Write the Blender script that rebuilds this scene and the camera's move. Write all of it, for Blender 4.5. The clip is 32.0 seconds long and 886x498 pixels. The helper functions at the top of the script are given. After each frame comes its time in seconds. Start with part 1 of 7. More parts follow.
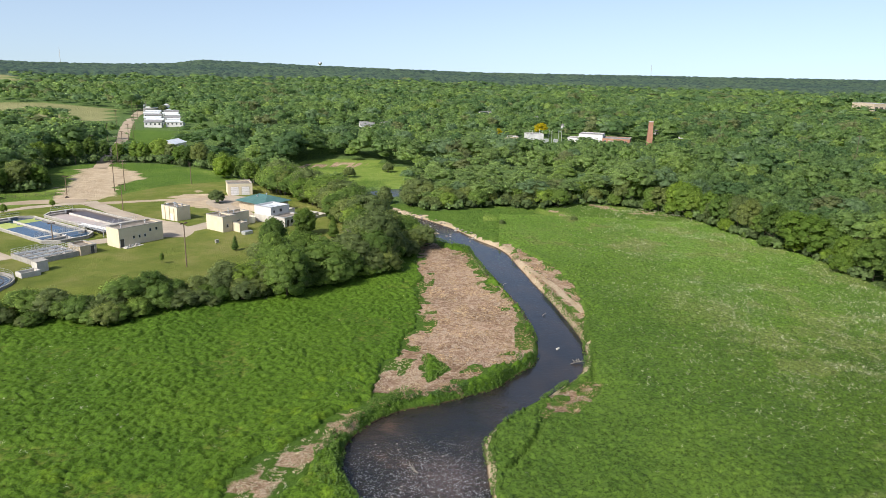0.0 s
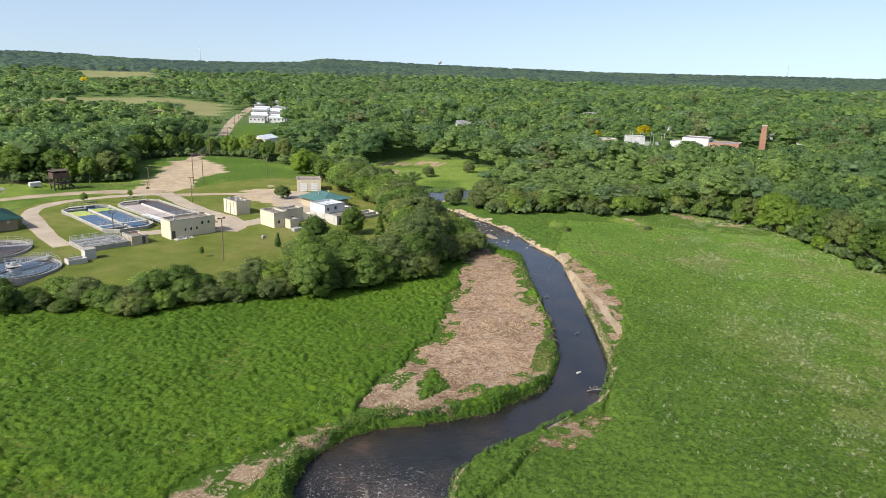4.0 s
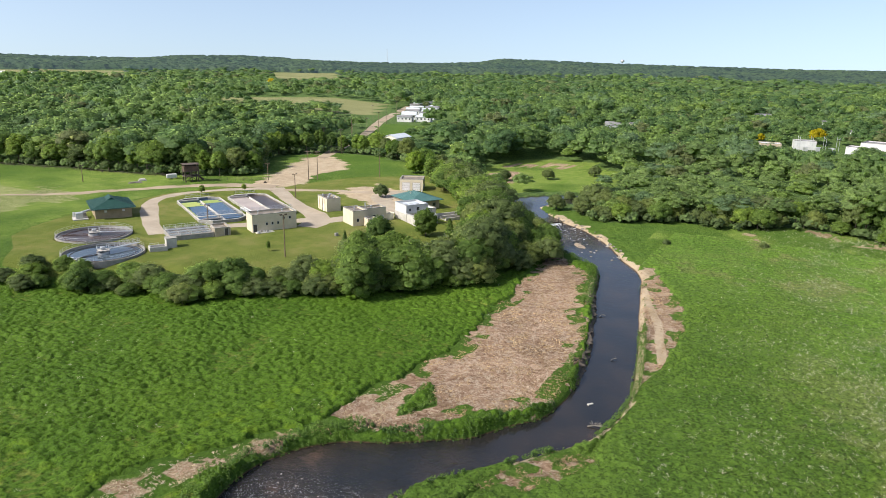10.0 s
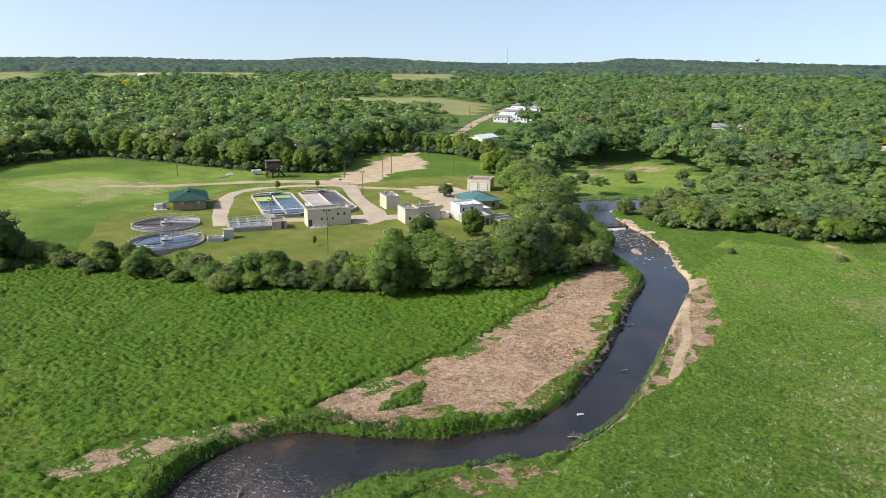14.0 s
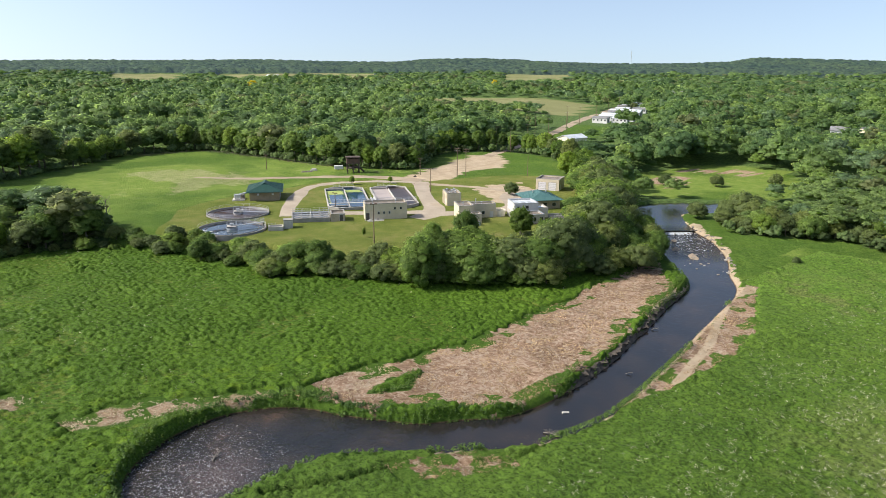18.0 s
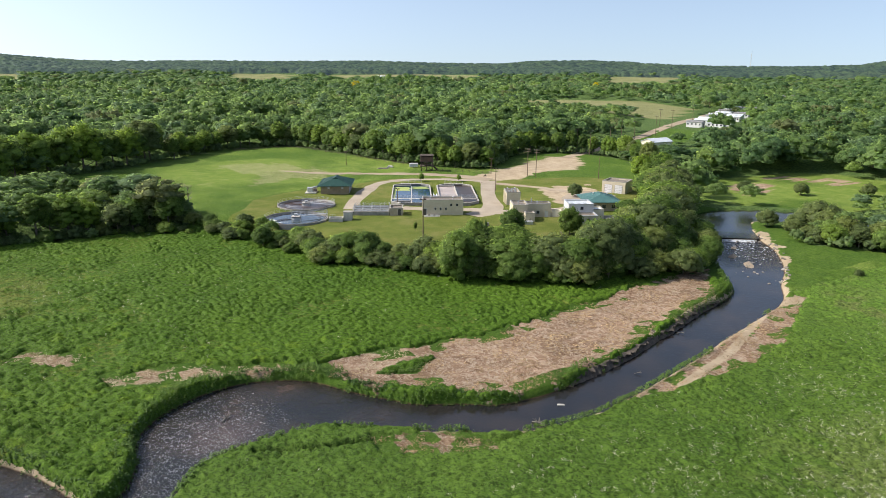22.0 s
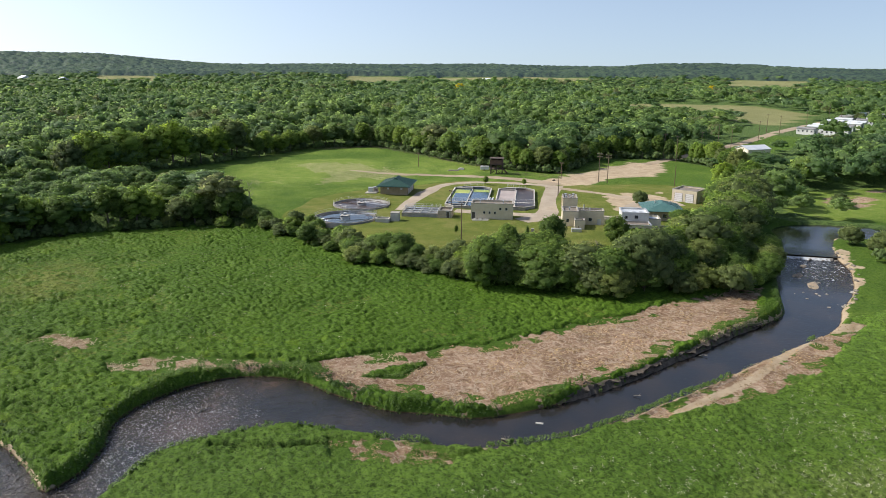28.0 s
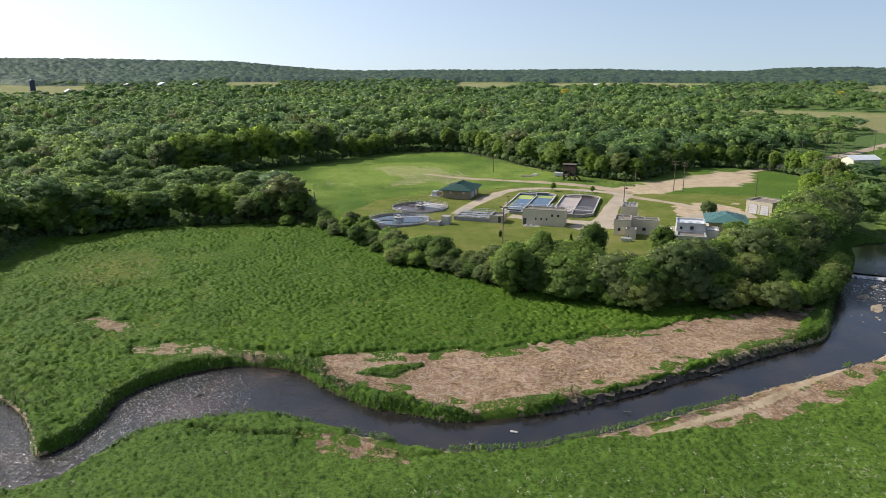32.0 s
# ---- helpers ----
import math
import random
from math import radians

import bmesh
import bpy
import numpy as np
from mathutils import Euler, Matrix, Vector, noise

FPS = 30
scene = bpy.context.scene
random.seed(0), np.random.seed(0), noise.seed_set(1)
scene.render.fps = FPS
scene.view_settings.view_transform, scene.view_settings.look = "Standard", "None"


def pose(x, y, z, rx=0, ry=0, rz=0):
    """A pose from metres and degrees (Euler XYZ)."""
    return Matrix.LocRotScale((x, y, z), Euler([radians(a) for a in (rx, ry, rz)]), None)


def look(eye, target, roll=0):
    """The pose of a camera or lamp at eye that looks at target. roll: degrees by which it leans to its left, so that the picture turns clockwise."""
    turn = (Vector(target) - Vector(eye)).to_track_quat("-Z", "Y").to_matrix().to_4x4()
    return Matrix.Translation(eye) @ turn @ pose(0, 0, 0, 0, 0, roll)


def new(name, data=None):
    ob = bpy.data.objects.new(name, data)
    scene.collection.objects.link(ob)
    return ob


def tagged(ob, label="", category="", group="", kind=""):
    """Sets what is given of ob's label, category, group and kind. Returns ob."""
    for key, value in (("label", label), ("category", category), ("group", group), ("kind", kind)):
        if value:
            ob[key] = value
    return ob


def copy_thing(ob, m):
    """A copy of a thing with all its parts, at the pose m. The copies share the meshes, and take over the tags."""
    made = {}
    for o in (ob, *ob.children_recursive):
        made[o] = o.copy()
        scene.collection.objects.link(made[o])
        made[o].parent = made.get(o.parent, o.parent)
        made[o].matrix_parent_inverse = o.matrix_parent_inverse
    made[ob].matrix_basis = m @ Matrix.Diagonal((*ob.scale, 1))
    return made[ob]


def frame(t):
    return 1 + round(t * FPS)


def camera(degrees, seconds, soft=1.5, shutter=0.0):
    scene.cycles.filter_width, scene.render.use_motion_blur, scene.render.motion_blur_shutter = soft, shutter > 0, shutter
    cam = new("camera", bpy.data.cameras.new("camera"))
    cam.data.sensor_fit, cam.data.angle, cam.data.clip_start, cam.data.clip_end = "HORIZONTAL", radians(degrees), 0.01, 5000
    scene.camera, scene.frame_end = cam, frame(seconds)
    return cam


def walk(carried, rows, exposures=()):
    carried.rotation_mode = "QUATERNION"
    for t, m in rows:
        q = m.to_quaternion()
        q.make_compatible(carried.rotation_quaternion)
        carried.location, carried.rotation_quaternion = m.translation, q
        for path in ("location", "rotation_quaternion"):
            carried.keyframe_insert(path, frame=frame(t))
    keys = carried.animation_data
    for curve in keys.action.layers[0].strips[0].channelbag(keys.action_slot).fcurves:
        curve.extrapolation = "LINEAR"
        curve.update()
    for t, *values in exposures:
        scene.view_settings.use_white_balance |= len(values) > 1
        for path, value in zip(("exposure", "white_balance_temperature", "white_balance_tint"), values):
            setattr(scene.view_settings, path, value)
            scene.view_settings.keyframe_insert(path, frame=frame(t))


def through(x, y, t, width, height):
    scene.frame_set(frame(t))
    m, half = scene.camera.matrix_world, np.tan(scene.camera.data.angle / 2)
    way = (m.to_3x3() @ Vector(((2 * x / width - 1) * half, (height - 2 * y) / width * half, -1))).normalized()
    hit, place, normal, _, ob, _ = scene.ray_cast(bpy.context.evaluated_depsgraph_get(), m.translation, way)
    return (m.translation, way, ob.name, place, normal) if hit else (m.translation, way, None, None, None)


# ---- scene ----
cam = camera(64.9, 32.0, soft=0.35)
PATH = [
    (0, (-15.603, -119.052, 50.908), (-15.747, -117.12, 50.412), 1.4),
    (3, (-2.998, -110.544, 50.59), (-3.386, -108.647, 50.089), 1.6),
    (6, (8.82, -102.787, 51.393), (8.197, -100.957, 50.877), 1.6),
    (9, (20.678, -94.25, 51.184), (19.822, -92.518, 50.667), 1.2),
    (13, (36.757, -82.944, 51.118), (35.61, -81.39, 50.598), 0.5),
    (16.5, (50.449, -73.832, 50.924), (49.083, -72.466, 50.405), 0.5),
    (19, (60.421, -66.618, 50.513), (58.913, -65.413, 49.993), 0.1),
    (20.5, (66.212, -63.168, 50.586), (64.633, -62.057, 50.064), 0.3),
    (21.5, (68.802, -61.084, 50.416), (67.183, -60.029, 49.898), 0.4),
    (22.3, (69.672, -60.685, 50.459), (68.034, -59.659, 49.944), 0.4),
    (23, (69.154, -60.366, 50.133), (67.506, -59.355, 49.619), 0.3),
    (24.2, (69.938, -58.575, 50.214), (68.275, -57.59, 49.699), 0.3),
    (25.5, (72.275, -53.141, 50.196), (70.577, -52.219, 49.679), 0.1),
    (27.5, (75.113, -43.672, 49.812), (73.345, -42.888, 49.304), 0.0),
    (28, (75.763, -41.85, 49.978), (73.981, -41.098, 49.468), 0.4),
    (30, (78.555, -32.769, 49.435), (76.715, -32.166, 48.936), 0.0),
    (32, (82.371, -23.842, 49.812), (80.485, -23.399, 49.316), 0.1),
]
walk(cam, [(t, look(eye, target, roll)) for t, eye, target, roll in PATH], [(0, 0.48), (13, 0.54), (19, 0.52), (25, 0.42), (32, 0.25)])

from collections import defaultdict

# ---------- daylight ----------
SUN_AZ = math.atan2(-0.60, -0.80)          # where the sun stands, seen from above
SUN_EL = radians(42)
world = bpy.data.worlds.new("sky")
scene.world = world
world.use_nodes = True
wn = world.node_tree.nodes
sky = wn.new("ShaderNodeTexSky")
sky.sky_type = "NISHITA"
sky.sun_disc = False
sky.sun_elevation = SUN_EL
sky.sun_rotation = SUN_AZ
sky.altitude = 250
sky.air_density, sky.dust_density, sky.ozone_density = 0.9, 2.4, 1.2
wn["Background"].inputs["Strength"].default_value = 0.15
aim, lift, unit = wn.new("ShaderNodeTexCoord"), wn.new("ShaderNodeVectorMath"), wn.new("ShaderNodeVectorMath")
lift.operation, unit.operation = "ADD", "NORMALIZE"
lift.inputs[1].default_value = (0, 0, 0.10)
world.node_tree.links.new(aim.outputs["Generated"], lift.inputs[0])
world.node_tree.links.new(lift.outputs[0], unit.inputs[0])
world.node_tree.links.new(unit.outputs[0], sky.inputs[0])
soft_sky = wn.new("ShaderNodeHueSaturation")
soft_sky.inputs["Saturation"].default_value, soft_sky.inputs["Value"].default_value = 0.86, 0.99
world.node_tree.links.new(sky.outputs[0], soft_sky.inputs["Color"])
world.node_tree.links.new(soft_sky.outputs[0], wn["Background"].inputs[0])
sun = new("sun", bpy.data.lights.new("sun", "SUN"))
sun.data.energy, sun.data.angle, sun.data.color = 4.3, radians(0.55), (1.0, 0.94, 0.84)
sun.matrix_world = look((math.sin(SUN_AZ) * 300, math.cos(SUN_AZ) * 300, math.tan(SUN_EL) * 300), (0, 0, 0))


# ---------- materials ----------
def lin(r, g, b):
    return (r, g, b, 1.0)


class Mat:
    """Short hand for a node material."""

    def __init__(self, name, rough=0.8, metal=0.0, spec=0.4):
        self.m = bpy.data.materials.new(name)
        self.m.use_nodes = True
        self.n = self.m.node_tree.nodes
        self.l = self.m.node_tree.links
        self.b = self.n["Principled BSDF"]
        self.b.inputs["Roughness"].default_value = rough
        self.b.inputs["Metallic"].default_value = metal
        self.b.inputs["Specular IOR Level"].default_value = spec

    def add(self, kind, **kw):
        node = self.n.new(kind)
        for k, v in kw.items():
            node.inputs[k.replace("_", " ")].default_value = v
        return node

    def noise(self, scale, detail=4.0, rough=0.6, coords="Object", distort=0.0):
        tc = self.n.new("ShaderNodeTexCoord")
        nz = self.add("ShaderNodeTexNoise", Scale=scale, Detail=detail, Roughness=rough, Distortion=distort)
        self.l.new(tc.outputs[coords], nz.inputs["Vector"])
        return nz.outputs["Fac"]

    def ramp(self, fac, *stops):
        r = self.n.new("ShaderNodeValToRGB")
        e = r.color_ramp.elements
        e[0].position, e[0].color = stops[0][0], stops[0][1]
        e[1].position, e[1].color = stops[-1][0], stops[-1][1]
        for pos, col in stops[1:-1]:
            x = e.new(pos)
            x.color = col
        self.l.new(fac, r.inputs[0])
        return r.outputs[0]

    def mix(self, fac, a, b, mode="MIX"):
        x = self.n.new("ShaderNodeMix")
        x.data_type, x.blend_type = "RGBA", mode
        for sock, val in ((x.inputs[0], fac), (x.inputs[6], a), (x.inputs[7], b)):
            if isinstance(val, bpy.types.NodeSocket):
                self.l.new(val, sock)
            else:
                sock.default_value = val
        return x.outputs[2]

    def math(self, op, a, b=0.0, clamp=True):
        x = self.n.new("ShaderNodeMath")
        x.operation, x.use_clamp = op, clamp
        for sock, val in ((x.inputs[0], a), (x.inputs[1], b)):
            if isinstance(val, bpy.types.NodeSocket):
                self.l.new(val, sock)
            else:
                sock.default_value = val
        return x.outputs[0]

    def attr(self, name):
        a = self.n.new("ShaderNodeAttribute")
        a.attribute_name = name
        s = self.n.new("ShaderNodeSeparateColor")
        self.l.new(a.outputs["Color"], s.inputs[0])
        return s.outputs

    def color(self, sock):
        self.l.new(sock, self.b.inputs["Base Color"])
        return self

    def bump(self, fac, dist, strength=1.0):
        x = self.add("ShaderNodeBump", Strength=strength, Distance=dist)
        self.l.new(fac, x.inputs["Height"])
        self.l.new(x.outputs[0], self.b.inputs["Normal"])
        return self


def speckled(name, a, b, scale=1.5, rough=0.85, metal=0.0, fine=14.0, bump=0.004, spec=0.3):
    """Two tones at a large and a small scale, with fine relief: paint, concrete, metal, timber."""
    m = Mat(name, rough, metal, spec)
    big, small = m.noise(scale, 5), m.noise(fine, 4, 0.7)
    col = m.ramp(big, (0.3, lin(*a)), (0.7, lin(*b)))
    shade = m.ramp(small, (0.25, (0.82, 0.81, 0.8, 1)), (0.6, (1, 1, 1, 1)))
    m.color(m.mix(0.8, col, shade, "MULTIPLY")).bump(small, bump)
    return m.m


def leafy(name, dark, mid, light, through=0.66, per_object=True, grain=1.0, deep=0.74, relief=0.14):
    """Foliage: a tone for every clump, leaf-sized relief with its hollows painted darker, and light through the leaves.
    """
    m = Mat(name, 0.6, 0.0, 0.25)
    geo = m.n.new("ShaderNodeNewGeometry")
    isl = geo.outputs["Random Per Island"]
    col = m.ramp(isl, (0.0, lin(*dark)), (0.5, lin(*mid)), (1.0, lin(*light)))
    if per_object:
        info = m.n.new("ShaderNodeObjectInfo")
        tone = m.ramp(info.outputs["Random"], (0.0, (0.72, 0.78, 0.72, 1)), (0.5, (1, 1, 0.95, 1)), (1.0, (1.28, 1.2, 0.9, 1)))
    else:
        at = m.n.new("ShaderNodeAttribute")
        at.attribute_name = "tone"
        tone = at.outputs["Color"]
    col = m.mix(1.0, col, tone, "MULTIPLY")
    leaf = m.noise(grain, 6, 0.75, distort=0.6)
    # Shade between leaves put into the colour: dark where the relief noise is low.
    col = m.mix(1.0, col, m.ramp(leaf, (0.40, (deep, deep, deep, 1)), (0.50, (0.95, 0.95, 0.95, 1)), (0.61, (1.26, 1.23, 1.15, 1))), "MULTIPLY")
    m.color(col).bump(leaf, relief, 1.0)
    tr = m.n.new("ShaderNodeBsdfTranslucent")
    m.l.new(m.mix(1.0, col, (1.4, 1.32, 1.1, 1), "MULTIPLY"), tr.inputs[0])
    ms = m.n.new("ShaderNodeMixShader")
    ms.inputs[0].default_value = through
    m.l.new(m.b.outputs[0], ms.inputs[1])
    m.l.new(tr.outputs[0], ms.inputs[2])
    m.l.new(ms.outputs[0], m.n["Material Output"].inputs[0])
    return m.m


M = {}
M["leaf"] = leafy("tree leaves", (0.124, 0.200, 0.050), (0.172, 0.266, 0.068), (0.226, 0.328, 0.090))
M["leaf_bright"] = leafy("bright leaves", (0.138, 0.224, 0.040), (0.186, 0.288, 0.056), (0.24, 0.35, 0.076))
M["leaf_dark"] = leafy("dark leaves", (0.078, 0.138, 0.036), (0.112, 0.186, 0.050), (0.150, 0.232, 0.064))
M["leaf_grey"] = leafy("grey green leaves", (0.126, 0.172, 0.066), (0.172, 0.228, 0.090), (0.222, 0.282, 0.118))
# Woodland tones carry extra blue in place of haze over the trees.
M["leaf_woods"] = leafy("woodland leaves", (0.152, 0.232, 0.084), (0.190, 0.282, 0.104), (0.232, 0.332, 0.128), per_object=False, grain=0.5, deep=0.64, relief=0.4)
M["leaf_hazy_hills"] = leafy("far hill woods with haze glow", (0.085, 0.140, 0.055), (0.115, 0.180, 0.072), (0.150, 0.220, 0.090), per_object=False, grain=0.07, deep=0.4, relief=2.0)
# A faint blue glow stands in for haze over the far hills.
M["leaf_hazy_hills"].node_tree.nodes["Principled BSDF"].inputs["Emission Color"].default_value = lin(0.35, 0.5, 0.8)
M["leaf_hazy_hills"].node_tree.nodes["Principled BSDF"].inputs["Emission Strength"].default_value = 0.17
M["leaf_yellow"] = leafy("yellow blossom", (0.46, 0.38, 0.01), (0.56, 0.47, 0.015), (0.62, 0.54, 0.03), deep=0.8)
M["bark"] = speckled("bark", (0.10, 0.08, 0.06), (0.20, 0.17, 0.13), 3, 0.9, bump=0.02)
M["deadwood"] = speckled("weathered wood", (0.13, 0.115, 0.095), (0.24, 0.215, 0.18), 3, 0.9, bump=0.01)
M["cream"] = speckled("cream block wall", (0.53, 0.46, 0.335), (0.62, 0.55, 0.42), 0.6, 0.85)
M["cream_pale"] = speckled("pale cream wall", (0.74, 0.68, 0.53), (0.82, 0.76, 0.62), 0.6, 0.85)
M["white"] = speckled("white metal siding", (0.50, 0.505, 0.50), (0.62, 0.625, 0.62), 0.5, 0.5)
M["tan_wall"] = speckled("weathered tan wall", (0.36, 0.30, 0.22), (0.48, 0.41, 0.31), 0.7, 0.9)
M["tanbrick"] = speckled("tan brick", (0.27, 0.21, 0.135), (0.35, 0.28, 0.185), 0.8, 0.85)
M["redbrick"] = speckled("red brick", (0.28, 0.145, 0.095), (0.36, 0.20, 0.135), 0.5, 0.85)
M["concrete"] = speckled("concrete", (0.36, 0.34, 0.31), (0.52, 0.50, 0.455), 0.7, 0.9, bump=0.006)
M["concrete_dark"] = speckled("stained concrete", (0.22, 0.21, 0.19), (0.36, 0.34, 0.31), 0.9, 0.9, bump=0.006)
M["roof_tar"] = speckled("tar and gravel roof", (0.14, 0.12, 0.10), (0.24, 0.21, 0.18), 0.7, 0.95, bump=0.01)
M["roof_green"] = speckled("dark green metal roof", (0.008, 0.040, 0.032), (0.015, 0.060, 0.047), 0.6, 0.6, 0.0)
M["roof_teal"] = speckled("teal metal roof", (0.050, 0.125, 0.118), (0.085, 0.175, 0.165), 0.6, 0.45, 0.0)
M["roof_pale"] = speckled("pale metal roof", (0.58, 0.61, 0.64), (0.74, 0.77, 0.80), 0.5, 0.4, 0.2)
M["roof_grey"] = speckled("grey shingle roof", (0.16, 0.16, 0.165), (0.27, 0.27, 0.275), 0.8, 0.9)
M["galv"] = speckled("galvanised steel", (0.45, 0.46, 0.47), (0.62, 0.63, 0.64), 2, 0.45, 0.6)
M["steel_dark"] = speckled("rusty dark steel", (0.06, 0.05, 0.045), (0.16, 0.10, 0.07), 1.2, 0.8, 0.2)
M["timber"] = speckled("dark weathered timber", (0.05, 0.04, 0.035), (0.13, 0.10, 0.08), 1.5, 0.9, bump=0.01)
M["pole"] = speckled("utility pole timber", (0.12, 0.085, 0.055), (0.20, 0.15, 0.105), 2, 0.9, bump=0.01)
M["glass"] = speckled("dark window glass", (0.02, 0.025, 0.03), (0.035, 0.04, 0.05), 0.5, 0.08, spec=0.6)
M["door_dark"] = speckled("dark painted door", (0.06, 0.055, 0.05), (0.10, 0.09, 0.08), 1.0, 0.6)
M["door_pale"] = speckled("ribbed white door", (0.62, 0.60, 0.62), (0.74, 0.72, 0.74), 0.8, 0.5)
M["rubble"] = speckled("pale rubble", (0.13, 0.115, 0.095), (0.30, 0.27, 0.23), 2.0, 0.95, bump=0.02)
M["gravel"] = speckled("gravel track", (0.25, 0.195, 0.135), (0.40, 0.325, 0.235), 0.07, 0.95, fine=3.0, bump=0.03)
M["paving"] = speckled("pale concrete drive", (0.30, 0.25, 0.19), (0.40, 0.34, 0.265), 0.2, 0.95, fine=2.0, bump=0.01)


def tank_water(name, a, b, rough):
    m = Mat(name, rough, 0.0, 0.5)
    m.color(m.ramp(m.noise(0.12, 4), (0.35, lin(*a)), (0.65, lin(*b)))).bump(m.noise(2.5, 3), 0.01, 0.25)
    return m.m


M["earth"] = speckled("dark cut earth", (0.035, 0.03, 0.025), (0.16, 0.13, 0.10), 1.3, 0.95, fine=5.0, bump=0.06)
M["water_tank"] = tank_water("clear tank water", (0.03, 0.045, 0.065), (0.055, 0.075, 0.09), 0.06)
M["water_blue"] = tank_water("blue tank water", (0.018, 0.048, 0.09), (0.032, 0.07, 0.12), 0.06)
M["water_sludge"] = tank_water("brown sludge water", (0.036, 0.022, 0.018), (0.068, 0.044, 0.037), 0.3)
M["water_foam"] = tank_water("pale foaming water", (0.30, 0.25, 0.23), (0.42, 0.36, 0.33), 0.5)
M["algae"] = tank_water("yellow green algae", (0.22, 0.29, 0.06), (0.40, 0.43, 0.12), 0.6)

# ---------- the lie of the land ----------
def smooth(a, b, x):
    t = np.clip((np.asarray(x, float) - a) / (b - a), 0, 1)
    return t * t * (3 - 2 * t)


def polygon_depth(x, y, poly):
    """Metres inside a polygon; negative outside."""
    x, y = np.asarray(x, float), np.asarray(y, float)
    best = np.full(x.shape, 1e18)
    inside = np.zeros(x.shape, bool)
    pts = np.array(poly, float)
    for (ax, ay), (bx, by) in zip(pts, np.roll(pts, -1, 0)):
        dx, dy = bx - ax, by - ay
        t = np.clip(((x - ax) * dx + (y - ay) * dy) / (dx * dx + dy * dy), 0, 1)
        best = np.minimum(best, (x - ax - t * dx) ** 2 + (y - ay - t * dy) ** 2)
        if ay != by:
            inside ^= ((ay > y) != (by > y)) & (x < ax + (y - ay) * dx / (by - ay))
    return np.where(inside, 1, -1) * np.sqrt(best)


def spline(points, step=12):
    """A smooth curve through rows of numbers."""
    p = np.array(points, float)
    p = np.vstack([2 * p[0] - p[1], p, 2 * p[-1] - p[-2]])
    out = []
    for i in range(1, len(p) - 2):
        for s in np.arange(step) / step:
            out.append(0.5 * (2 * p[i] + (p[i + 1] - p[i - 1]) * s + (2 * p[i - 1] - 5 * p[i] + 4 * p[i + 1] - p[i + 2]) * s**2
                              + (3 * p[i] - p[i - 1] - 3 * p[i + 1] + p[i + 2]) * s**3))
    return np.array(out + [p[-2]])


TABLE = np.random.default_rng(3).uniform(-1, 1, (256, 256))


def wave(x, y, scale, seed=0.0):
    """Smooth random noise in two octaves, about -1 to 1."""
    out = 0.0
    for k, gain in ((1.0, 1.0), (2.3, 0.45)):
        a, b = x / (scale * 1.6) * k + seed * 17.3, y / (scale * 1.6) * k + seed * 31.7
        i, j = np.floor(a).astype(int), np.floor(b).astype(int)
        u, v = a - i, b - j
        u, v = u * u * (3 - 2 * u), v * v * (3 - 2 * v)
        t = TABLE
        out = out + gain * ((t[i & 255, j & 255] * (1 - u) + t[(i + 1) & 255, j & 255] * u) * (1 - v)
                            + (t[i & 255, (j + 1) & 255] * (1 - u) + t[(i + 1) & 255, (j + 1) & 255] * u) * v)
    return out * 1.25


# the river: middle of the stream and half its width, from below to above the weir
RIVER = spline([(-60, -150, 8), (-46, -112, 7.5), (-35, -88, 7), (-28, -76, 6.6), (-20.5, -68.8, 6.0), (-13, -64.3, 5.2), (-7.6, -60.6, 4.0), (-6.9, -56.2, 3.4), (-11.6, -51.4, 2.7),
                (-17.8, -47.3, 3.9), (-23, -42.5, 7.6), (-25.4, -35.5, 9.2), (-24.5, -29.5, 8.0), (-20.5, -24.3, 5.6), (-15.5, -19.0, 4.2), (-11, -14.4, 3.5),
                (-7.6, -9.0, 3.7), (-3.7, -3, 3.7), (-2.3, 5, 3.8), (-2.5, 12, 3.9), (-4.2, 22.5, 3.8), (-7, 35, 4.0), (-10, 46.5, 4.1), (-13.8, 61, 4.6),
                (-18, 77.5, 4.6), (-26, 88, 5.6), (-35.5, 100, 7.6), (-46, 112.5, 7.8), (-54.5, 121, 6.4), (-65.5, 132, 6.2), (-75, 144, 8.5), (-70, 157, 8.5), (-57, 170, 6.5), (-38, 180, 4.0)])


def river_side(x, y):
    """Metres outside the water's edge (negative in the stream), the side (1: the left bank looking upstream), and the place along it."""
    x, y = np.asarray(x, float).ravel(), np.asarray(y, float).ravel()
    dist, side, along = np.full(x.shape, 1e9), np.zeros(x.shape), np.zeros(x.shape)
    near = np.flatnonzero((x > -220) & (x < 80) & (y > -180) & (y < 260))
    way = np.gradient(RIVER[:, :2], axis=0)
    for part_ in np.array_split(near, max(1, len(near) // 20000)):
        d = np.hypot(x[part_, None] - RIVER[:, 0], y[part_, None] - RIVER[:, 1]) - RIVER[:, 2]
        k = d.argmin(1)
        dist[part_], along[part_] = d[np.arange(len(k)), k], k
        side[part_] = np.sign(way[k, 0] * (y[part_] - RIVER[k, 1]) - way[k, 1] * (x[part_] - RIVER[k, 0]))
    return dist, side, along


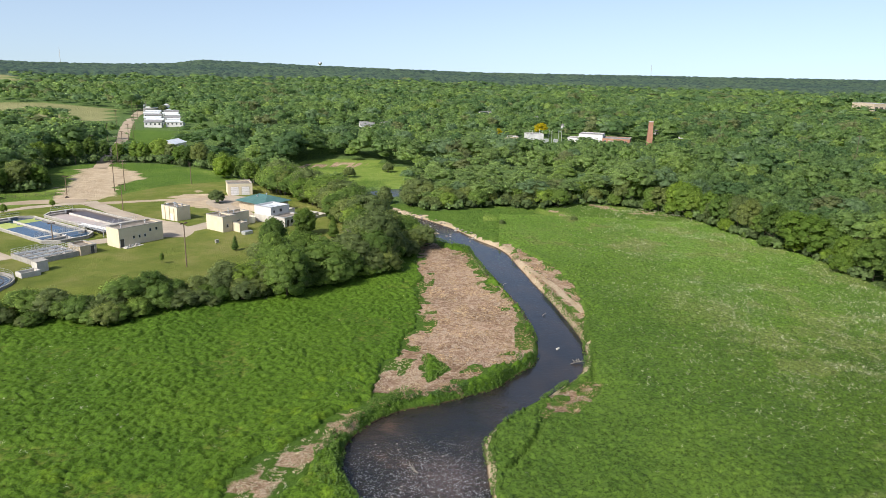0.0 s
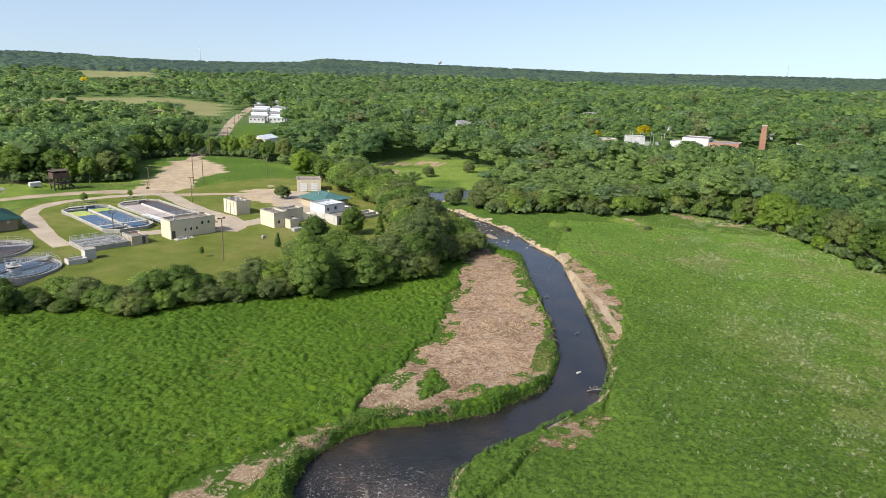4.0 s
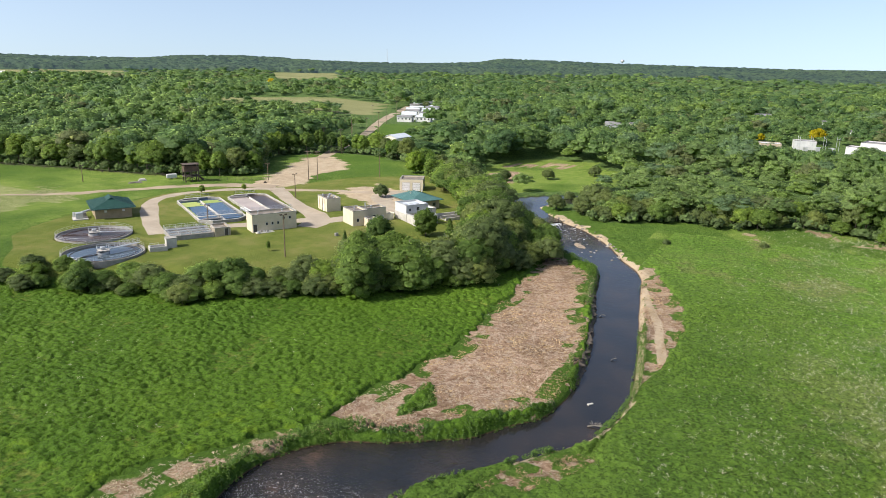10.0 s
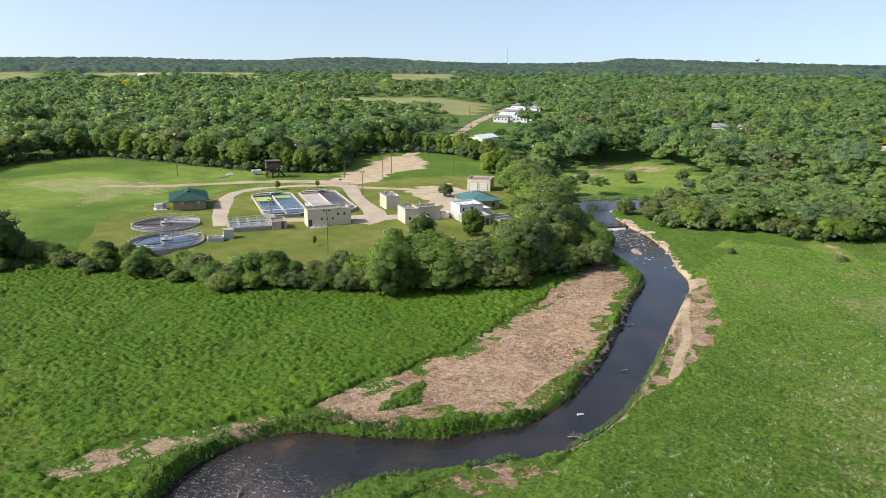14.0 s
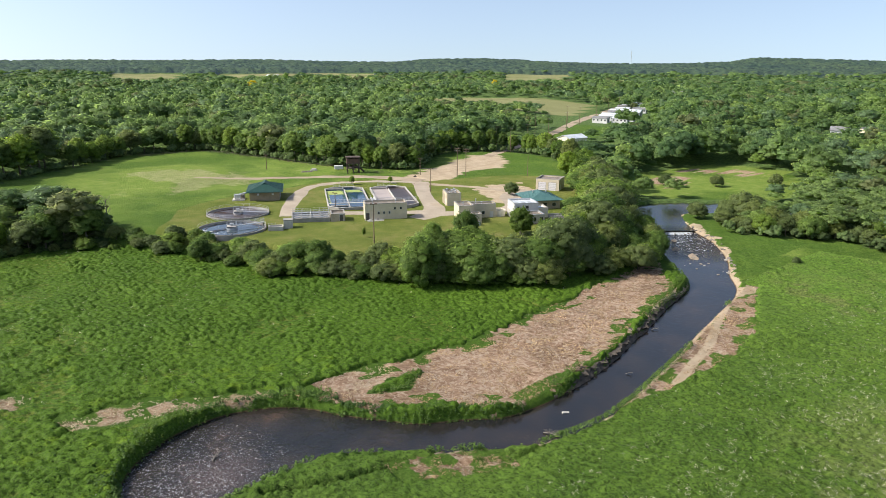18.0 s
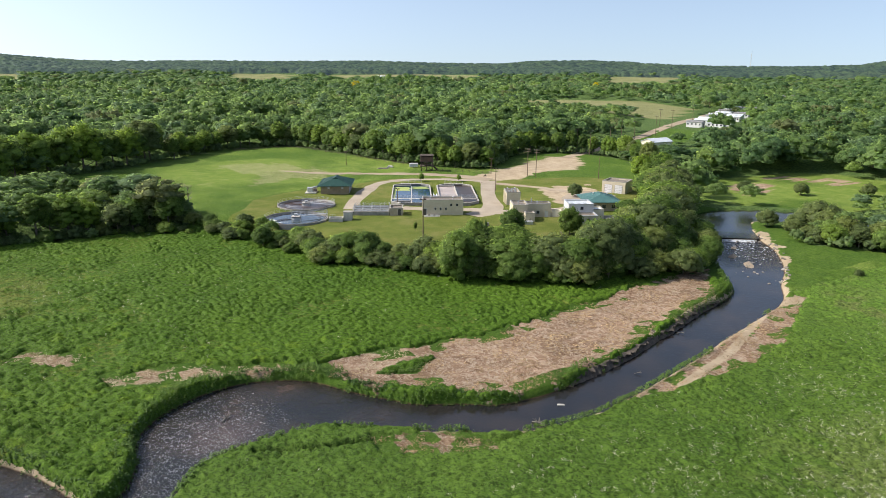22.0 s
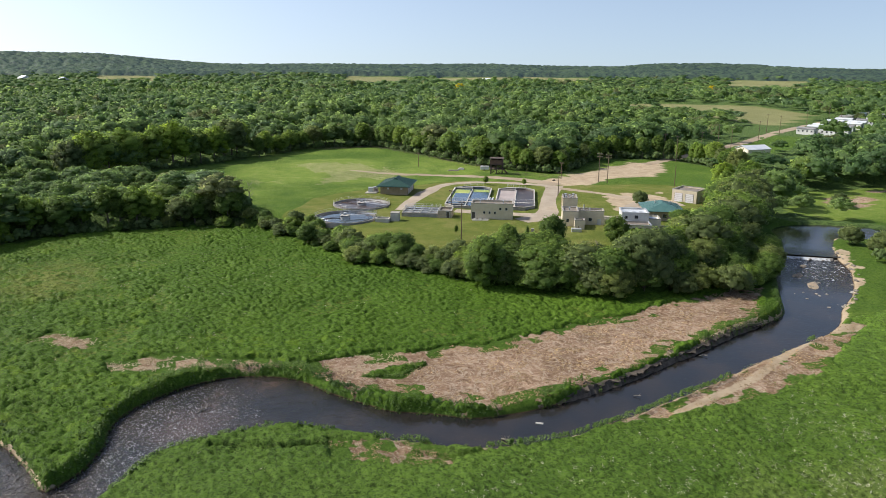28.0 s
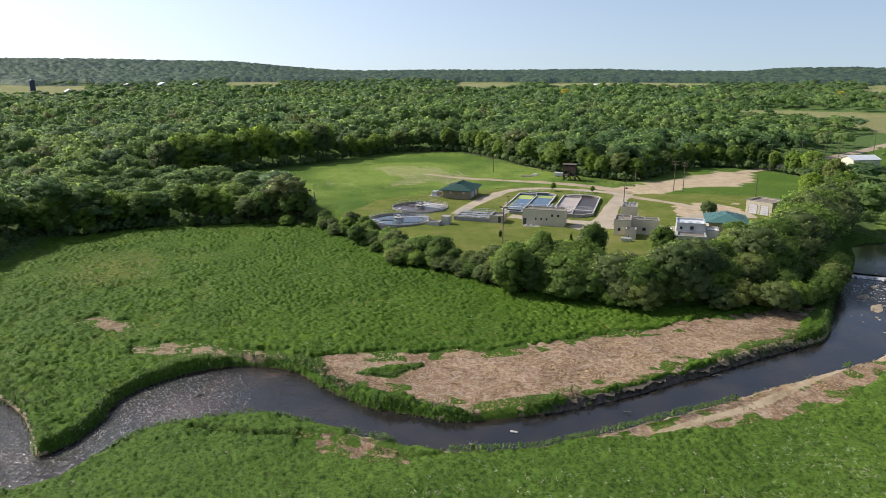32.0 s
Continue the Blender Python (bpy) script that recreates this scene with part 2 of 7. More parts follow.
PLATEAU = [(-60, -260), (-95, -140), (-120, -100), (-147, -85), (-153, -60), (-151, -38), (-144, -19), (-126, -6), (-108, 2), (-90, 6), (-79, 15),
           (-68, 24), (-53, 36), (-43, 46), (-39, 54), (-39, 67), (-44, 88), (-56, 108), (-70, 126), (-92, 146), (-112, 165), (-140, 195), (-155, 260),
           (-150, 360), (-150, 1500), (-5000, 1500), (-5000, -260)]
OPEN = [(-60, -260), (-95, -140), (-113, -98), (-141, -92), (-151, -62), (-149, -40), (-146, -14), (-176, -22), (-198, -40), (-222, -62), (-244, -42), (-258, -16), (-278, 6),
        (-304, 36), (-302, 75), (-262, 87), (-219, 95), (-195, 105), (-180, 122), (-210, 160), (-206, 187), (-183, 198), (-150, 188), (-122, 170),
        (-112, 160), (-98, 150), (-62, 152), (-37, 131), (-17, 145), (-2, 144), (19, 159), (34, 157), (52, 143), (63, 116), (71, 93), (77, 81), (80, 61),
        (82, 45), (90, 15), (115, -30), (150, -100), (220, -260)]
MARSH = [(-98, 165), (-78, 170), (-60, 182), (-56, 206), (-64, 240), (-82, 263), (-118, 263), (-126, 198)]


def sector(az0, az1, r0, r1):
    """A far field between two bearings and two distances."""
    rim = [(az0, r0), ((az0 + az1) / 2, r0 * 1.02), (az1, r0), (az1, r1), (az0, r1)]
    return [(40 - r * math.sin(math.radians(a)), -70 + r * math.cos(math.radians(a))) for a, r in rim]


CROPS = [[(-498, 454), (-354, 490), (-303, 372), (-411, 392), (-540, 405)], [(-1500, -560), (-1250, -330), (-1050, -330), (-1150, -520)],
         sector(54, 59.5, 1180, 1600), sector(60, 66, 1190, 1580), sector(68.5, 73.5, 1260, 1600), sector(38.5, 43.5, 1180, 1560), sector(88, 92, 1300, 1560), sector(102, 108, 1150, 1500),
         [(-60, 285), (-20, 290), (-15, 262), (-55, 258)]]
GLADE = [(-262, 330), (-226, 330), (-186, 236), (-205, 222)]
LAWN = [(-138, -6), (-124, -1), (-106, 8), (-88, 13), (-70, 28), (-56, 42), (-48, 56), (-54, 75), (-66, 100), (-84, 122), (-96, 142),
        (-120, 158), (-142, 140), (-153, 107), (-162, 98), (-171, 86), (-176, 70), (-174, 56), (-173, 46), (-171, 32), (-166, 18), (-160, 9), (-147, 2)]


def land(x, y):
    """Height of the ground."""
    shape = np.shape(x)
    x, y = np.asarray(x, float).ravel(), np.asarray(y, float).ravel()
    far = np.hypot(x + 60, y - 20)
    z = 0.85 + 0.12 * wave(x, y, 9, 1) + 0.10 * wave(x, y, 3.1, 4)
    up = smooth(-1, 11, polygon_depth(x, y, PLATEAU))
    z += up * (4.45 + 0.25 * wave(x, y, 40, 2) * smooth(150, 260, far))
    az = np.degrees(np.arctan2(-(x - 30), y + 70))
    z += 3.0 * smooth(230, 420, far) + 6 * smooth(380, 1000, far) + 12 * smooth(1100, 1560, far)
    z += smooth(520, 800, far) * smooth(1250, 1000, far) * (4 * wave(x, y, 210, 5) + 2 * wave(x, y, 95, 2))
    rise = np.interp(az, [-30, 0, 4, 10, 14, 20, 25, 26.5, 30, 36, 40, 45, 50, 52, 57, 62, 70, 84, 88, 92, 100, 107, 125],
                     [0.2, 0.1, 0.12, 0.2, 0.28, 0.42, 0.55, 0.25, 0.1, 0.05, 0.2, 0.42, 0.36, 0.12, 0.1, 0.28, 0.2, 0.2, 0.45, 0.82, 1.0, 1.0, 0.95])
    crest = 34 + 35 * rise + 2.0 * wave(x, y, 190, 3)
    hill = smooth(1540, 2050, far)
    z = z * (1 - hill) + crest * hill
    z += 5 * np.exp(-((x + 440) ** 2 + (y - 450) ** 2) / 90**2) + 9 * np.exp(-((x - 385) ** 2 + (y - 660) ** 2) / 110**2)
    for cx, cy in ((-143.2, 21.2), (-125.2, 10.9)):
        z -= 1.6 * smooth(9.3, 8.5, np.hypot(x - cx, y - cy))
    d, side, _ = river_side(x, y)
    crest = np.where(side > 0, 0.55, 0.0) * np.exp(-np.clip(d, 0, 30) / 6)
    bank = smooth(-0.3, np.where(side > 0, 1.1, 2.2), d)
    z = np.where(d < 40, -0.7 + (z + 0.7 + crest) * bank, z)
    return z.reshape(shape)


def lumps(x, y, cell, seed):
    """Rounded lumps packed side by side: their height from 0 to 1, and a random number for each."""
    table = np.random.default_rng(seed).random((3, 256, 256))
    i, j = np.floor(x / cell).astype(int), np.floor(y / cell).astype(int)
    best, tag = np.full(x.shape, 9.0), np.zeros(x.shape)
    for a in (-1, 0, 1):
        for b in (-1, 0, 1):
            u, v = (i + a) & 255, (j + b) & 255
            size = 0.75 + 0.5 * table[2, u, v]
            d = np.hypot(x / cell - i - a - table[0, u, v], y / cell - j - b - table[1, u, v]) / size
            tag = np.where(d < best, table[2, u, v], tag)
            best = np.minimum(best, d)
    return np.sqrt(np.clip(1 - (best / 0.66) ** 2, 0, 1)), tag


def ground_z(x, y):
    return float(land(np.array([x]), np.array([y]))[0])


def mesh_from(name, verts, faces, material, smooth_shade=False, normals=None, tone=None):
    """A mesh from arrays; faces all triangles or all quads."""
    verts, faces = np.asarray(verts, np.float32), np.asarray(faces, np.int32)
    me = bpy.data.meshes.new(name)
    n, k = faces.shape
    me.vertices.add(len(verts))
    me.vertices.foreach_set("co", verts.ravel())
    me.loops.add(n * k)
    me.loops.foreach_set("vertex_index", faces.ravel())
    me.polygons.add(n)
    me.polygons.foreach_set("loop_start", np.arange(0, n * k, k, dtype=np.int32))
    me.polygons.foreach_set("use_smooth", np.full(n, smooth_shade))
    me.update(calc_edges=True)
    me.materials.append(material)
    if tone is not None:
        set_cover(me, "tone", tone)
    if normals is not None:
        me.polygons.foreach_set("use_smooth", np.full(n, True))
        me.normals_split_custom_set_from_vertices(np.asarray(normals, np.float32))
    return me


def set_cover(me, name, cols):
    at = me.color_attributes.new(name, "FLOAT_COLOR", "POINT")
    at.data.foreach_set("color", np.concatenate([cols, np.ones((len(cols), 1))], 1).astype(np.float32).ravel())


def grid_faces(nx, ny):
    i = np.arange(nx * ny).reshape(ny, nx)
    return np.stack([i[:-1, :-1], i[:-1, 1:], i[1:, 1:], i[1:, :-1]], -1).reshape(-1, 4)


def lines(fine0, fine1, step, ends):
    """Even steps in the middle, ever longer ones to both ends."""
    mid = np.arange(fine0, fine1 + step / 2, step)
    out = [list(mid)]
    for start, sign, end in ((fine1, 1, ends[1]), (fine0, -1, ends[0])):
        d, x, row = step, start, []
        while (end - x) * sign > 0:
            d = min(d * 1.09, 90)
            x += sign * d
            row.append(x)
        out = out + [row] if sign > 0 else [row[::-1]] + out
    return np.array(sum(out, []))


def ground_material():
    m = Mat("ground", 0.95, 0, 0.1)
    z1, z2 = m.attr("cover"), m.attr("soil")
    fine, mid = m.noise(1.5, 6, 0.78, distort=0.4), m.noise(0.28, 4, 0.65)
    grass = m.ramp(fine, (0.25, lin(0.026, 0.056, 0.008)), (0.5, lin(0.066, 0.120, 0.018)), (0.75, lin(0.122, 0.195, 0.035)))
    grass = m.mix(1.0, grass, m.ramp(m.noise(0.11, 5, 0.7), (0.3, (0.84, 0.90, 0.88, 1)), (0.7, (1.16, 1.10, 1.04, 1))), "MULTIPLY")
    herb = m.attr("herb")[0]
    grass = m.mix(1.0, grass, (1.12, 1.1, 1.15, 1), "MULTIPLY")
    grass = m.mix(herb, grass, m.mix(1.0, grass, (0.76, 0.84, 0.72, 1), "MULTIPLY"))
    pale = m.ramp(mid, (0.3, lin(0.135, 0.215, 0.030)), (0.62, lin(0.21, 0.27, 0.060)), (0.8, lin(0.33, 0.31, 0.15)))
    lawn = m.ramp(m.noise(0.1, 5, 0.65), (0.3, lin(0.092, 0.128, 0.022)), (0.5, lin(0.138, 0.164, 0.034)), (0.72, lin(0.21, 0.20, 0.068)))
    dead = m.ramp(m.noise(0.5, 6, 0.75, distort=1.6), (0.3, lin(0.12, 0.072, 0.046)), (0.45, lin(0.26, 0.176, 0.122)), (0.58, lin(0.37, 0.272, 0.20)), (0.72, lin(0.54, 0.44, 0.34)))
    dead = m.mix(0.75, dead, m.ramp(m.noise(0.07, 4, 0.6), (0.38, (0.62, 0.55, 0.48, 1)), (0.62, (1.22, 1.18, 1.12, 1))), "MULTIPLY")
    sand = m.ramp(mid, (0.2, lin(0.32, 0.245, 0.16)), (0.7, lin(0.52, 0.42, 0.30)))
    woods = m.ramp(m.noise(0.9, 6, 0.75), (0.38, lin(0.035, 0.065, 0.020)), (0.62, lin(0.125, 0.19, 0.055)))
    crop = m.ramp(m.noise(0.02, 3), (0.3, lin(0.17, 0.18, 0.075)), (0.7, lin(0.24, 0.235, 0.11)))
    wet = m.ramp(mid, (0.3, lin(0.05, 0.035, 0.022)), (0.7, lin(0.13, 0.085, 0.05)))

    ragged = m.noise(2.6, 6, 0.85, distort=0.8)

    def edge(mask, give=0.6):
        return m.ramp(m.math("ADD", m.math("MULTIPLY", m.math("SUBTRACT", ragged, 0.5, False), give * 1.7, False), mask, False), (0.40, (0, 0, 0, 1)), (0.60, (1, 1, 1, 1)))

    col = m.mix(edge(z2[2], 0.3), grass, woods)
    col = m.mix(edge(z1[2], 0.25), col, lawn)
    col = m.mix(m.math("MULTIPLY", edge(z2[0], 0.9), 0.8), col, pale)
    crack = m.ramp(m.noise(0.55, 3, 0.6, distort=1.0), (0.46, (0, 0, 0, 1)), (0.5, (0.7, 0.7, 0.7, 1)), (0.54, (0, 0, 0, 1)))
    dead = m.mix(crack, dead, lin(0.50, 0.42, 0.32))
    col = m.mix(edge(z1[0]), col, dead)
    col = m.mix(edge(z2[1], 0.2), col, crop)
    col = m.mix(edge(z1[1], 0.5), col, sand)
    low = m.n.new("ShaderNodeNewGeometry")
    sep = m.n.new("ShaderNodeSeparateXYZ")
    m.l.new(low.outputs["Position"], sep.inputs[0])
    col = m.mix(m.ramp(sep.outputs[2], (0.05, (1, 1, 1, 1)), (0.24, (0, 0, 0, 1))), col, wet)
    tc = m.n.new("ShaderNodeTexCoord")
    cells = m.add("ShaderNodeTexVoronoi", Scale=0.9, Randomness=1.0)
    cells.feature = "SMOOTH_F1"
    m.l.new(tc.outputs["Object"], cells.inputs["Vector"])
    tuft = m.math("SUBTRACT", 1.0, m.math("MULTIPLY", cells.outputs["Distance"], 0.9))
    flat = m.math("MAXIMUM", z1[2], m.math("MAXIMUM", z1[0], z1[1]))
    tuft = m.math("MULTIPLY", tuft, m.math("SUBTRACT", 1.0, m.math("MULTIPLY", flat, 0.85)))
    m.color(col).bump(m.math("ADD", m.math("MULTIPLY", m.noise(4.5, 5, 0.75, distort=0.8), 0.7, False), m.math("MULTIPLY", tuft, 0.35, False), False), 0.5, 1.0)
    return m.m


DEAD = [[(-36, 84), (-38, 79), (-36, 67), (-34, 53), (-33, 39), (-31, 26), (-30, 14), (-32, 4), (-32, -4), (-34, -14), (-34, -20), (-28, -21), (-21, -16),
         (-16.5, -9), (-11, -2.5), (-8.2, 0), (-7, 6), (-7.5, 12), (-9.5, 23), (-12.5, 35), (-16.5, 44), (-17, 54), (-23, 70), (-31, 78)],
        [(-14, 80), (-10, 68), (-7.6, 57), (-4.4, 46), (-1.2, 32), (1.2, 20), (2.8, 14), (4.2, 20), (4.9, 27), (4.4, 38), (3.4, 48), (1.8, 57), (-2.4, 66), (-7.5, 77), (-11.4, 85)], [(-8, -23), (-4.5, -15.5), (0, -10), (3.5, -9.5), (1, -16), (-3.5, -24)],
        [(-29.5, -12), (-35.0, -23), (-39, -30), (-43, -37), (-46.5, -45), (-47.5, -52), (-42, -52), (-39.5, -44), (-36.5, -36), (-33, -29), (-30, -23)],
        [(-66, -62), (-58, -52), (-54, -56), (-62, -66)], [(7, 143), (14, 126), (23, 108), (20, 107), (10, 124), (4, 141)], [(-4, 90), (12, 89), (30, 98), (40, 92), (36, 88), (12, 84), (-3, 85)],
        [(22, 160), (36, 148), (51, 141), (48, 137), (33, 142), (20, 154)], [(60, 90), (66, 84), (70, 78), (66, 76), (61, 82)],
        [(-112, 196), (-95, 184), (-92, 200), (-105, 217), (-117, 211)], [(-130, 233), (-112, 249), (-88, 260), (-85, 246), (-104, 232)]]
ISLET = [(-25.4, -13.5), (-27, -8), (-26.6, -1.5), (-24.8, -4), (-22.8, -8)]


ROADWAY = spline([(-150, 118), (-172, 145), (-188, 172), (-200, 196), (-216, 232), (-240, 285), (-265, 335), (-300, 410), (-345, 520)], 8)
CLEAR = [((-262, 355), 52), ((-290, 425), 38), ((-183, 232), 21), ((25, 385), 26), ((70, 372), 22), ((100, 330), 10), ((-3, 330), 18), ((-1222, -414), 50)]


FOOTPATH = spline([(3, 20), (2.5, 4), (2.5, -7), (0, -13), (-5, -20), (-7, -24), (-8.5, -30), (-12, -38)], 8)


def far_from(x, y):
    """Metres from the clearings, roads and fields that lie inside the woods."""
    d = np.min([np.hypot(x - cx, y - cy) - r for (cx, cy), r in CLEAR], 0)
    d = np.minimum(d, np.min([np.hypot(x - a, y - b) - 6 for a, b in ROADWAY[::3, :2]], 0))
    for poly in (MARSH, GLADE, *CROPS):
        d = np.minimum(d, -polygon_depth(x, y, poly))
    return np.minimum(d, river_side(x, y)[0])


def build_ground():
    gx, gy = lines(-158, 62, 0.65, (-4300, 1500)), lines(-76, 126, 0.65, (-1500, 4400))
    X, Y = np.meshgrid(gx, gy)
    x, y = X.ravel(), Y.ravel()
    z = land(x, y)
    opened = polygon_depth(x, y, OPEN)
    wooded = (opened < 0) & (polygon_depth(x, y, MARSH) < 0) & (polygon_depth(x, y, GLADE) < 0)
    z = z + np.where(wooded, (3.8 - 2.8 * smooth(1250, 1600, np.hypot(x, y))) * smooth(-10, -30, opened) * (1 + 0.4 * wave(x, y, 21, 8)) * smooth(8, 30, far_from(x, y)), 0)
    d, side, _ = river_side(x, y)
    lush = (opened > 0) & (polygon_depth(x, y, PLATEAU) < 2) & (d > 1.2)
    bare = np.max([polygon_depth(x, y, q) for q in DEAD[:4]], 0)
    lush = lush * smooth(1.0, -0.8, bare + 1.2 * wave(x, y, 2.2, 14))
    mound = np.abs(wave(x, y, 1.15, 21)) * 0.75 + np.abs(wave(x * 0.8, y * 1.3, 0.62, 5)) * 0.4
    z = z + lush * (0.7 - 1.3 * mound + 0.16 * wave(x, y, 5, 9)) * (0.75 + 0.4 * wave(x, y, 14, 6)) * np.where(side > 0, 0.55, 0.4)
    z = np.where(lush > 0.01, np.maximum(z, np.minimum(0.42 + 0.05 * mound, z + 1 - lush)), z)
    trench = np.full(len(x), 99.0)
    close_by = np.flatnonzero((np.abs(x + 4) < 14) & (np.abs(y + 9) < 36))
    trench[close_by] = np.min(np.hypot(x[close_by, None] - FOOTPATH[:, 0], y[close_by, None] - FOOTPATH[:, 1]), 1)
    z = z - 0.3 * smooth(0.9, 0.3, trench) * (d > 1)
    z = z + (bare > -1) * (d > 1) * 0.09 * wave(x, y, 0.9, 33)
    me = mesh_from("ground", np.stack([x, y, z], 1), grid_faces(len(gx), len(gy)), ground_material(), True)
    dead = np.zeros(len(x))
    for k, poly in enumerate(DEAD):
        rag = 1.6 * wave(x, y, 2.6, k) + 1.2 * wave(x, y, 1.2, k + 3)
        dead = np.maximum(dead, smooth(-1.6, 1.6, polygon_depth(x, y, poly) + rag) * (1.0 if k < 3 else 0.6 if k < 5 else 0.75))
    path = spline([(-9, 67), (-7.2, 62), (-3, 51), (-0.4, 44), (1.5, 36), (3.2, 30), (4.2, 26)], 8)
    trod = np.min(np.hypot(x[:, None] - path[:, 0], y[:, None] - path[:, 1]), 1)
    sand = smooth(1.5, 0.3, trod) * 1.0
    right = (side < 0) & (d > -0.5)
    sand = np.maximum(sand, np.where(right, smooth(1.9, 0.6, d + 0.7 * wave(x, y, 3, 1)) * smooth(-0.75, -0.25, wave(x, y, 9, 5)), 0))
    sand = np.maximum(sand, np.where(right & (y > 70) & (y < 150), smooth(4.4, 1.4, d + 2.0 * wave(x, y, 5, 7) + 1.5 * wave(x, y, 1.4, 3)) * (0.75 + 0.35 * wave(x, y, 1.1, 8)), 0))
    sand = np.maximum(sand, np.where((side > 0) & (d > -0.2), smooth(2.4, 0.8, d) * smooth(0.55, 0.75, wave(x, y, 19, 2)), 0))
    sand = np.maximum(sand, np.where(right & (y > -50) & (y < -4), smooth(2.9, 1.3, d + 0.7 * wave(x, y, 2.5, 15)) * smooth(-0.7, -0.1, wave(x, y, 8, 15)), 0))
    sand = np.maximum(sand, (0.42 + 0.3 * wave(x, y, 6, 3)) * smooth(1.0, 0.3, np.min(np.hypot(x[:, None] - FOOTPATH[:, 0], y[:, None] - FOOTPATH[:, 1]), 1)))
    sand = np.maximum(sand, np.where((side > 0) & (y < -56) & (y > -80), smooth(2.6, 1.2, d + 0.5 * wave(x, y, 2, 6)), 0))
    sand = np.maximum(sand, np.where(right & (y > -9) & (y < 68), 0.8 * smooth(2.7, 1.5, d + 0.5 * wave(x, y, 2.1, 9)), 0))
    lawn = smooth(-1, 1, polygon_depth(x, y, LAWN))
    pale = np.where((x > 12) & (opened > 2), smooth(12, 34, x) * (0.26 + 0.32 * wave(x, y, 4, 6)), 0)
    pale = np.maximum(pale, np.where((polygon_depth(x, y, MARSH) > -3) & (d > 2), 0.75 + 0.3 * wave(x, y, 12, 3), 0))
    pale = np.maximum(pale, np.where((x < -30) & (y < -10) & (opened > 0) & (polygon_depth(x, y, PLATEAU) < 0), 0.02 + 0.26 * wave(x, y, 4, 9) + 0.2 * smooth(-70, -130, x), 0))
    pale = np.maximum(pale, np.where((x > -20) & (y > 80) & (opened > 0), 0.30 + 0.30 * wave(x, y, 8, 2), 0))
    meadow_back = (opened > 0) & (polygon_depth(x, y, PLATEAU) > 4) & (lawn < 0.5)
    crop = np.zeros(len(x))
    for poly in CROPS:
        crop = np.maximum(crop, smooth(-2, 2, polygon_depth(x, y, poly)))
    dead = dead * smooth(0.4, -0.9, polygon_depth(x, y, ISLET) + 0.7 * wave(x, y, 1.1, 2)) * smooth(0.5, 0.2, np.where(bare < 3.5, wave(x, y, 1.8, 41), 0))
    pale = np.maximum(pale, np.where(meadow_back, 0.50 + 0.22 * wave(x, y, 18, 11) + 0.1 * wave(x, y, 5, 4) + 0.34 * smooth(34, 8, np.hypot((x + 232) / 1.2, (y - 38) * 1.1) + 6 * wave(x, y, 7, 4)), 0))
    rag = 2.2 * wave(x, y, 6, 13) + 1.6 * wave(x, y, 2.2, 3)
    for poly, much in (([(-166, 103), (-176, 122), (-187, 144), (-199, 172), (-191, 184), (-172, 172), (-156, 156), (-160, 146), (-157, 130), (-150, 113), (-154, 104)], 0.66),
                       ([(-126, 106), (-130, 119), (-126, 130), (-108, 116), (-97, 97), (-109, 99)], 0.8), ([(-244, 18), (-254, 33), (-232, 50), (-213, 60), (-195, 50), (-187, 28), (-189, 15), (-210, 20)], 0.45),
                       ([(-206, 4), (-200, 8), (-190, 5), (-196, -1)], 0.4), ([(-212, -8), (-211, -5), (-188, -2), (-187, -6)], 0.42)):
        sand = np.maximum(sand, much * smooth(-2.5, 2.0, polygon_depth(x, y, poly) + rag * (1.0 if much > 0.5 else 2.0)))
    set_cover(me, "cover", np.stack([dead, sand, lawn], 1))
    set_cover(me, "soil", np.stack([np.clip(pale, 0, 1), crop, wooded * (1 - crop)], 1))
    nettles = (side > 0) & (polygon_depth(x, y, PLATEAU) < 3) & (y > -60)
    set_cover(me, "herb", np.repeat((nettles * smooth(-75, -50, y + 10 * wave(x, y, 12, 2)) * (0.85 + 0.2 * wave(x, y, 9, 3)))[:, None], 3, 1))
    tagged(new("ground", me), "green meadow ground with dead reeds, sand and woodland floor", "ground", kind="structure")


build_ground()


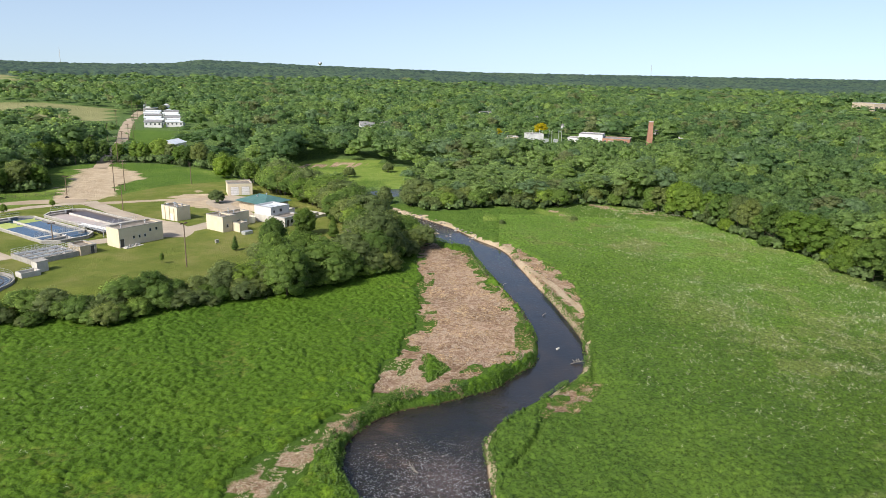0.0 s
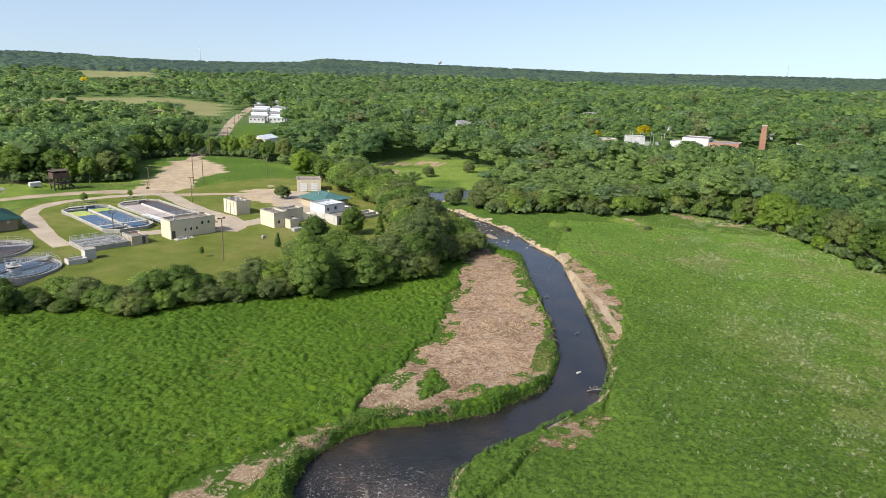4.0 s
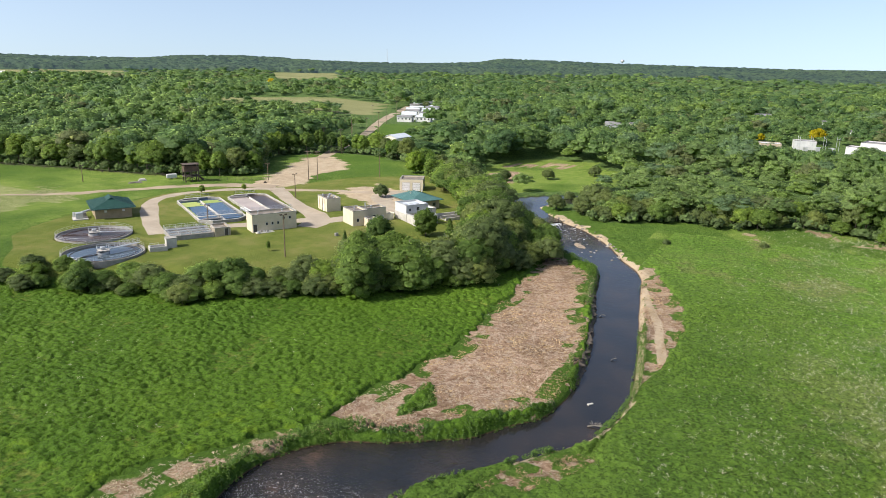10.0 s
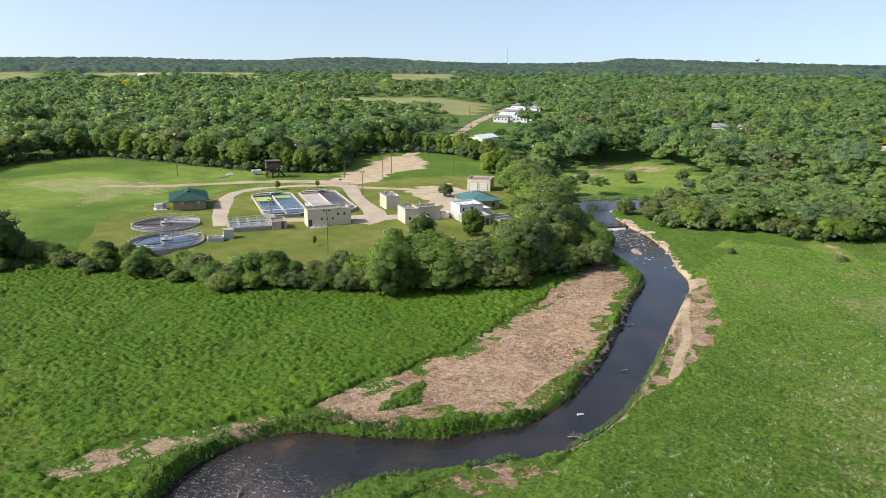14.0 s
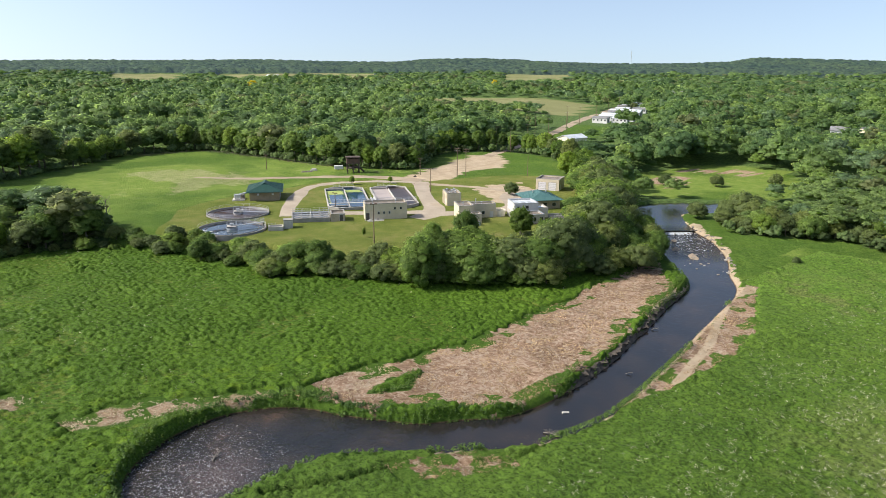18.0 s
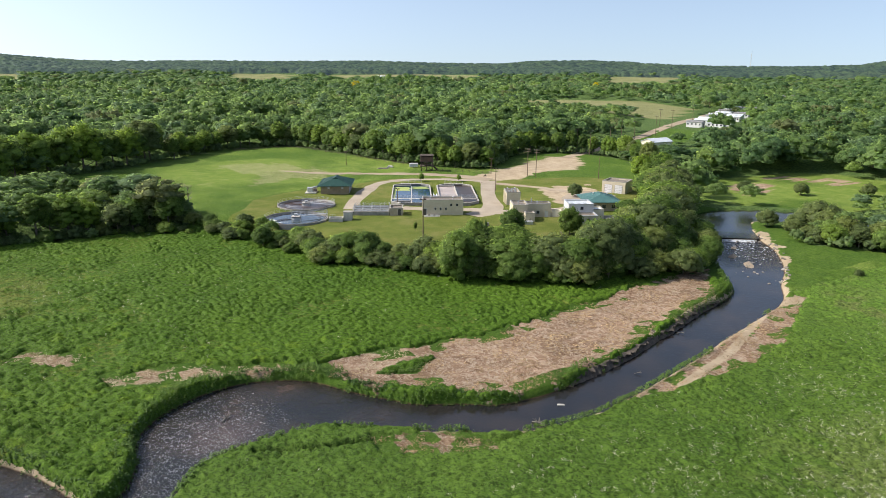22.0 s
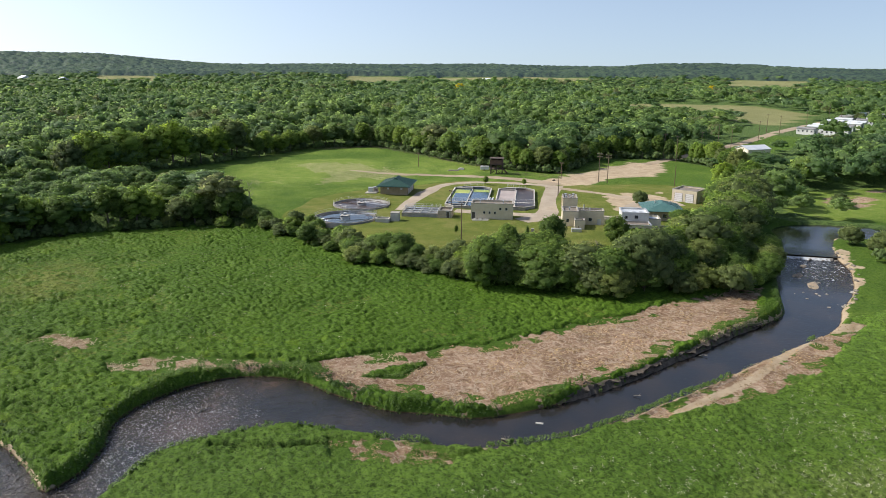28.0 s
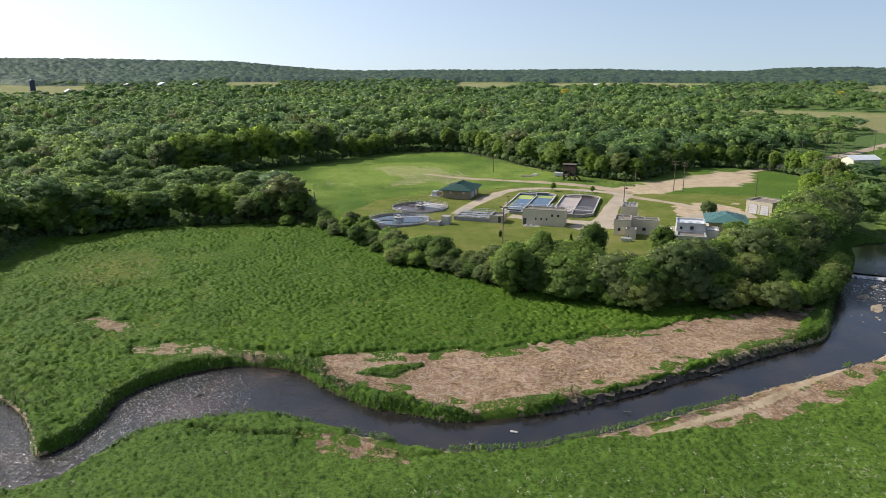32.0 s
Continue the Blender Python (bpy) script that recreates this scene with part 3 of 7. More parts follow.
def river_material():
    m = Mat("river water", 0.06, 0, 0.8)
    m.b.inputs["IOR"].default_value = 1.33
    bars = m.noise(0.09, 4, 0.6)
    col = m.ramp(bars, (0.42, lin(0.014, 0.014, 0.015)), (0.62, lin(0.030, 0.024, 0.020)), (0.74, lin(0.075, 0.048, 0.034)))
    geo = m.n.new("ShaderNodeNewGeometry")
    off = m.n.new("ShaderNodeVectorMath")
    off.operation = "DISTANCE"
    off.inputs[1].default_value = (-45, 113, 0)
    m.l.new(geo.outputs["Position"], off.inputs[0])
    close = m.ramp(m.math("DIVIDE", off.outputs["Value"], 40.0), (0.2, (1, 1, 1, 1)), (0.6, (0, 0, 0, 1)))
    white = m.ramp(m.math("ADD", m.noise(0.9, 4, 0.7, distort=1.2), m.math("MULTIPLY", close, 0.13)), (0.72, (0, 0, 0, 1)), (0.78, (1, 1, 1, 1)))
    white = m.math("MULTIPLY", white, close)
    riffle = m.n.new("ShaderNodeVectorMath")
    riffle.operation = "DISTANCE"
    riffle.inputs[1].default_value = (-22, -46, 0)
    m.l.new(geo.outputs["Position"], riffle.inputs[0])
    near = m.ramp(m.math("DIVIDE", riffle.outputs["Value"], 24.0), (0.3, (1, 1, 1, 1)), (0.8, (0, 0, 0, 1)))
    # Sun glitter on the riffle, painted as white flecks together with its foam.
    glint_flecks = m.ramp(m.noise(2.6, 3, 0.65, distort=2.2), (0.60, (0, 0, 0, 1)), (0.66, (0.8, 0.8, 0.8, 1)))
    white = m.math("MAXIMUM", white, m.math("MULTIPLY", near, glint_flecks))
    shoal = m.n.new("ShaderNodeVectorMath")
    shoal.operation = "DISTANCE"
    shoal.inputs[1].default_value = (-20.5, -40.0, 0)
    m.l.new(geo.outputs["Position"], shoal.inputs[0])
    red = m.ramp(m.math("ADD", m.math("DIVIDE", shoal.outputs["Value"], 11.0), m.math("MULTIPLY", m.noise(0.35, 3), 0.5)), (0.35, (1, 1, 1, 1)), (0.95, (0, 0, 0, 1)))
    col = m.mix(m.math("MULTIPLY", red, 0.7), col, lin(0.085, 0.062, 0.055))
    m.color(m.mix(white, col, lin(0.6, 0.62, 0.63)))
    bend = m.n.new("ShaderNodeVectorMath")
    bend.operation = "DISTANCE"
    bend.inputs[1].default_value = (-19, -47, 0)
    m.l.new(geo.outputs["Position"], bend.inputs[0])
    lively = m.ramp(m.math("DIVIDE", bend.outputs["Value"], 50.0), (0.3, (1, 1, 1, 1)), (0.75, (0.12, 0.12, 0.12, 1)))
    lively = m.math("MAXIMUM", lively, close)
    m.l.new(m.math("ADD", m.math("MULTIPLY", white, 0.6), m.math("ADD", m.math("MULTIPLY", lively, 0.12), 0.03)), m.b.inputs["Roughness"])
    rip = m.mix(0.35, m.noise(0.9, 2, 0.5, distort=1.4), m.noise(2.6, 2, 0.5, distort=0.8))
    m.bump(m.math("MULTIPLY", rip, lively), 0.45, 1.0)
    return m.m


M["river"] = river_material()


def build_water():
    """The stream below the weir, and the pool above it, half a metre higher."""
    for name, z, loop, label in (
            ("water", 0.0, [(-220, -170), (60, -170), (60, 184), (-4.4, 184), (-103.6, 60), (-220, 60)], "dark shallow river winding through the meadow"),
            ("water", 0.45, [(-103.6, 60), (-4.4, 184), (-4.4, 260), (-160, 260), (-160, 60)], "calm blue river pool above a low weir")):
        bm = bmesh.new()
        bm.faces.new([bm.verts.new((x, y, z)) for x, y in loop])
        me = bpy.data.meshes.new(name)
        bm.to_mesh(me)
        bm.free()
        me.materials.append(M["river"])
        tagged(new(name, me), label, "river", kind="structure")


build_water()


def build_cut_bank():
    """The steep earth face where the stream undercuts the reed patch."""
    k0, k1 = 18 * 12 + 8, 24 * 12
    way = np.gradient(RIVER[:, :2], axis=0)
    way /= np.linalg.norm(way, axis=1)[:, None]
    course = np.linspace(k0, k1, 340)
    rows = []
    for s in course:
        k = int(s)
        c = RIVER[k] + (RIVER[k + 1] - RIVER[k]) * (s - k)
        left = np.array([-way[k, 1], way[k, 0]])
        jag = 0.55 * float(wave(np.array([c[0]]), np.array([c[1]]), 1.1, 5)[0]) + 0.3 * float(wave(np.array([c[0]]), np.array([c[1]]), 0.35, 9)[0])
        end = min(1.0, (s - k0) / 10, (k1 - s) / 10)
        for off, z in ((-0.5, -0.5), (-0.25 + 0.4 * jag, 0.1), (0.35 + 0.3 * jag, 0.5 + 0.3 * jag), (0.25 + jag, 1.0 + 0.35 * jag), (1.2 + jag, 1.22 + 0.3 * jag), (2.4, 0.5)):
            p = c[:2] + left * (c[2] + off)
            rows.append((*p, z * end - (1 - end) * 0.6))
    me = mesh_from("cut_bank", rows, grid_faces(6, len(course)), M["earth"])
    tagged(new("cut_bank", me), "steep dark earth bank undercut by the river", "river bank", kind="structure")


build_cut_bank()

# ---------- trees ----------
RNG = np.random.default_rng(7)


def ball():
    """A unit ball of triangles: its points and faces."""
    bm = bmesh.new()
    bmesh.ops.create_icosphere(bm, subdivisions=1, radius=1.0)
    v = np.array([p.co[:] for p in bm.verts])
    f = np.array([[p.index for p in q.verts] for q in bm.faces])
    bm.free()
    return v, f


BALL = ball()


def leaves_on(rng, lobes, per_lobe, size, open_below=False):
    """A crown of lumpy leaf clumps: rows of (centre, radii), each with sprays of leaves standing out of it.
    Gives points, triangles and soft normals."""
    verts, faces, face = [], [], []
    top = max(c[2] + r[2] for c, r in lobes)
    mass = np.array([0, 0, top * 0.42])
    unit, tri = BALL
    n0 = 0
    for c, r in lobes:
        c, r = np.array(c), np.array(r)
        t = rng.uniform(0, 6.3)
        turn = np.array([[math.cos(t), -math.sin(t), 0], [math.sin(t), math.cos(t), 0], [0, 0, 1]])
        d = unit @ turn.T
        v = c + d * r * (rng.uniform(0.62, 0.98, (len(d), 1)) if per_lobe else rng.uniform(0.74, 1.16, (len(d), 1)))
        keep = tri[(d[tri, 2] > -0.5).all(1)] if open_below else tri
        out = v - mass
        soft = 0.42 * d + 0.5 * out / (np.linalg.norm(out, axis=1)[:, None] + 1e-6) + (0, 0, 0.3) + rng.normal(0, 0.16, d.shape)
        verts.append(v)
        faces.append(keep + n0)
        face.append(soft)
        n0 += len(v)
        if not per_lobe:
            continue
        d = rng.normal(size=(per_lobe, 3))
        d /= np.linalg.norm(d, axis=1)[:, None]
        d[:, 2] = np.where(d[:, 2] < -0.3, -d[:, 2], d[:, 2])
        p = c + d * r * rng.uniform(0.72, 1.3, per_lobe)[:, None]
        nrm = d + rng.normal(0, 0.55, (per_lobe, 3)) + (0, 0, 0.2)
        a = np.cross(nrm, rng.normal(size=(per_lobe, 3)))
        a /= np.linalg.norm(a, axis=1)[:, None]
        b = np.cross(nrm, a)
        b /= np.linalg.norm(b, axis=1)[:, None]
        s = size * rng.uniform(0.6, 1.4, per_lobe)[:, None]
        verts.append(np.stack([p - a * s, p + a * s * 0.8 - b * s * 0.4, p + b * s], 1).reshape(-1, 3))
        out = p - mass
        soft = 0.4 * d + 0.4 * out / (np.linalg.norm(out, axis=1)[:, None] + 1e-6) + (0, 0, 0.3) + 0.18 * nrm / np.linalg.norm(nrm, axis=1)[:, None]
        face.append(np.repeat(soft, 3, 0))
        faces.append(np.arange(per_lobe * 3).reshape(-1, 3) + n0)
        n0 += per_lobe * 3
    nm = np.concatenate(face)
    return np.concatenate(verts), np.concatenate(faces), nm / np.linalg.norm(nm, axis=1)[:, None]


def lobes_for(rng, height, spread, count, low=0.3, shape="round", down=1.62):
    """Lobes of a crown that stands on z = 0 and reaches the given height."""
    rows = []
    if shape == "cone":
        for k in range(count):
            f = (k + 0.5) / count
            r, ang = spread * (1 - f) * 0.62 + 0.10 * spread, k * 2.4
            rows.append(((0.5 * r * math.cos(ang), 0.5 * r * math.sin(ang), height * (0.12 + 0.82 * f)), (r, r, height * 0.09)))
        return rows
    # the crown's outline: a half-height, and how wide it bulges low down
    base = {"round": low, "dome": 0.02, "ball": 0.0}[shape]
    down = 1.85 if shape == "ball" else down
    mid, half = height * (0.5 + 0.5 * base), height * (0.5 - 0.5 * base)
    lean = rng.uniform(-0.12, 0.12, 2) * spread
    share = 0.30 if count > 16 else 0.37
    for k in range(count):
        up = 1 - down * (k + 0.5) / count
        flat, ang = math.sqrt(1 - up * up), k * 2.399 + rng.uniform(-0.35, 0.35)
        if shape == "dome":
            flat = max(flat, 0.9 if up < 0.2 else flat)
        r = spread * share * rng.uniform(0.7, 1.3)
        far = rng.uniform(0.82, 1.08)
        reach = (spread - r * 0.8) * flat * far
        z = max(mid + (half - r * 0.7) * up * rng.uniform(0.9, 1.08), r * 0.55)
        rows.append(((reach * math.cos(ang) + lean[0] * up, reach * math.sin(ang) + lean[1] * up, z), (r, r * rng.uniform(0.8, 1.1), r * rng.uniform(0.68, 0.9))))
    rows.append(((0, 0, mid), (spread * 0.62, spread * 0.62, half * 0.74)))
    return rows


def quads(verts):
    return np.arange(len(verts)).reshape(-1, 4)


def tube(points, radii, sides=6):
    """A tapered limb as triangle-free quads."""
    p, rows = np.array(points, float), []
    for k, (c, r) in enumerate(zip(p, radii)):
        way = p[min(k + 1, len(p) - 1)] - p[max(k - 1, 0)]
        way /= np.linalg.norm(way) + 1e-9
        a = np.cross(way, (0.31, 0.87, 0.11))
        a /= np.linalg.norm(a)
        b = np.cross(way, a)
        rows += [c + r * (math.cos(t) * a + math.sin(t) * b) for t in np.linspace(0, 2 * math.pi, sides, False)]
    faces = [(k * sides + i, k * sides + (i + 1) % sides, (k + 1) * sides + (i + 1) % sides, (k + 1) * sides + i)
             for k in range(len(p) - 1) for i in range(sides)]
    return rows, faces


def trunk_mesh(name, rng, height, spread, low, lean=0.04, stems=1, girth=0.022):
    verts, faces = [], []

    def put(pts, radii, sides=6):
        v, f = tube(pts, radii, sides)
        faces.extend(tuple(i + len(verts) for i in q) for q in f)
        verts.extend(v)

    for s in range(stems):
        ox, oy = (rng.uniform(-0.4, 0.4, 2) if stems > 1 else (0, 0))
        tip = np.array([ox + rng.uniform(-1, 1) * height * lean * (2 if stems > 1 else 1), oy + rng.uniform(-1, 1) * height * lean, height * 0.82])
        base = np.array([ox, oy, -0.3])
        pts = [base + (tip - base) * f + rng.normal(0, 0.06, 3) * f for f in (0, 0.25, 0.5, 0.75, 1)]
        g = height * girth / math.sqrt(stems)
        put(pts, [g, g * 0.82, g * 0.6, g * 0.36, g * 0.08], 7)
        for k in range(5):
            f = low + (0.75 - low) * k / 5
            start = base + (tip - base) * f
            ang = k * 2.4 + rng.uniform(-0.5, 0.5)
            end = start + np.array([math.cos(ang) * spread * 0.75, math.sin(ang) * spread * 0.75, height * 0.2])
            put([start, (start + end) / 2 + (0, 0, -0.03 * height), end], [g * 0.42 * (1.1 - f), g * 0.26, g * 0.05], 5)
    return mesh_from(name, verts, faces, M["bark"], True)


def make_tree(seed, height, spread, leaf, low=0.3, lobes=9, per_lobe=85, size=0.42, shape="round", stems=1, kind="tree"):
    """One tree or bush: an empty with its trunk and its crown."""
    rng = np.random.default_rng(seed)
    root = new(kind)
    v, f, nm = leaves_on(rng, lobes_for(rng, height, spread, lobes, low, shape), per_lobe, size)
    crown = new("crown", mesh_from("crown", v, f, M[leaf], normals=nm))
    stem = new("trunk", trunk_mesh("trunk", rng, height, spread, low, stems=stems))
    crown.parent = stem.parent = root
    root.location = (0, 0, -500)
    return root


PATTERN = {}


def pattern(key, **kw):
    PATTERN[key] = make_tree(kind=kw.pop("kind", "tree"), **kw)


for n in range(4):
    pattern(f"broad{n}", seed=20 + n, height=12, spread=4.6, leaf=("leaf", "leaf", "leaf_bright", "leaf_grey")[n], shape=("round", "round", "dome", "round")[n], low=0.14, lobes=34, per_lobe=56, size=0.30)
pattern("tall0", seed=31, height=14, spread=4.0, leaf="leaf", low=0.16, lobes=36, per_lobe=56, size=0.30)
pattern("tall1", seed=32, height=14, spread=4.2, leaf="leaf_dark", low=0.16, lobes=36, per_lobe=56, size=0.30)
pattern("bush0", shape="dome", seed=41, height=5, spread=3.0, leaf="leaf", lobes=26, per_lobe=52, size=0.19, stems=4, kind="bush")
pattern("bush1", shape="dome", seed=42, height=5, spread=3.2, leaf="leaf_grey", lobes=28, per_lobe=56, size=0.17, stems=5, kind="bush")
pattern("bush2", shape="dome", seed=43, height=5, spread=2.8, leaf="leaf_dark", lobes=26, per_lobe=52, size=0.19, stems=4, kind="bush")
pattern("bush3", shape="dome", seed=44, height=5, spread=3.0, leaf="leaf_bright", lobes=26, per_lobe=52, size=0.19, stems=4, kind="bush")
pattern("round0", seed=51, height=6.4, spread=2.9, leaf="leaf_dark", shape="ball", lobes=40, per_lobe=80, size=0.17)
pattern("bright0", seed=52, height=8, spread=3.9, leaf="leaf_bright", shape="ball", lobes=40, per_lobe=70, size=0.22)
pattern("full0", seed=56, height=11, spread=4.4, leaf="leaf", shape="ball", lobes=48, per_lobe=70, size=0.24)
pattern("spruce0", seed=53, height=5, spread=1.5, leaf="leaf_dark", low=0.1, lobes=22, per_lobe=40, size=0.12, shape="cone")
pattern("yellow0", seed=54, height=11, spread=5.0, leaf="leaf_yellow", low=0.2, lobes=22, per_lobe=40, size=0.4)
HIGH = {k: {"broad": 12, "tall": 14, "bush": 5, "round": 6.4, "bright": 8, "spruce": 5, "yellow": 11, "full": 11}[k[:-1]] for k in PATTERN}


def plant(key, x, y, height, label, category, group="", wide=1.0, turn=None):
    s = height / HIGH[key]
    ob = copy_thing(PATTERN[key], pose(x, y, ground_z(x, y) - 0.1, rz=RNG.uniform(0, 360) if turn is None else turn) @ Matrix.Diagonal((s * wide, s * wide, s, 1)))
    return tagged(ob, label, category, group)


def wood_crown(seed, lobes, per_lobe, size, spread=0.40, low=0.22):
    rng = np.random.default_rng(seed)
    return leaves_on(rng, lobes_for(rng, 1.0, spread, lobes, low, down=1.25), per_lobe, size, True)


def scatter(rng, spacing, r0, r1, az0, az1, cx=30, cy=-70):
    """Jittered places in a ring sector."""
    n = int((r1 + 50) // spacing)
    g = np.arange(-n, n + 1) * spacing
    X, Y = np.meshgrid(g, g)
    p = np.stack([X.ravel(), Y.ravel()], 1) + rng.uniform(-0.46, 0.46, (X.size, 2)) * spacing
    r, az = np.hypot(p[:, 0], p[:, 1]), np.degrees(np.arctan2(-p[:, 0], p[:, 1]))
    keep = (r >= r0) & (r < r1) & (az > az0) & (az < az1)
    return p[keep] + (cx, cy)


LOWER = [((-25, 185), 75, 0.66), ((-178, -52), 46, 0.72), ((-150, -80), 30, 0.75), ((-350, 360), 110, 0.55), ((40, 335), 75, 0.5), ((-10, 345), 55, 0.5), ((110, 365), 40, 0.5), ((350, 600), 80, 0.6), ((-205, 290), 45, 0.5), ((-166, 212), 40, 0.5), ((-120, 400), 30, 0.5)]


def wooded(p):
    x, y = p[:, 0], p[:, 1]
    ok = (polygon_depth(x, y, OPEN) < -4.5) & (polygon_depth(x, y, MARSH) < 0) & (polygon_depth(x, y, GLADE) < -2)
    for poly in CROPS:
        ok &= polygon_depth(x, y, poly) < -3
    ok &= np.min(np.hypot(x[:, None] - ROADWAY[:, 0], y[:, None] - ROADWAY[:, 1]), 1) > 7
    for (cx, cy), r in CLEAR:
        ok &= np.hypot(x - cx, y - cy) > r
    d, _, _ = river_side(x, y)
    return ok & (d > 3)


def build_woods():
    """The joined woodland, coarser with distance."""
    rng = np.random.default_rng(11)
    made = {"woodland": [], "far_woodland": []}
    for name, spacing, r0, r1, variants, high in (
            ("woodland", 8.2, 100, 265, [wood_crown(50 + i, 18, 34, 0.030) for i in range(6)], 12.5),
            ("woodland", 8.6, 265, 430, [wood_crown(60 + i, 11, 16, 0.042) for i in range(6)], 12.5),
            ("far_woodland", 10, 430, 660, [wood_crown(70 + i, 6, 6, 0.062) for i in range(6)], 12.5),
            ("far_woodland", 12.5, 660, 1000, [wood_crown(75 + i, 3, 3, 0.09, 0.44) for i in range(5)], 12.5),
            ("far_woodland", 18, 1000, 1560, [wood_crown(80 + i, 2, 0, 0, 0.46) for i in range(5)], 12.0)):
        p = scatter(rng, spacing, r0, r1, -33, 113)
        p = p[wooded(p)]
        z = land(p[:, 0], p[:, 1])
        pick = rng.integers(0, len(variants), len(p))
        for v, (crown, tri, face) in enumerate(variants):
            q = np.flatnonzero(pick == v)
            h = high * rng.uniform(0.62, 1.22, len(q)) * (1 + 0.24 * wave(p[q, 0], p[q, 1], 45, 3))
            h = np.where(rng.random(len(q)) < 0.10, h * 0.55, h) * (0.78 if r0 >= 1000 else 1.0)
            w = h * rng.uniform(0.9, 1.55, len(q)) * max(1.0, spacing / 10.5)
            w = np.maximum(w, spacing * 1.05)
            for (lx, ly), lr, f in LOWER:
                near = smooth(lr, lr * 0.6, np.hypot(p[q, 0] - lx, p[q, 1] - ly))
                h, w = h * (1 - (1 - f) * near), w * (1 - (1 - f) * 0.2 * near)
            t = rng.uniform(0, 2 * math.pi, len(q))
            c, s = np.cos(t)[:, None], np.sin(t)[:, None]
            cx, cy, cz = crown.T
            nx, ny, nz = face.T
            X = p[q, 0, None] + w[:, None] * (c * cx - s * cy)
            Y = p[q, 1, None] + w[:, None] * (s * cx + c * cy)
            Z = z[q, None] + h[:, None] * cz
            turned = np.stack([c * nx - s * ny, s * nx + c * ny, nz + 0 * c], -1).reshape(-1, 3)
            stand = 0.5 + 0.30 * wave(p[q, 0], p[q, 1], 45, 12) + rng.normal(0, 0.30, len(q))
            k = np.clip(stand, 0, 1)[:, None]
            hue = np.array([0.60, 0.72, 0.80]) * (1 - k) + np.array([1.12, 1.13, 1.0]) * k
            odd = rng.random(len(q))
            willow = smooth(95, 60, np.hypot(p[q, 0] + 20, p[q, 1] - 185))[:, None]
            hue = hue * (1 - 0.7 * willow) + np.array([1.34, 1.26, 1.22]) * 0.7 * willow
            hue[odd < 0.05] = (1.05, 0.86, 1.05)
            hue[odd > 0.965] = (1.24, 1.2, 0.96)
            hue[(odd > 0.05) & (odd < 0.12)] = (0.95, 0.98, 1.35)
            made[name].append((np.stack([X, Y, Z], -1).reshape(-1, 3), turned, np.repeat(hue, len(crown), 0),
                               (tri[None] + (np.arange(len(q)) * len(crown))[:, None, None]).reshape(-1, 3)))
    for name, label, mat in (("woodland", "dense green broadleaf woodland covering the valley floor", "leaf_woods"),
                             ("far_woodland", "distant green broadleaf woodland covering the valley", "leaf_woods")):
        start = np.cumsum([0] + [len(r[0]) for r in made[name]])
        v, nm, tone = (np.concatenate([r[i] for r in made[name]]) for i in range(3))
        faces = np.concatenate([r[3] + k for r, k in zip(made[name], start)])
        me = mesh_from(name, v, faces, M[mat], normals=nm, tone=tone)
        tagged(new(name, me), label, "woodland", kind="stuff")


build_woods()


def build_hills():
    """The wooded hills on the horizon: one sheet of tree tops, drawn down to the ground where fields lie."""
    az, r = np.radians(np.arange(-36, 117, 0.11)), np.r_[np.arange(1490, 2100, 14), np.arange(2100, 2300, 40)]
    A, R = np.meshgrid(az, r)
    x, y = (30 - R * np.sin(A)).ravel(), (-70 + R * np.cos(A)).ravel()
    tops, tag = lumps(x, y, 19.0, 31)
    small, _ = lumps(x, y, 9.0, 33)
    clear = np.max([polygon_depth(x, y, q) for q in CROPS], 0)
    stand = smooth(8, -8, clear) * smooth(1490, 1530, R.ravel())
    z = land(x, y) - 5 + stand * (7.0 + 8.0 * tops + 3.0 * small)
    k = np.clip(0.5 + 0.45 * (tag - 0.5) + 0.3 * wave(x, y, 60, 4), 0, 1)[:, None]
    tone = np.array([0.66, 0.76, 0.84]) * (1 - k) + np.array([1.2, 1.16, 1.0]) * k
    me = mesh_from("wooded_hills", np.stack([x, y, z], 1), grid_faces(len(az), len(r)), M["leaf_hazy_hills"], True, tone=tone)
    tagged(new("wooded_hills", me), "far wooded hills along the horizon, glowing faintly blue as haze", "woodland", kind="stuff")


build_hills()

# the belt of bushes along the foot of the bank
BELT = spline([(-150, -40, 4.4), (-143, -21, 4.2), (-126, -7, 4.2), (-108, 1, 4.4), (-90, 6, 5.6), (-79, 15, 5.2), (-68, 24, 5.6), (-60, 31, 6.2), (-53, 37, 7.0),
               (-44, 47, 7.0), (-42, 57, 7.2), (-45, 71, 7.4), (-52, 88, 7.6), (-65, 108, 8.2), (-81, 126, 8.6), (-99, 146, 9.5)], 6)
BELT_KINDS = ["bush0", "bush1", "bush2", "bush1", "bush0", "bush1", "bush0"]
TELL = {"bush0": "leafy green bush at the foot of the grassy bank", "bush1": "grey-green willow bush at the foot of the bank",
        "bush2": "dark green bush in the belt below the lawn", "bush3": "bright fresh green bush in the belt below the lawn"}
for k, (bx, by, bh) in enumerate(BELT):
    for row in range(3 if by > 30 else 2):
        x, y = bx - row * 3.6 - RNG.uniform(0, 2.4), by + (row * 2.2 if by < 40 else 0) + RNG.uniform(-2.2, 2.2)
        h = bh * RNG.uniform(0.62, 1.22) * (0.9, 1.1, 1.0)[row] * (0.82 if by < 30 else 1.0)
        key = BELT_KINDS[int(RNG.integers(0, 7))]
        plant(key, x, y, h, TELL[key], "bush", "bushes along the bank", RNG.uniform(1.0, 1.4))


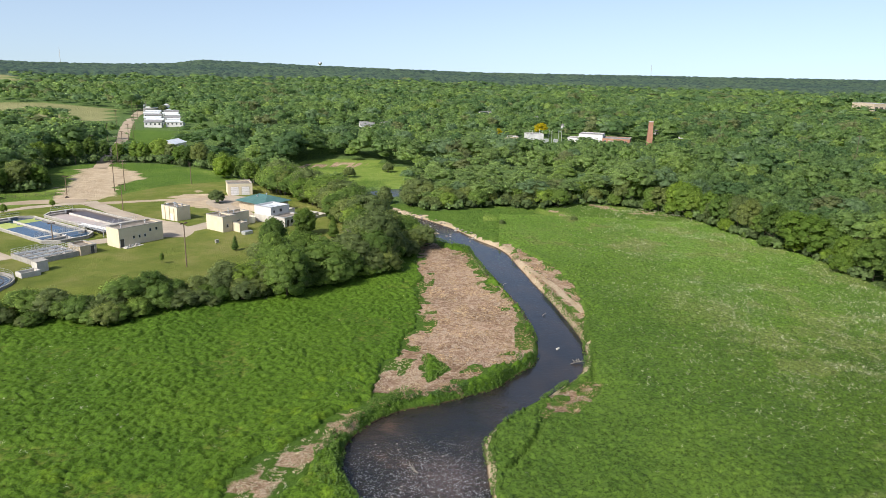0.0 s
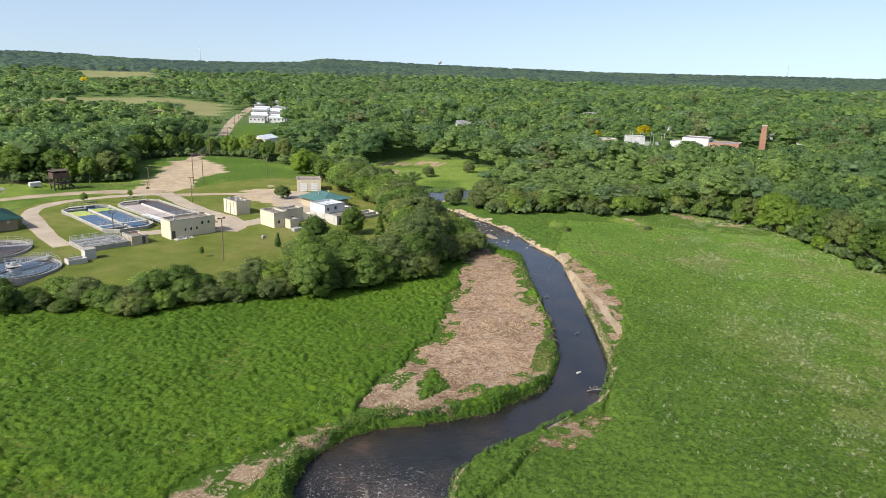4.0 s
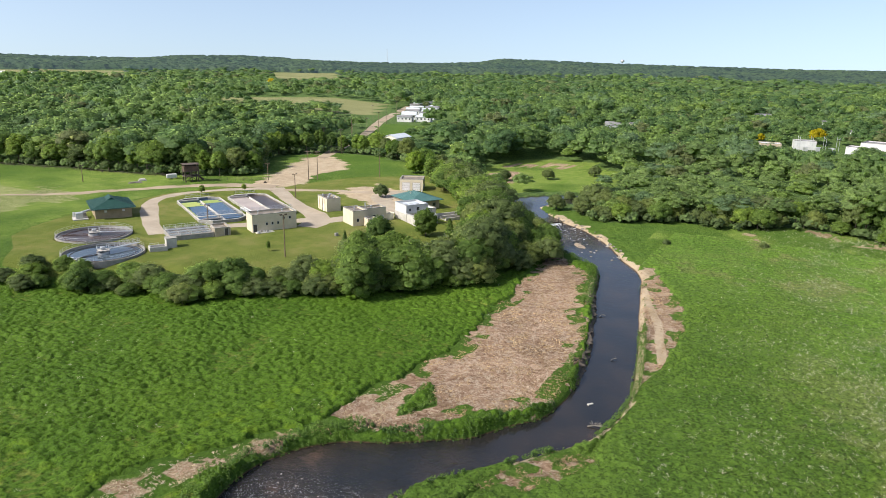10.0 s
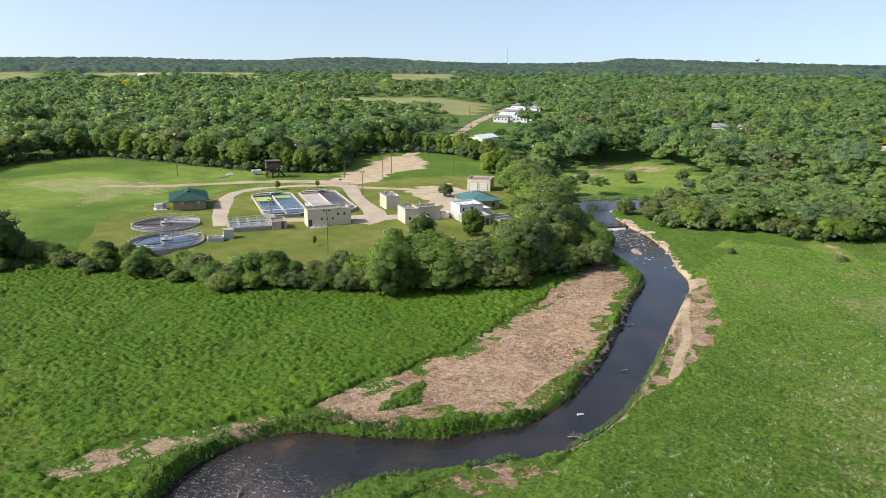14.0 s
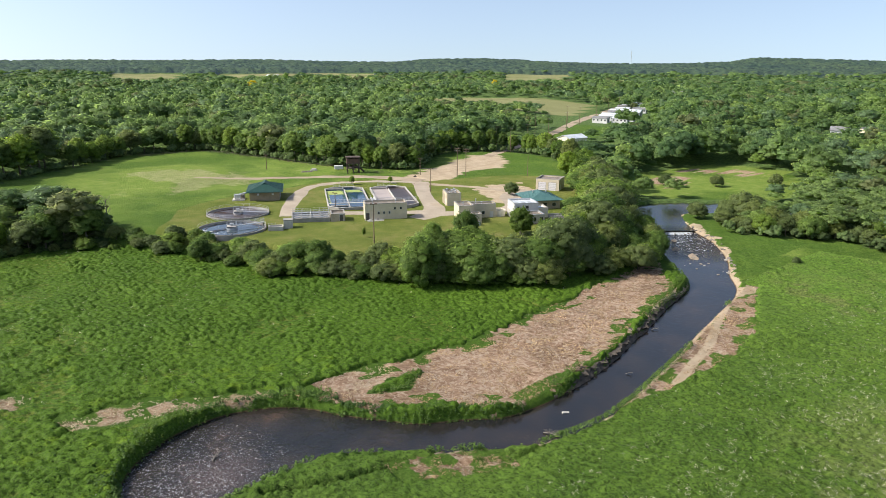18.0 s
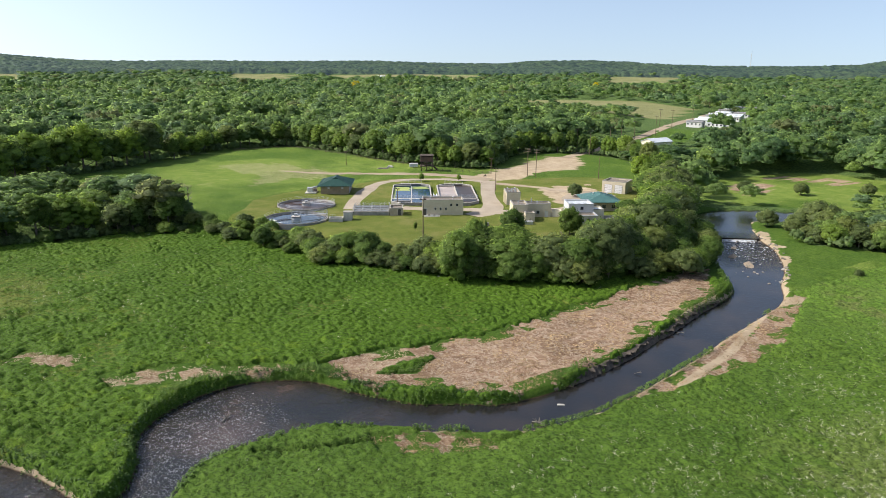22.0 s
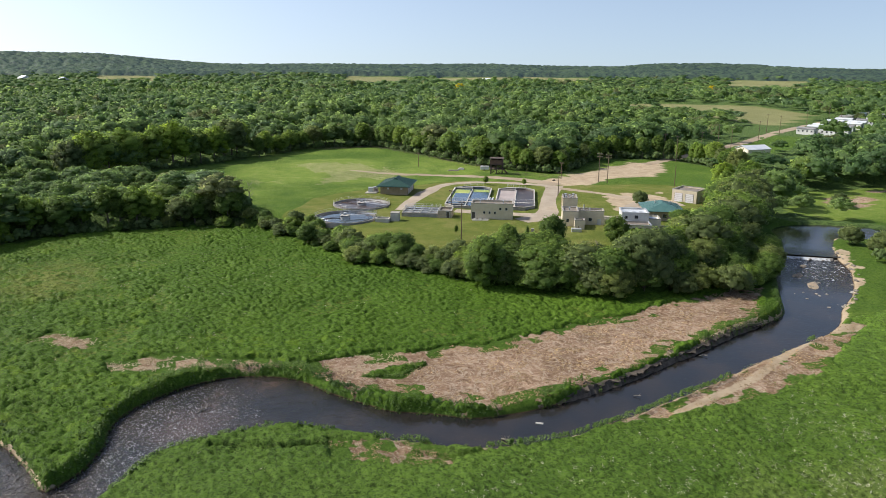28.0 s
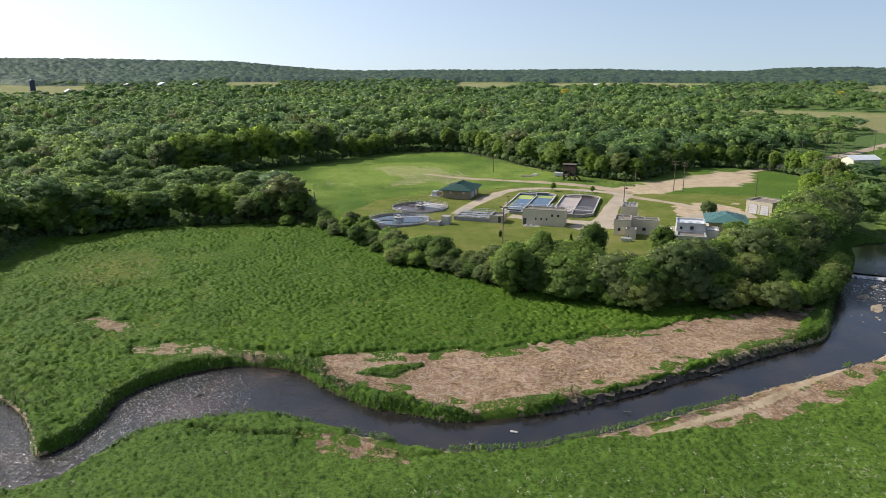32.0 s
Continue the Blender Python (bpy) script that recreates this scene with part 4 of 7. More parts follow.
def edge_row(pts, keys, low, high, step, label, group, back=(0, 0), cat="tree"):
    c = spline(pts, 24)
    run = np.r_[0, np.cumsum(np.hypot(*np.diff(c[:, :2], axis=0).T))]
    for s in np.arange(0, run[-1], step):
        x, y = np.interp(s, run, c[:, 0]) + RNG.uniform(-2, 2) + back[0], np.interp(s, run, c[:, 1]) + RNG.uniform(-2, 2) + back[1]
        key = keys[int(RNG.integers(0, len(keys)))]
        plant(key, x, y, RNG.uniform(low, high), label, cat, group, RNG.uniform(0.9, 1.3))


edge_row([(-41, 64), (-38, 78), (-42, 91), (-50, 102), (-58, 110)], ["bush0", "bush1", "bush0", "bush2"], 4.0, 6.5, 3.4, "leafy bush between the dead reeds and the trees", "bushes along the bank", cat="bush")
edge_row([(-47, 70), (-46, 82), (-50, 93), (-58, 104)], ["bush0", "bush1", "broad0"], 4.5, 6.8, 4.0, "tall leafy bush above the river bank", "bushes along the bank", cat="bush")
BROAD = ["broad0", "broad1", "broad2", "tall0", "tall1", "broad3"]
edge_row([(-112, -104), (-141, -95), (-154, -62), (-152, -40), (-150, -18)], BROAD, 8, 13, 5.5, "broadleaf tree at the edge of the meadow", "woodland edge")
edge_row([(-112, -104), (-141, -95), (-154, -62), (-152, -40)], ["bush0", "bush1", "bush2"], 3.5, 6, 15, "bushy undergrowth along the edge of the meadow", "woodland edge bushes", (3, 1), "bush")
edge_row([(-152, -19), (-174, -27), (-196, -45)], ["broad0", "broad1", "broad3", "tall0"], 5.5, 9.0, 7.0, "bushy tree at the near edge of the field", "field edge trees")
edge_row([(-224, -70), (-252, -47), (-266, -18), (-284, 4)], BROAD, 15, 20, 6.5, "broadleaf tree at the edge of the field", "woodland edge")
edge_row([(-278, 10), (-306, 37), (-304, 77), (-262, 90), (-219, 98), (-197, 109)], BROAD, 9, 14, 6.5, "broadleaf tree at the edge of the field", "woodland edge")
edge_row([(-197, 108), (-184, 122), (-213, 160), (-209, 189), (-183, 201), (-150, 191), (-124, 173)], BROAD, 8, 12, 6.5, "broadleaf tree beside the gravel track", "woodland edge")
edge_row([(-126, 172), (-117, 158), (-110, 148), (-99, 138), (-90, 126), (-80, 114), (-69, 100)], ["broad0", "tall1", "broad3", "tall0"], 7, 10.2, 5.5, "broadleaf tree between the plant and the river", "riverside trees")
edge_row([(-50, 145), (-37, 135), (-17, 147), (-2, 146), (19, 160), (34, 158)], ["bush1", "bush0", "broad3", "bush1"], 4, 7.5, 5.5, "grey-green willow by the marshy meadow", "willows")
edge_row([(-44, 150), (-34, 144), (-17, 155), (0, 154), (20, 168)], ["broad3", "broad0", "bush1"], 6, 9.5, 5.5, "grey-green willow by the marshy meadow", "willows")
edge_row([(34, 158), (52, 145), (64, 118), (73, 94), (79, 82), (83, 62), (85, 45), (93, 15), (117, -28)], BROAD + ["broad2"], 8, 13, 5.5, "broadleaf tree at the edge of the meadow", "woodland edge")
edge_row([(33, 154), (50, 141), (61, 114), (70, 91), (76, 79), (80, 60)], ["bush0", "bush1", "bush3"], 3, 5.5, 10, "bush at the edge of the meadow", "woodland edge bushes", (0, 0), "bush")


def undergrowth(lines_, low, high, step):
    """Joined shrubs along the far edges of the woods."""
    rng = np.random.default_rng(29)
    kinds = [leaves_on(rng, lobes_for(rng, 1.0, 0.62, 14, 0.12, "dome"), 14, 0.035) for _ in range(5)]
    rows, turned, tones, faces, n0 = [], [], [], [], 0
    for pts in lines_:
        c = spline(pts, 24)
        run = np.r_[0, np.cumsum(np.hypot(*np.diff(c, axis=0).T))]
        for s in np.arange(0, run[-1], step):
            x, y = np.interp(s, run, c[:, 0]) + rng.uniform(-1.5, 1.5), np.interp(s, run, c[:, 1]) + rng.uniform(-1.5, 1.5)
            v, tri, nm = kinds[int(rng.integers(0, 5))]
            h, t = rng.uniform(low, high), rng.uniform(0, 6.3)
            turn = np.array([[math.cos(t), -math.sin(t), 0], [math.sin(t), math.cos(t), 0], [0, 0, 1]])
            rows.append(v @ turn.T * h + (x, y, ground_z(x, y) - 0.1))
            turned.append(nm @ turn.T)
            faces.append(tri + n0)
            n0 += len(v)
            tones.append(np.tile(np.array([1.0, 0.98, 1.05]) * rng.uniform(0.65, 1.2), (len(v), 1)))
    v = np.concatenate(rows)
    me = mesh_from("undergrowth", v, np.concatenate(faces), M["leaf_woods"], normals=np.concatenate(turned), tone=np.concatenate(tones))
    tagged(new("undergrowth", me), "bushy green undergrowth along the edges of the woods", "undergrowth", kind="stuff")


undergrowth([[(-152, -15), (-176, -23), (-197, -41), (-222, -63), (-246, -42), (-260, -15), (-279, 7), (-303, 38), (-301, 75), (-262, 87), (-219, 95), (-195, 106)],
             [(-195, 106), (-181, 122), (-210, 160), (-206, 187), (-183, 198), (-150, 188), (-122, 170)],
             [(-112, -104), (-139, -93), (-151, -62), (-149, -40)],
             [(-46, 138), (-37, 131), (-17, 144), (-2, 143), (19, 157), (34, 155), (52, 141), (63, 114), (71, 91), (77, 79), (80, 60)]], 2.4, 4.8, 4.2)
for x, y, h in ((-62, 168, 4), (-30, 178, 5), (-8, 196, 4), (-48, 200, 4.5), (-85, 205, 5), (-100, 190, 5), (-20, 222, 5), (-70, 226, 5), (-58, 142, 5.5), (-13, 111, 2), (12, 122, 2.2)):
    plant("bush1", x, y, h, "grey-green bush standing alone in the marsh", "bush", "marsh bushes")

for key, x, y, h, wide, label in (
        ("full0", -61, 26, 12.5, 1.02, "tall leafy green tree rising from the bush belt"), ("full0", -67, 35, 9.5, 0.75, "leafy green tree behind the bush belt"),
        ("round0", -72.0, 50.5, 8.6, 0.95, "dense round dark green tree on the lawn"), ("round0", -68.5, 67.8, 7.8, 0.95, "dense round dark green tree on the lawn"),
        ("spruce0", -81.3, 48.7, 3.9, 1.1, "small dark conifer on the lawn"), ("spruce0", -60, 66, 6.2, 1.2, "dark conifer at the edge of the lawn"),
        ("tall1", -93.2, 33.3, 2.7, 0.7, "young tree on the lawn"), ("full0", -64, 85, 9.0, 1.1, "broad green tree beside the white building"),
        ("bright0", -82, 115, 8.6, 1.1, "bright yellow-green maple near the river"), ("bright0", -129, 162, 9.5, 1.0, "bright yellow-green tree beyond the garage"),
        ("bush1", -110, 108, 4.6, 1.0, "pale green bush on the drive before the garage"), ("bush2", -114, -3, 6.4, 0.9, "dark green bush beside the clarifier"),
        ("broad1", -164, 77, 3.4, 0.9, "young tree on the grass by the drive"), ("broad1", -157, 90, 2.8, 0.9, "young tree on the grass by the drive"),
        ("yellow0", 16, 418, 11, 1.1, "bright yellow flowering tree in the town"), ("yellow0", -16, 402, 7, 1.0, "yellow flowering tree by the substation"),
        ("yellow0", -764, 334, 15, 1.0, "yellow flowering tree far off in the woods"), ("yellow0", -655, 650, 14, 1.0, "yellow flowering tree far off in the woods"),
        ("yellow0", 150, 520, 8, 1.0, "yellow flowering tree in the town"), ("yellow0", 330, 560, 9, 1.1, "yellow flowering tree in the town")):
    plant(key, x, y, h, label, "tree", "", wide)

# ---------- building kit ----------
def part(name, bm, material, parent, label=""):
    """Links a bmesh as one mesh object under a thing or a part."""
    me = bpy.data.meshes.new(name)
    bm.to_mesh(me)
    bm.free()
    me.materials.append(M[material] if isinstance(material, str) else material)
    ob = new(name, me)
    ob.parent = parent
    if label:
        ob["label"] = label
    return ob


def blocks(*boxes, bevel=0.0):
    """Boxes of (x0, x1, y0, y1, z0, z1) in one bmesh."""
    bm = bmesh.new()
    for x0, x1, y0, y1, z0, z1 in boxes:
        v = [bm.verts.new((x, y, z)) for z in (z0, z1) for x, y in ((x0, y0), (x1, y0), (x1, y1), (x0, y1))]
        for f in ((3, 2, 1, 0), (4, 5, 6, 7), (0, 1, 5, 4), (1, 2, 6, 5), (2, 3, 7, 6), (3, 0, 4, 7)):
            bm.faces.new([v[i] for i in f])
    if bevel:
        bmesh.ops.bevel(bm, geom=bm.edges[:], offset=bevel, segments=1, affect="EDGES")
    return bm


def pipe(*runs, sides=8):
    """Round bars: rows of (start, end, radius)."""
    bm = bmesh.new()
    for a, b, r in runs:
        rows, faces = tube([a, b], [r, r], sides)
        v = [bm.verts.new(p) for p in rows]
        for f in faces:
            bm.faces.new([v[i] for i in f])
        bm.faces.new(v[:sides][::-1])
        bm.faces.new(v[sides:])
    return bm


def solid(rings, closed=True):
    """A lathe-like body from rings of points with equal counts."""
    bm = bmesh.new()
    vs = [[bm.verts.new(p) for p in ring] for ring in rings]
    n = len(vs[0])
    for a, b in zip(vs, vs[1:]):
        for i in range(n):
            bm.faces.new((a[i], a[(i + 1) % n], b[(i + 1) % n], b[i]))
    if closed:
        bm.faces.new(vs[0][::-1])
        bm.faces.new(vs[-1])
    return bm


def ring(r, z, n=48, cx=0, cy=0):
    return [(cx + r * math.cos(t), cy + r * math.sin(t), z) for t in np.linspace(0, 2 * math.pi, n, False)]


YARD = pose(-110.3, 45.7, 5.3, rz=60.18)      # the plant's own square grid: x along the buildings, y away from the river


def yard(a, b, z=0.0, turn=0.0):
    return YARD @ pose(a, b, z, rz=turn)


def thing(name, m, label, category, group="", kind=""):
    ob = new(name)
    ob.matrix_basis = m
    return tagged(ob, label, category, group, kind)


def opening(root, name, x, y, z, w, h, face, pane, frame_mat="galv", bars=0):
    """A door or a window set in a wall that faces -y, +y, -x or +x."""
    t = 0.07
    out = {"-y": (0, -1), "+y": (0, 1), "-x": (-1, 0), "+x": (1, 0)}[face]

    def slab(u0, u1, z0, z1, d0, d1):
        if out[0] == 0:
            ys = sorted((y + out[1] * d0, y + out[1] * d1))
            return (x + u0, x + u1, *ys, z0, z1)
        xs = sorted((x + out[0] * d0, x + out[0] * d1))
        return (*xs, y + u0, y + u1, z0, z1)

    fr = part(name, blocks(slab(-w / 2 - t, -w / 2, z - (0 if name == "door" else t), z + h + t, 0.01, 0.09), slab(w / 2, w / 2 + t, z - (0 if name == "door" else t), z + h + t, 0.01, 0.09),
                           slab(-w / 2, w / 2, z + h, z + h + t, 0.01, 0.09), *([] if name == "door" else [slab(-w / 2, w / 2, z - t, z, 0.01, 0.12)])), frame_mat, root)
    part("leaf" if name == "door" else "pane", blocks(slab(-w / 2, w / 2, z, z + h, 0.005, 0.035)), pane, fr)
    for k in range(bars):
        zz = z + h * (k + 1) / (bars + 1)
        part("rib", blocks(slab(-w / 2, w / 2, zz - 0.03, zz + 0.03, 0.036, 0.055)), frame_mat, fr)
    return fr


def flat_block(root, x0, x1, y0, y1, z0, z1, wall, name="wall", coping="concrete_dark", roof="roof_tar", par=0.35):
    """A flat-roofed block: four walls with thickness, a sunken roof and a coping."""
    t = 0.3
    w = part(name, blocks((x0, x1, y0, y0 + t, z0, z1), (x0, x1, y1 - t, y1, z0, z1), (x0, x0 + t, y0 + t, y1 - t, z0, z1), (x1 - t, x1, y0 + t, y1 - t, z0, z1)), wall, root)
    part("roof", blocks((x0 + t, x1 - t, y0 + t, y1 - t, z1 - par - 0.2, z1 - par)), roof, root)
    c, e = 0.06, 0.14
    part("coping", blocks((x0 - c, x1 + c, y0 - c, y0 + t + c, z1 + 0.003, z1 + e), (x0 - c, x1 + c, y1 - t - c, y1 + c, z1 + 0.003, z1 + e),
                          (x0 - c, x0 + t + c, y0 + t + c, y1 - t - c, z1 + 0.003, z1 + e), (x1 - t - c, x1 + c, y0 + t + c, y1 - t - c, z1 + 0.003, z1 + e)), coping, root)
    return w


def vent(root, x, y, z, r=0.28, h=0.7):
    v = part("roof_vent", solid([ring(r * 0.6, z, 10, x, y), ring(r * 0.6, z + h, 10, x, y)]), "galv", root)
    part("cap", solid([ring(r, z + h - 0.05, 10, x, y), ring(r, z + h + 0.12, 10, x, y), ring(0.05, z + h + 0.28, 10, x, y)]), "galv", v)


def rail(root, name, pts, h=1.05, r=0.035, gap=2.4, close=False):
    """A pipe railing along a line: posts and two bars."""
    runs = []
    pts = [Vector(p) for p in pts] + ([Vector(pts[0])] if close else [])
    for a, b in zip(pts, pts[1:]):
        n = max(1, round((b - a).length / gap))
        for k in range(n + 1):
            p = a.lerp(b, k / n)
            runs.append((p, p + Vector((0, 0, h)), r))
        for z in (h * 0.5, h):
            runs.append((a + Vector((0, 0, z)), b + Vector((0, 0, z)), r))
    return part(name, pipe(*runs, sides=5), "galv", root)


# ---------- the treatment plant ----------
def pump_building():
    z = -0.2
    root = thing("pump_building", yard(0, 0), "cream block pump building with a flat tar roof", "building")
    flat_block(root, 0, 12.5, 0, 5.6, z, 4.75, "cream")
    opening(root, "door", 0.75, 0, z + 0.2, 1.0, 2.1, "-y", "door_dark")
    for x in (4.0, 5.6, 7.2):
        opening(root, "window", x, 0, 1.7, 0.5, 0.7, "-y", "glass")
    for x in (8.8, 10.6):
        opening(root, "window", x, 0, 2.9, 0.6, 0.7, "-y", "glass")
    for x, y in ((2.5, 3.0), (9.5, 3.2)):
        vent(root, x, y, 4.4)
    part("downpipe", pipe(((12.52, 0.5, 0), (12.52, 0.5, 4.5), 0.06)), "galv", root)
    pad = thing("equipment_pad", yard(2.2, -1.2), "scattered pipes and valves on a concrete pad by the wall", "equipment")
    part("slab", blocks((-1.6, 3.2, -0.9, 0.9, -0.2, 0.12)), "concrete", pad)
    for k in range(5):
        part("valve", blocks((-1.2 + k * 0.8, -0.7 + k * 0.8, -0.5 + 0.2 * (k % 3), 0.0 + 0.2 * (k % 3), 0.12, 0.45 + 0.2 * (k % 2)), bevel=0.05), "concrete_dark" if k % 2 else "galv", pad)


def basin(name, a0, a1, b0, b1, water, second, label, algae=False):
    """A long concrete basin with cut corners, a dividing wall and walkways."""
    cut, t, z0, z1 = 3.2, 0.3, -0.6, 0.8
    root = thing(name, yard(0, 0), label, "basin")

    def outline(i, z):
        x0, x1, y0, y1, c = a0 + i, a1 - i, b0 + i, b1 - i, cut - i * 0.58
        return [(x0 + c, y0, z), (x1 - c, y0, z), (x1, y0 + c, z), (x1, y1 - c, z), (x1 - c, y1, z), (x0 + c, y1, z), (x0, y1 - c, z), (x0, y0 + c, z)]

    part("wall", solid([outline(0, z0), outline(0, z1), outline(t, z1), outline(t, z0)], False), "concrete_dark", root)
    part("rim", solid([outline(-0.05, z1 + 0.003), outline(-0.05, z1 + 0.12), outline(t + 0.05, z1 + 0.12), outline(t + 0.05, z1 + 0.003)], False), "concrete", root)
    mid = (a0 + a1) / 2
    for x0, x1, mat, nm in ((a0 + t, mid - 0.15, water, "water"), (mid + 0.15, a1 - t, second, "water")):
        bm = bmesh.new()
        ys = (b0 + t, b1 - t)
        loop = ([(x1, ys[0], z1 - 0.45), (x1, ys[1], z1 - 0.45)] + [(a0 + t + 3, ys[1], z1 - 0.45), (a0 + t, ys[1] - 3, z1 - 0.45), (a0 + t, ys[0] + 3, z1 - 0.45), (a0 + t + 3, ys[0], z1 - 0.45)]
                if x1 < mid else [(x0, ys[1], z1 - 0.45), (x0, ys[0], z1 - 0.45)] + [(a1 - t - 3, ys[0], z1 - 0.45), (a1 - t, ys[0] + 3, z1 - 0.45), (a1 - t, ys[1] - 3, z1 - 0.45), (a1 - t - 3, ys[1], z1 - 0.45)])
        bm.faces.new([bm.verts.new(p) for p in loop])
        part(nm, bm, mat, root)
    part("dividing_wall", blocks((mid - 0.15, mid + 0.15, b0 + t, b1 - 5.5, z0, z1 + 0.05)), "concrete", root)
    part("walkway", blocks((a0 + t, a1 - t, b0 + 6.2, b0 + 7.3, z1 + 0.15, z1 + 0.27)), "concrete", root)
    rail(root, "railing", [(a0 + t, b0 + 6.2, z1 + 0.27), (a1 - t, b0 + 6.2, z1 + 0.27)])
    rail(root, "railing", [(a0 + t, b0 + 7.3, z1 + 0.27), (a1 - t, b0 + 7.3, z1 + 0.27)])
    part("walkway", blocks((a0 + 3.2, a1 - 3.2, b1 - 1.9, b1 - 0.9, z1 + 0.15, z1 + 0.3)), "concrete", root)
    rail(root, "railing", [(a0 + 3.2, b1 - 0.9, z1 + 0.3), (a1 - 3.2, b1 - 0.9, z1 + 0.3)])
    for y in (b0 + 3.5, b1 - 4.0):
        rot = part("brush_rotor", pipe(((a0 + 1, y, z1 - 0.05), (mid - 0.6, y, z1 - 0.05), 0.3), sides=10), "concrete_dark", root)
        part("bearing", blocks((mid - 0.6, mid - 0.2, y - 0.3, y + 0.3, z1 - 0.1, z1 + 0.55), bevel=0.04), "galv", rot)
    if algae:
        scum = [(a0 + t + 0.05, mid - 0.2, b1 - 12.5, b1 - 5.0), (mid + 0.2, a1 - t - 0.1, b1 - 9.0, b1 - 4.2), (a0 + t + 0.05, a0 + t + 1.1, b0 + 9, b1 - 12)]
        for x0, x1, y0, y1 in scum:
            bm = bmesh.new()
            n = 14
            ys = np.linspace(y0, y1, n)
            lo = [bm.verts.new((x0, y, z1 - 0.44)) for y in ys]
            hi = [bm.verts.new((x1 - (0.5 + 0.5 * math.sin(y * 1.7 + x0)) * min(1.0, (x1 - x0) * 0.3), y, z1 - 0.44)) for y in ys]
            for i in range(n - 1):
                bm.faces.new((lo[i], hi[i], hi[i + 1], lo[i + 1]))
            part("algae", bm, "algae", root, "yellow-green floating algae")
    return root


def clarifier(a, b, water, spin, label):
    R, z0, z1 = 9.35, -1.2, 0.40
    root = thing("clarifier", yard(a, b), label, "clarifier tank", "round clarifiers")
    n = 64
    part("wall", solid([ring(R, z0, n), ring(R, z1, n), ring(R - 0.28, z1, n), ring(R - 0.28, z0, n)], False), "concrete_dark", root)
    part("launder", solid([ring(R - 0.36, z1 - 0.55, n), ring(R - 0.8, z1 - 0.55, n), ring(R - 0.8, z1 - 0.3, n), ring(R - 0.88, z1 - 0.3, n), ring(R - 0.88, z1 - 0.9, n)], False), "concrete_dark", root)
    part("water", solid([ring(R - 0.37, z1 - 0.47, n), ring(R - 0.37, z1 - 0.46, n)]), water, root)
    part("scum_baffle", solid([ring(R - 2.0, z1 - 0.75, n), ring(R - 2.0, z1 - 0.35, n), ring(R - 2.06, z1 - 0.35, n), ring(R - 2.06, z1 - 0.75, n)], False), "steel_dark", root)
    part("centre_well", solid([ring(1.5, z1 - 1.1, 24), ring(1.5, z1 + 0.1, 24), ring(1.4, z1 + 0.1, 24), ring(1.4, z1 - 1.1, 24)], False), "galv", root)
    drive = part("drive_platform", blocks((-1.3, 1.3, -1.3, 1.3, z1 + 0.35, z1 + 0.5)), "concrete", root)
    part("motor", blocks((-0.5, 0.5, -0.5, 0.5, z1 + 0.5, z1 + 1.25), bevel=0.1), "galv", drive)
    rail(root, "railing", [(-1.3, -1.3, z1 + 0.5), (1.3, -1.3, z1 + 0.5), (1.3, 1.3, z1 + 0.5), (-1.3, 1.3, z1 + 0.5)], close=True, gap=1.3)
    rail(root, "rim_railing", [(R * 0.985 * math.cos(u), R * 0.985 * math.sin(u), z1) for u in np.linspace(0, 2 * math.pi, 30, False)], 0.9, 0.022, 2.2, True)
    c, s = math.cos(spin), math.sin(spin)

    def at(r, o, z):
        return (r * c - o * s, r * s + o * c, z)

    bm = bmesh.new()
    v = [bm.verts.new(at(r, o, z)) for z in (z1 + 0.32, z1 + 0.45) for r, o in ((1.2, -0.5), (R + 0.2, -0.5), (R + 0.2, 0.5), (1.2, 0.5))]
    for f in ((3, 2, 1, 0), (4, 5, 6, 7), (0, 1, 5, 4), (1, 2, 6, 5), (2, 3, 7, 6), (3, 0, 4, 7)):
        bm.faces.new([v[i] for i in f])
    part("bridge", bm, "galv", root)
    for o in (-0.5, 0.5):
        rail(root, "railing", [at(1.3, o, z1 + 0.45), at(R + 0.2, o, z1 + 0.45)], gap=1.5)
    part("skimmer_arm", pipe((at(-1.4, 0, z1 - 0.35), at(-R + 1.3, 0, z1 - 0.35), 0.09), (at(-1.4, 0, z1 + 0.1), at(-R + 3, 0, z1 - 0.3), 0.05)), "steel_dark", root)


def hip_roof(x0, x1, y0, y1, z0, z1, inset, along="y", thick=0.16):
    """A hipped roof with eaves of some thickness; inset: how far the ridge ends lie in from the eaves."""
    cx, cy = (x0 + x1) / 2, (y0 + y1) / 2
    r = ((cx, y0 + inset), (cx, y1 - inset)) if along == "y" else ((x0 + inset, cy), (x1 - inset, cy))
    bm = bmesh.new()
    low = [bm.verts.new((x, y, z0)) for x, y in ((x0, y0), (x1, y0), (x1, y1), (x0, y1))]
    up = [bm.verts.new((x, y, z0 + thick)) for x, y in ((x0, y0), (x1, y0), (x1, y1), (x0, y1))]
    a, b = (bm.verts.new((*p, z1)) for p in r)
    bm.faces.new(low[::-1])
    for i in range(4):
        bm.faces.new((low[i], low[(i + 1) % 4], up[(i + 1) % 4], up[i]))
    if along == "y":
        bm.faces.new((up[0], up[1], a))
        bm.faces.new((up[1], up[2], b, a))
        bm.faces.new((up[2], up[3], b))
        bm.faces.new((up[3], up[0], a, b))
    else:
        bm.faces.new((up[0], up[1], b, a))
        bm.faces.new((up[1], up[2], b))
        bm.faces.new((up[2], up[3], a, b))
        bm.faces.new((up[3], up[0], a))
    return bm


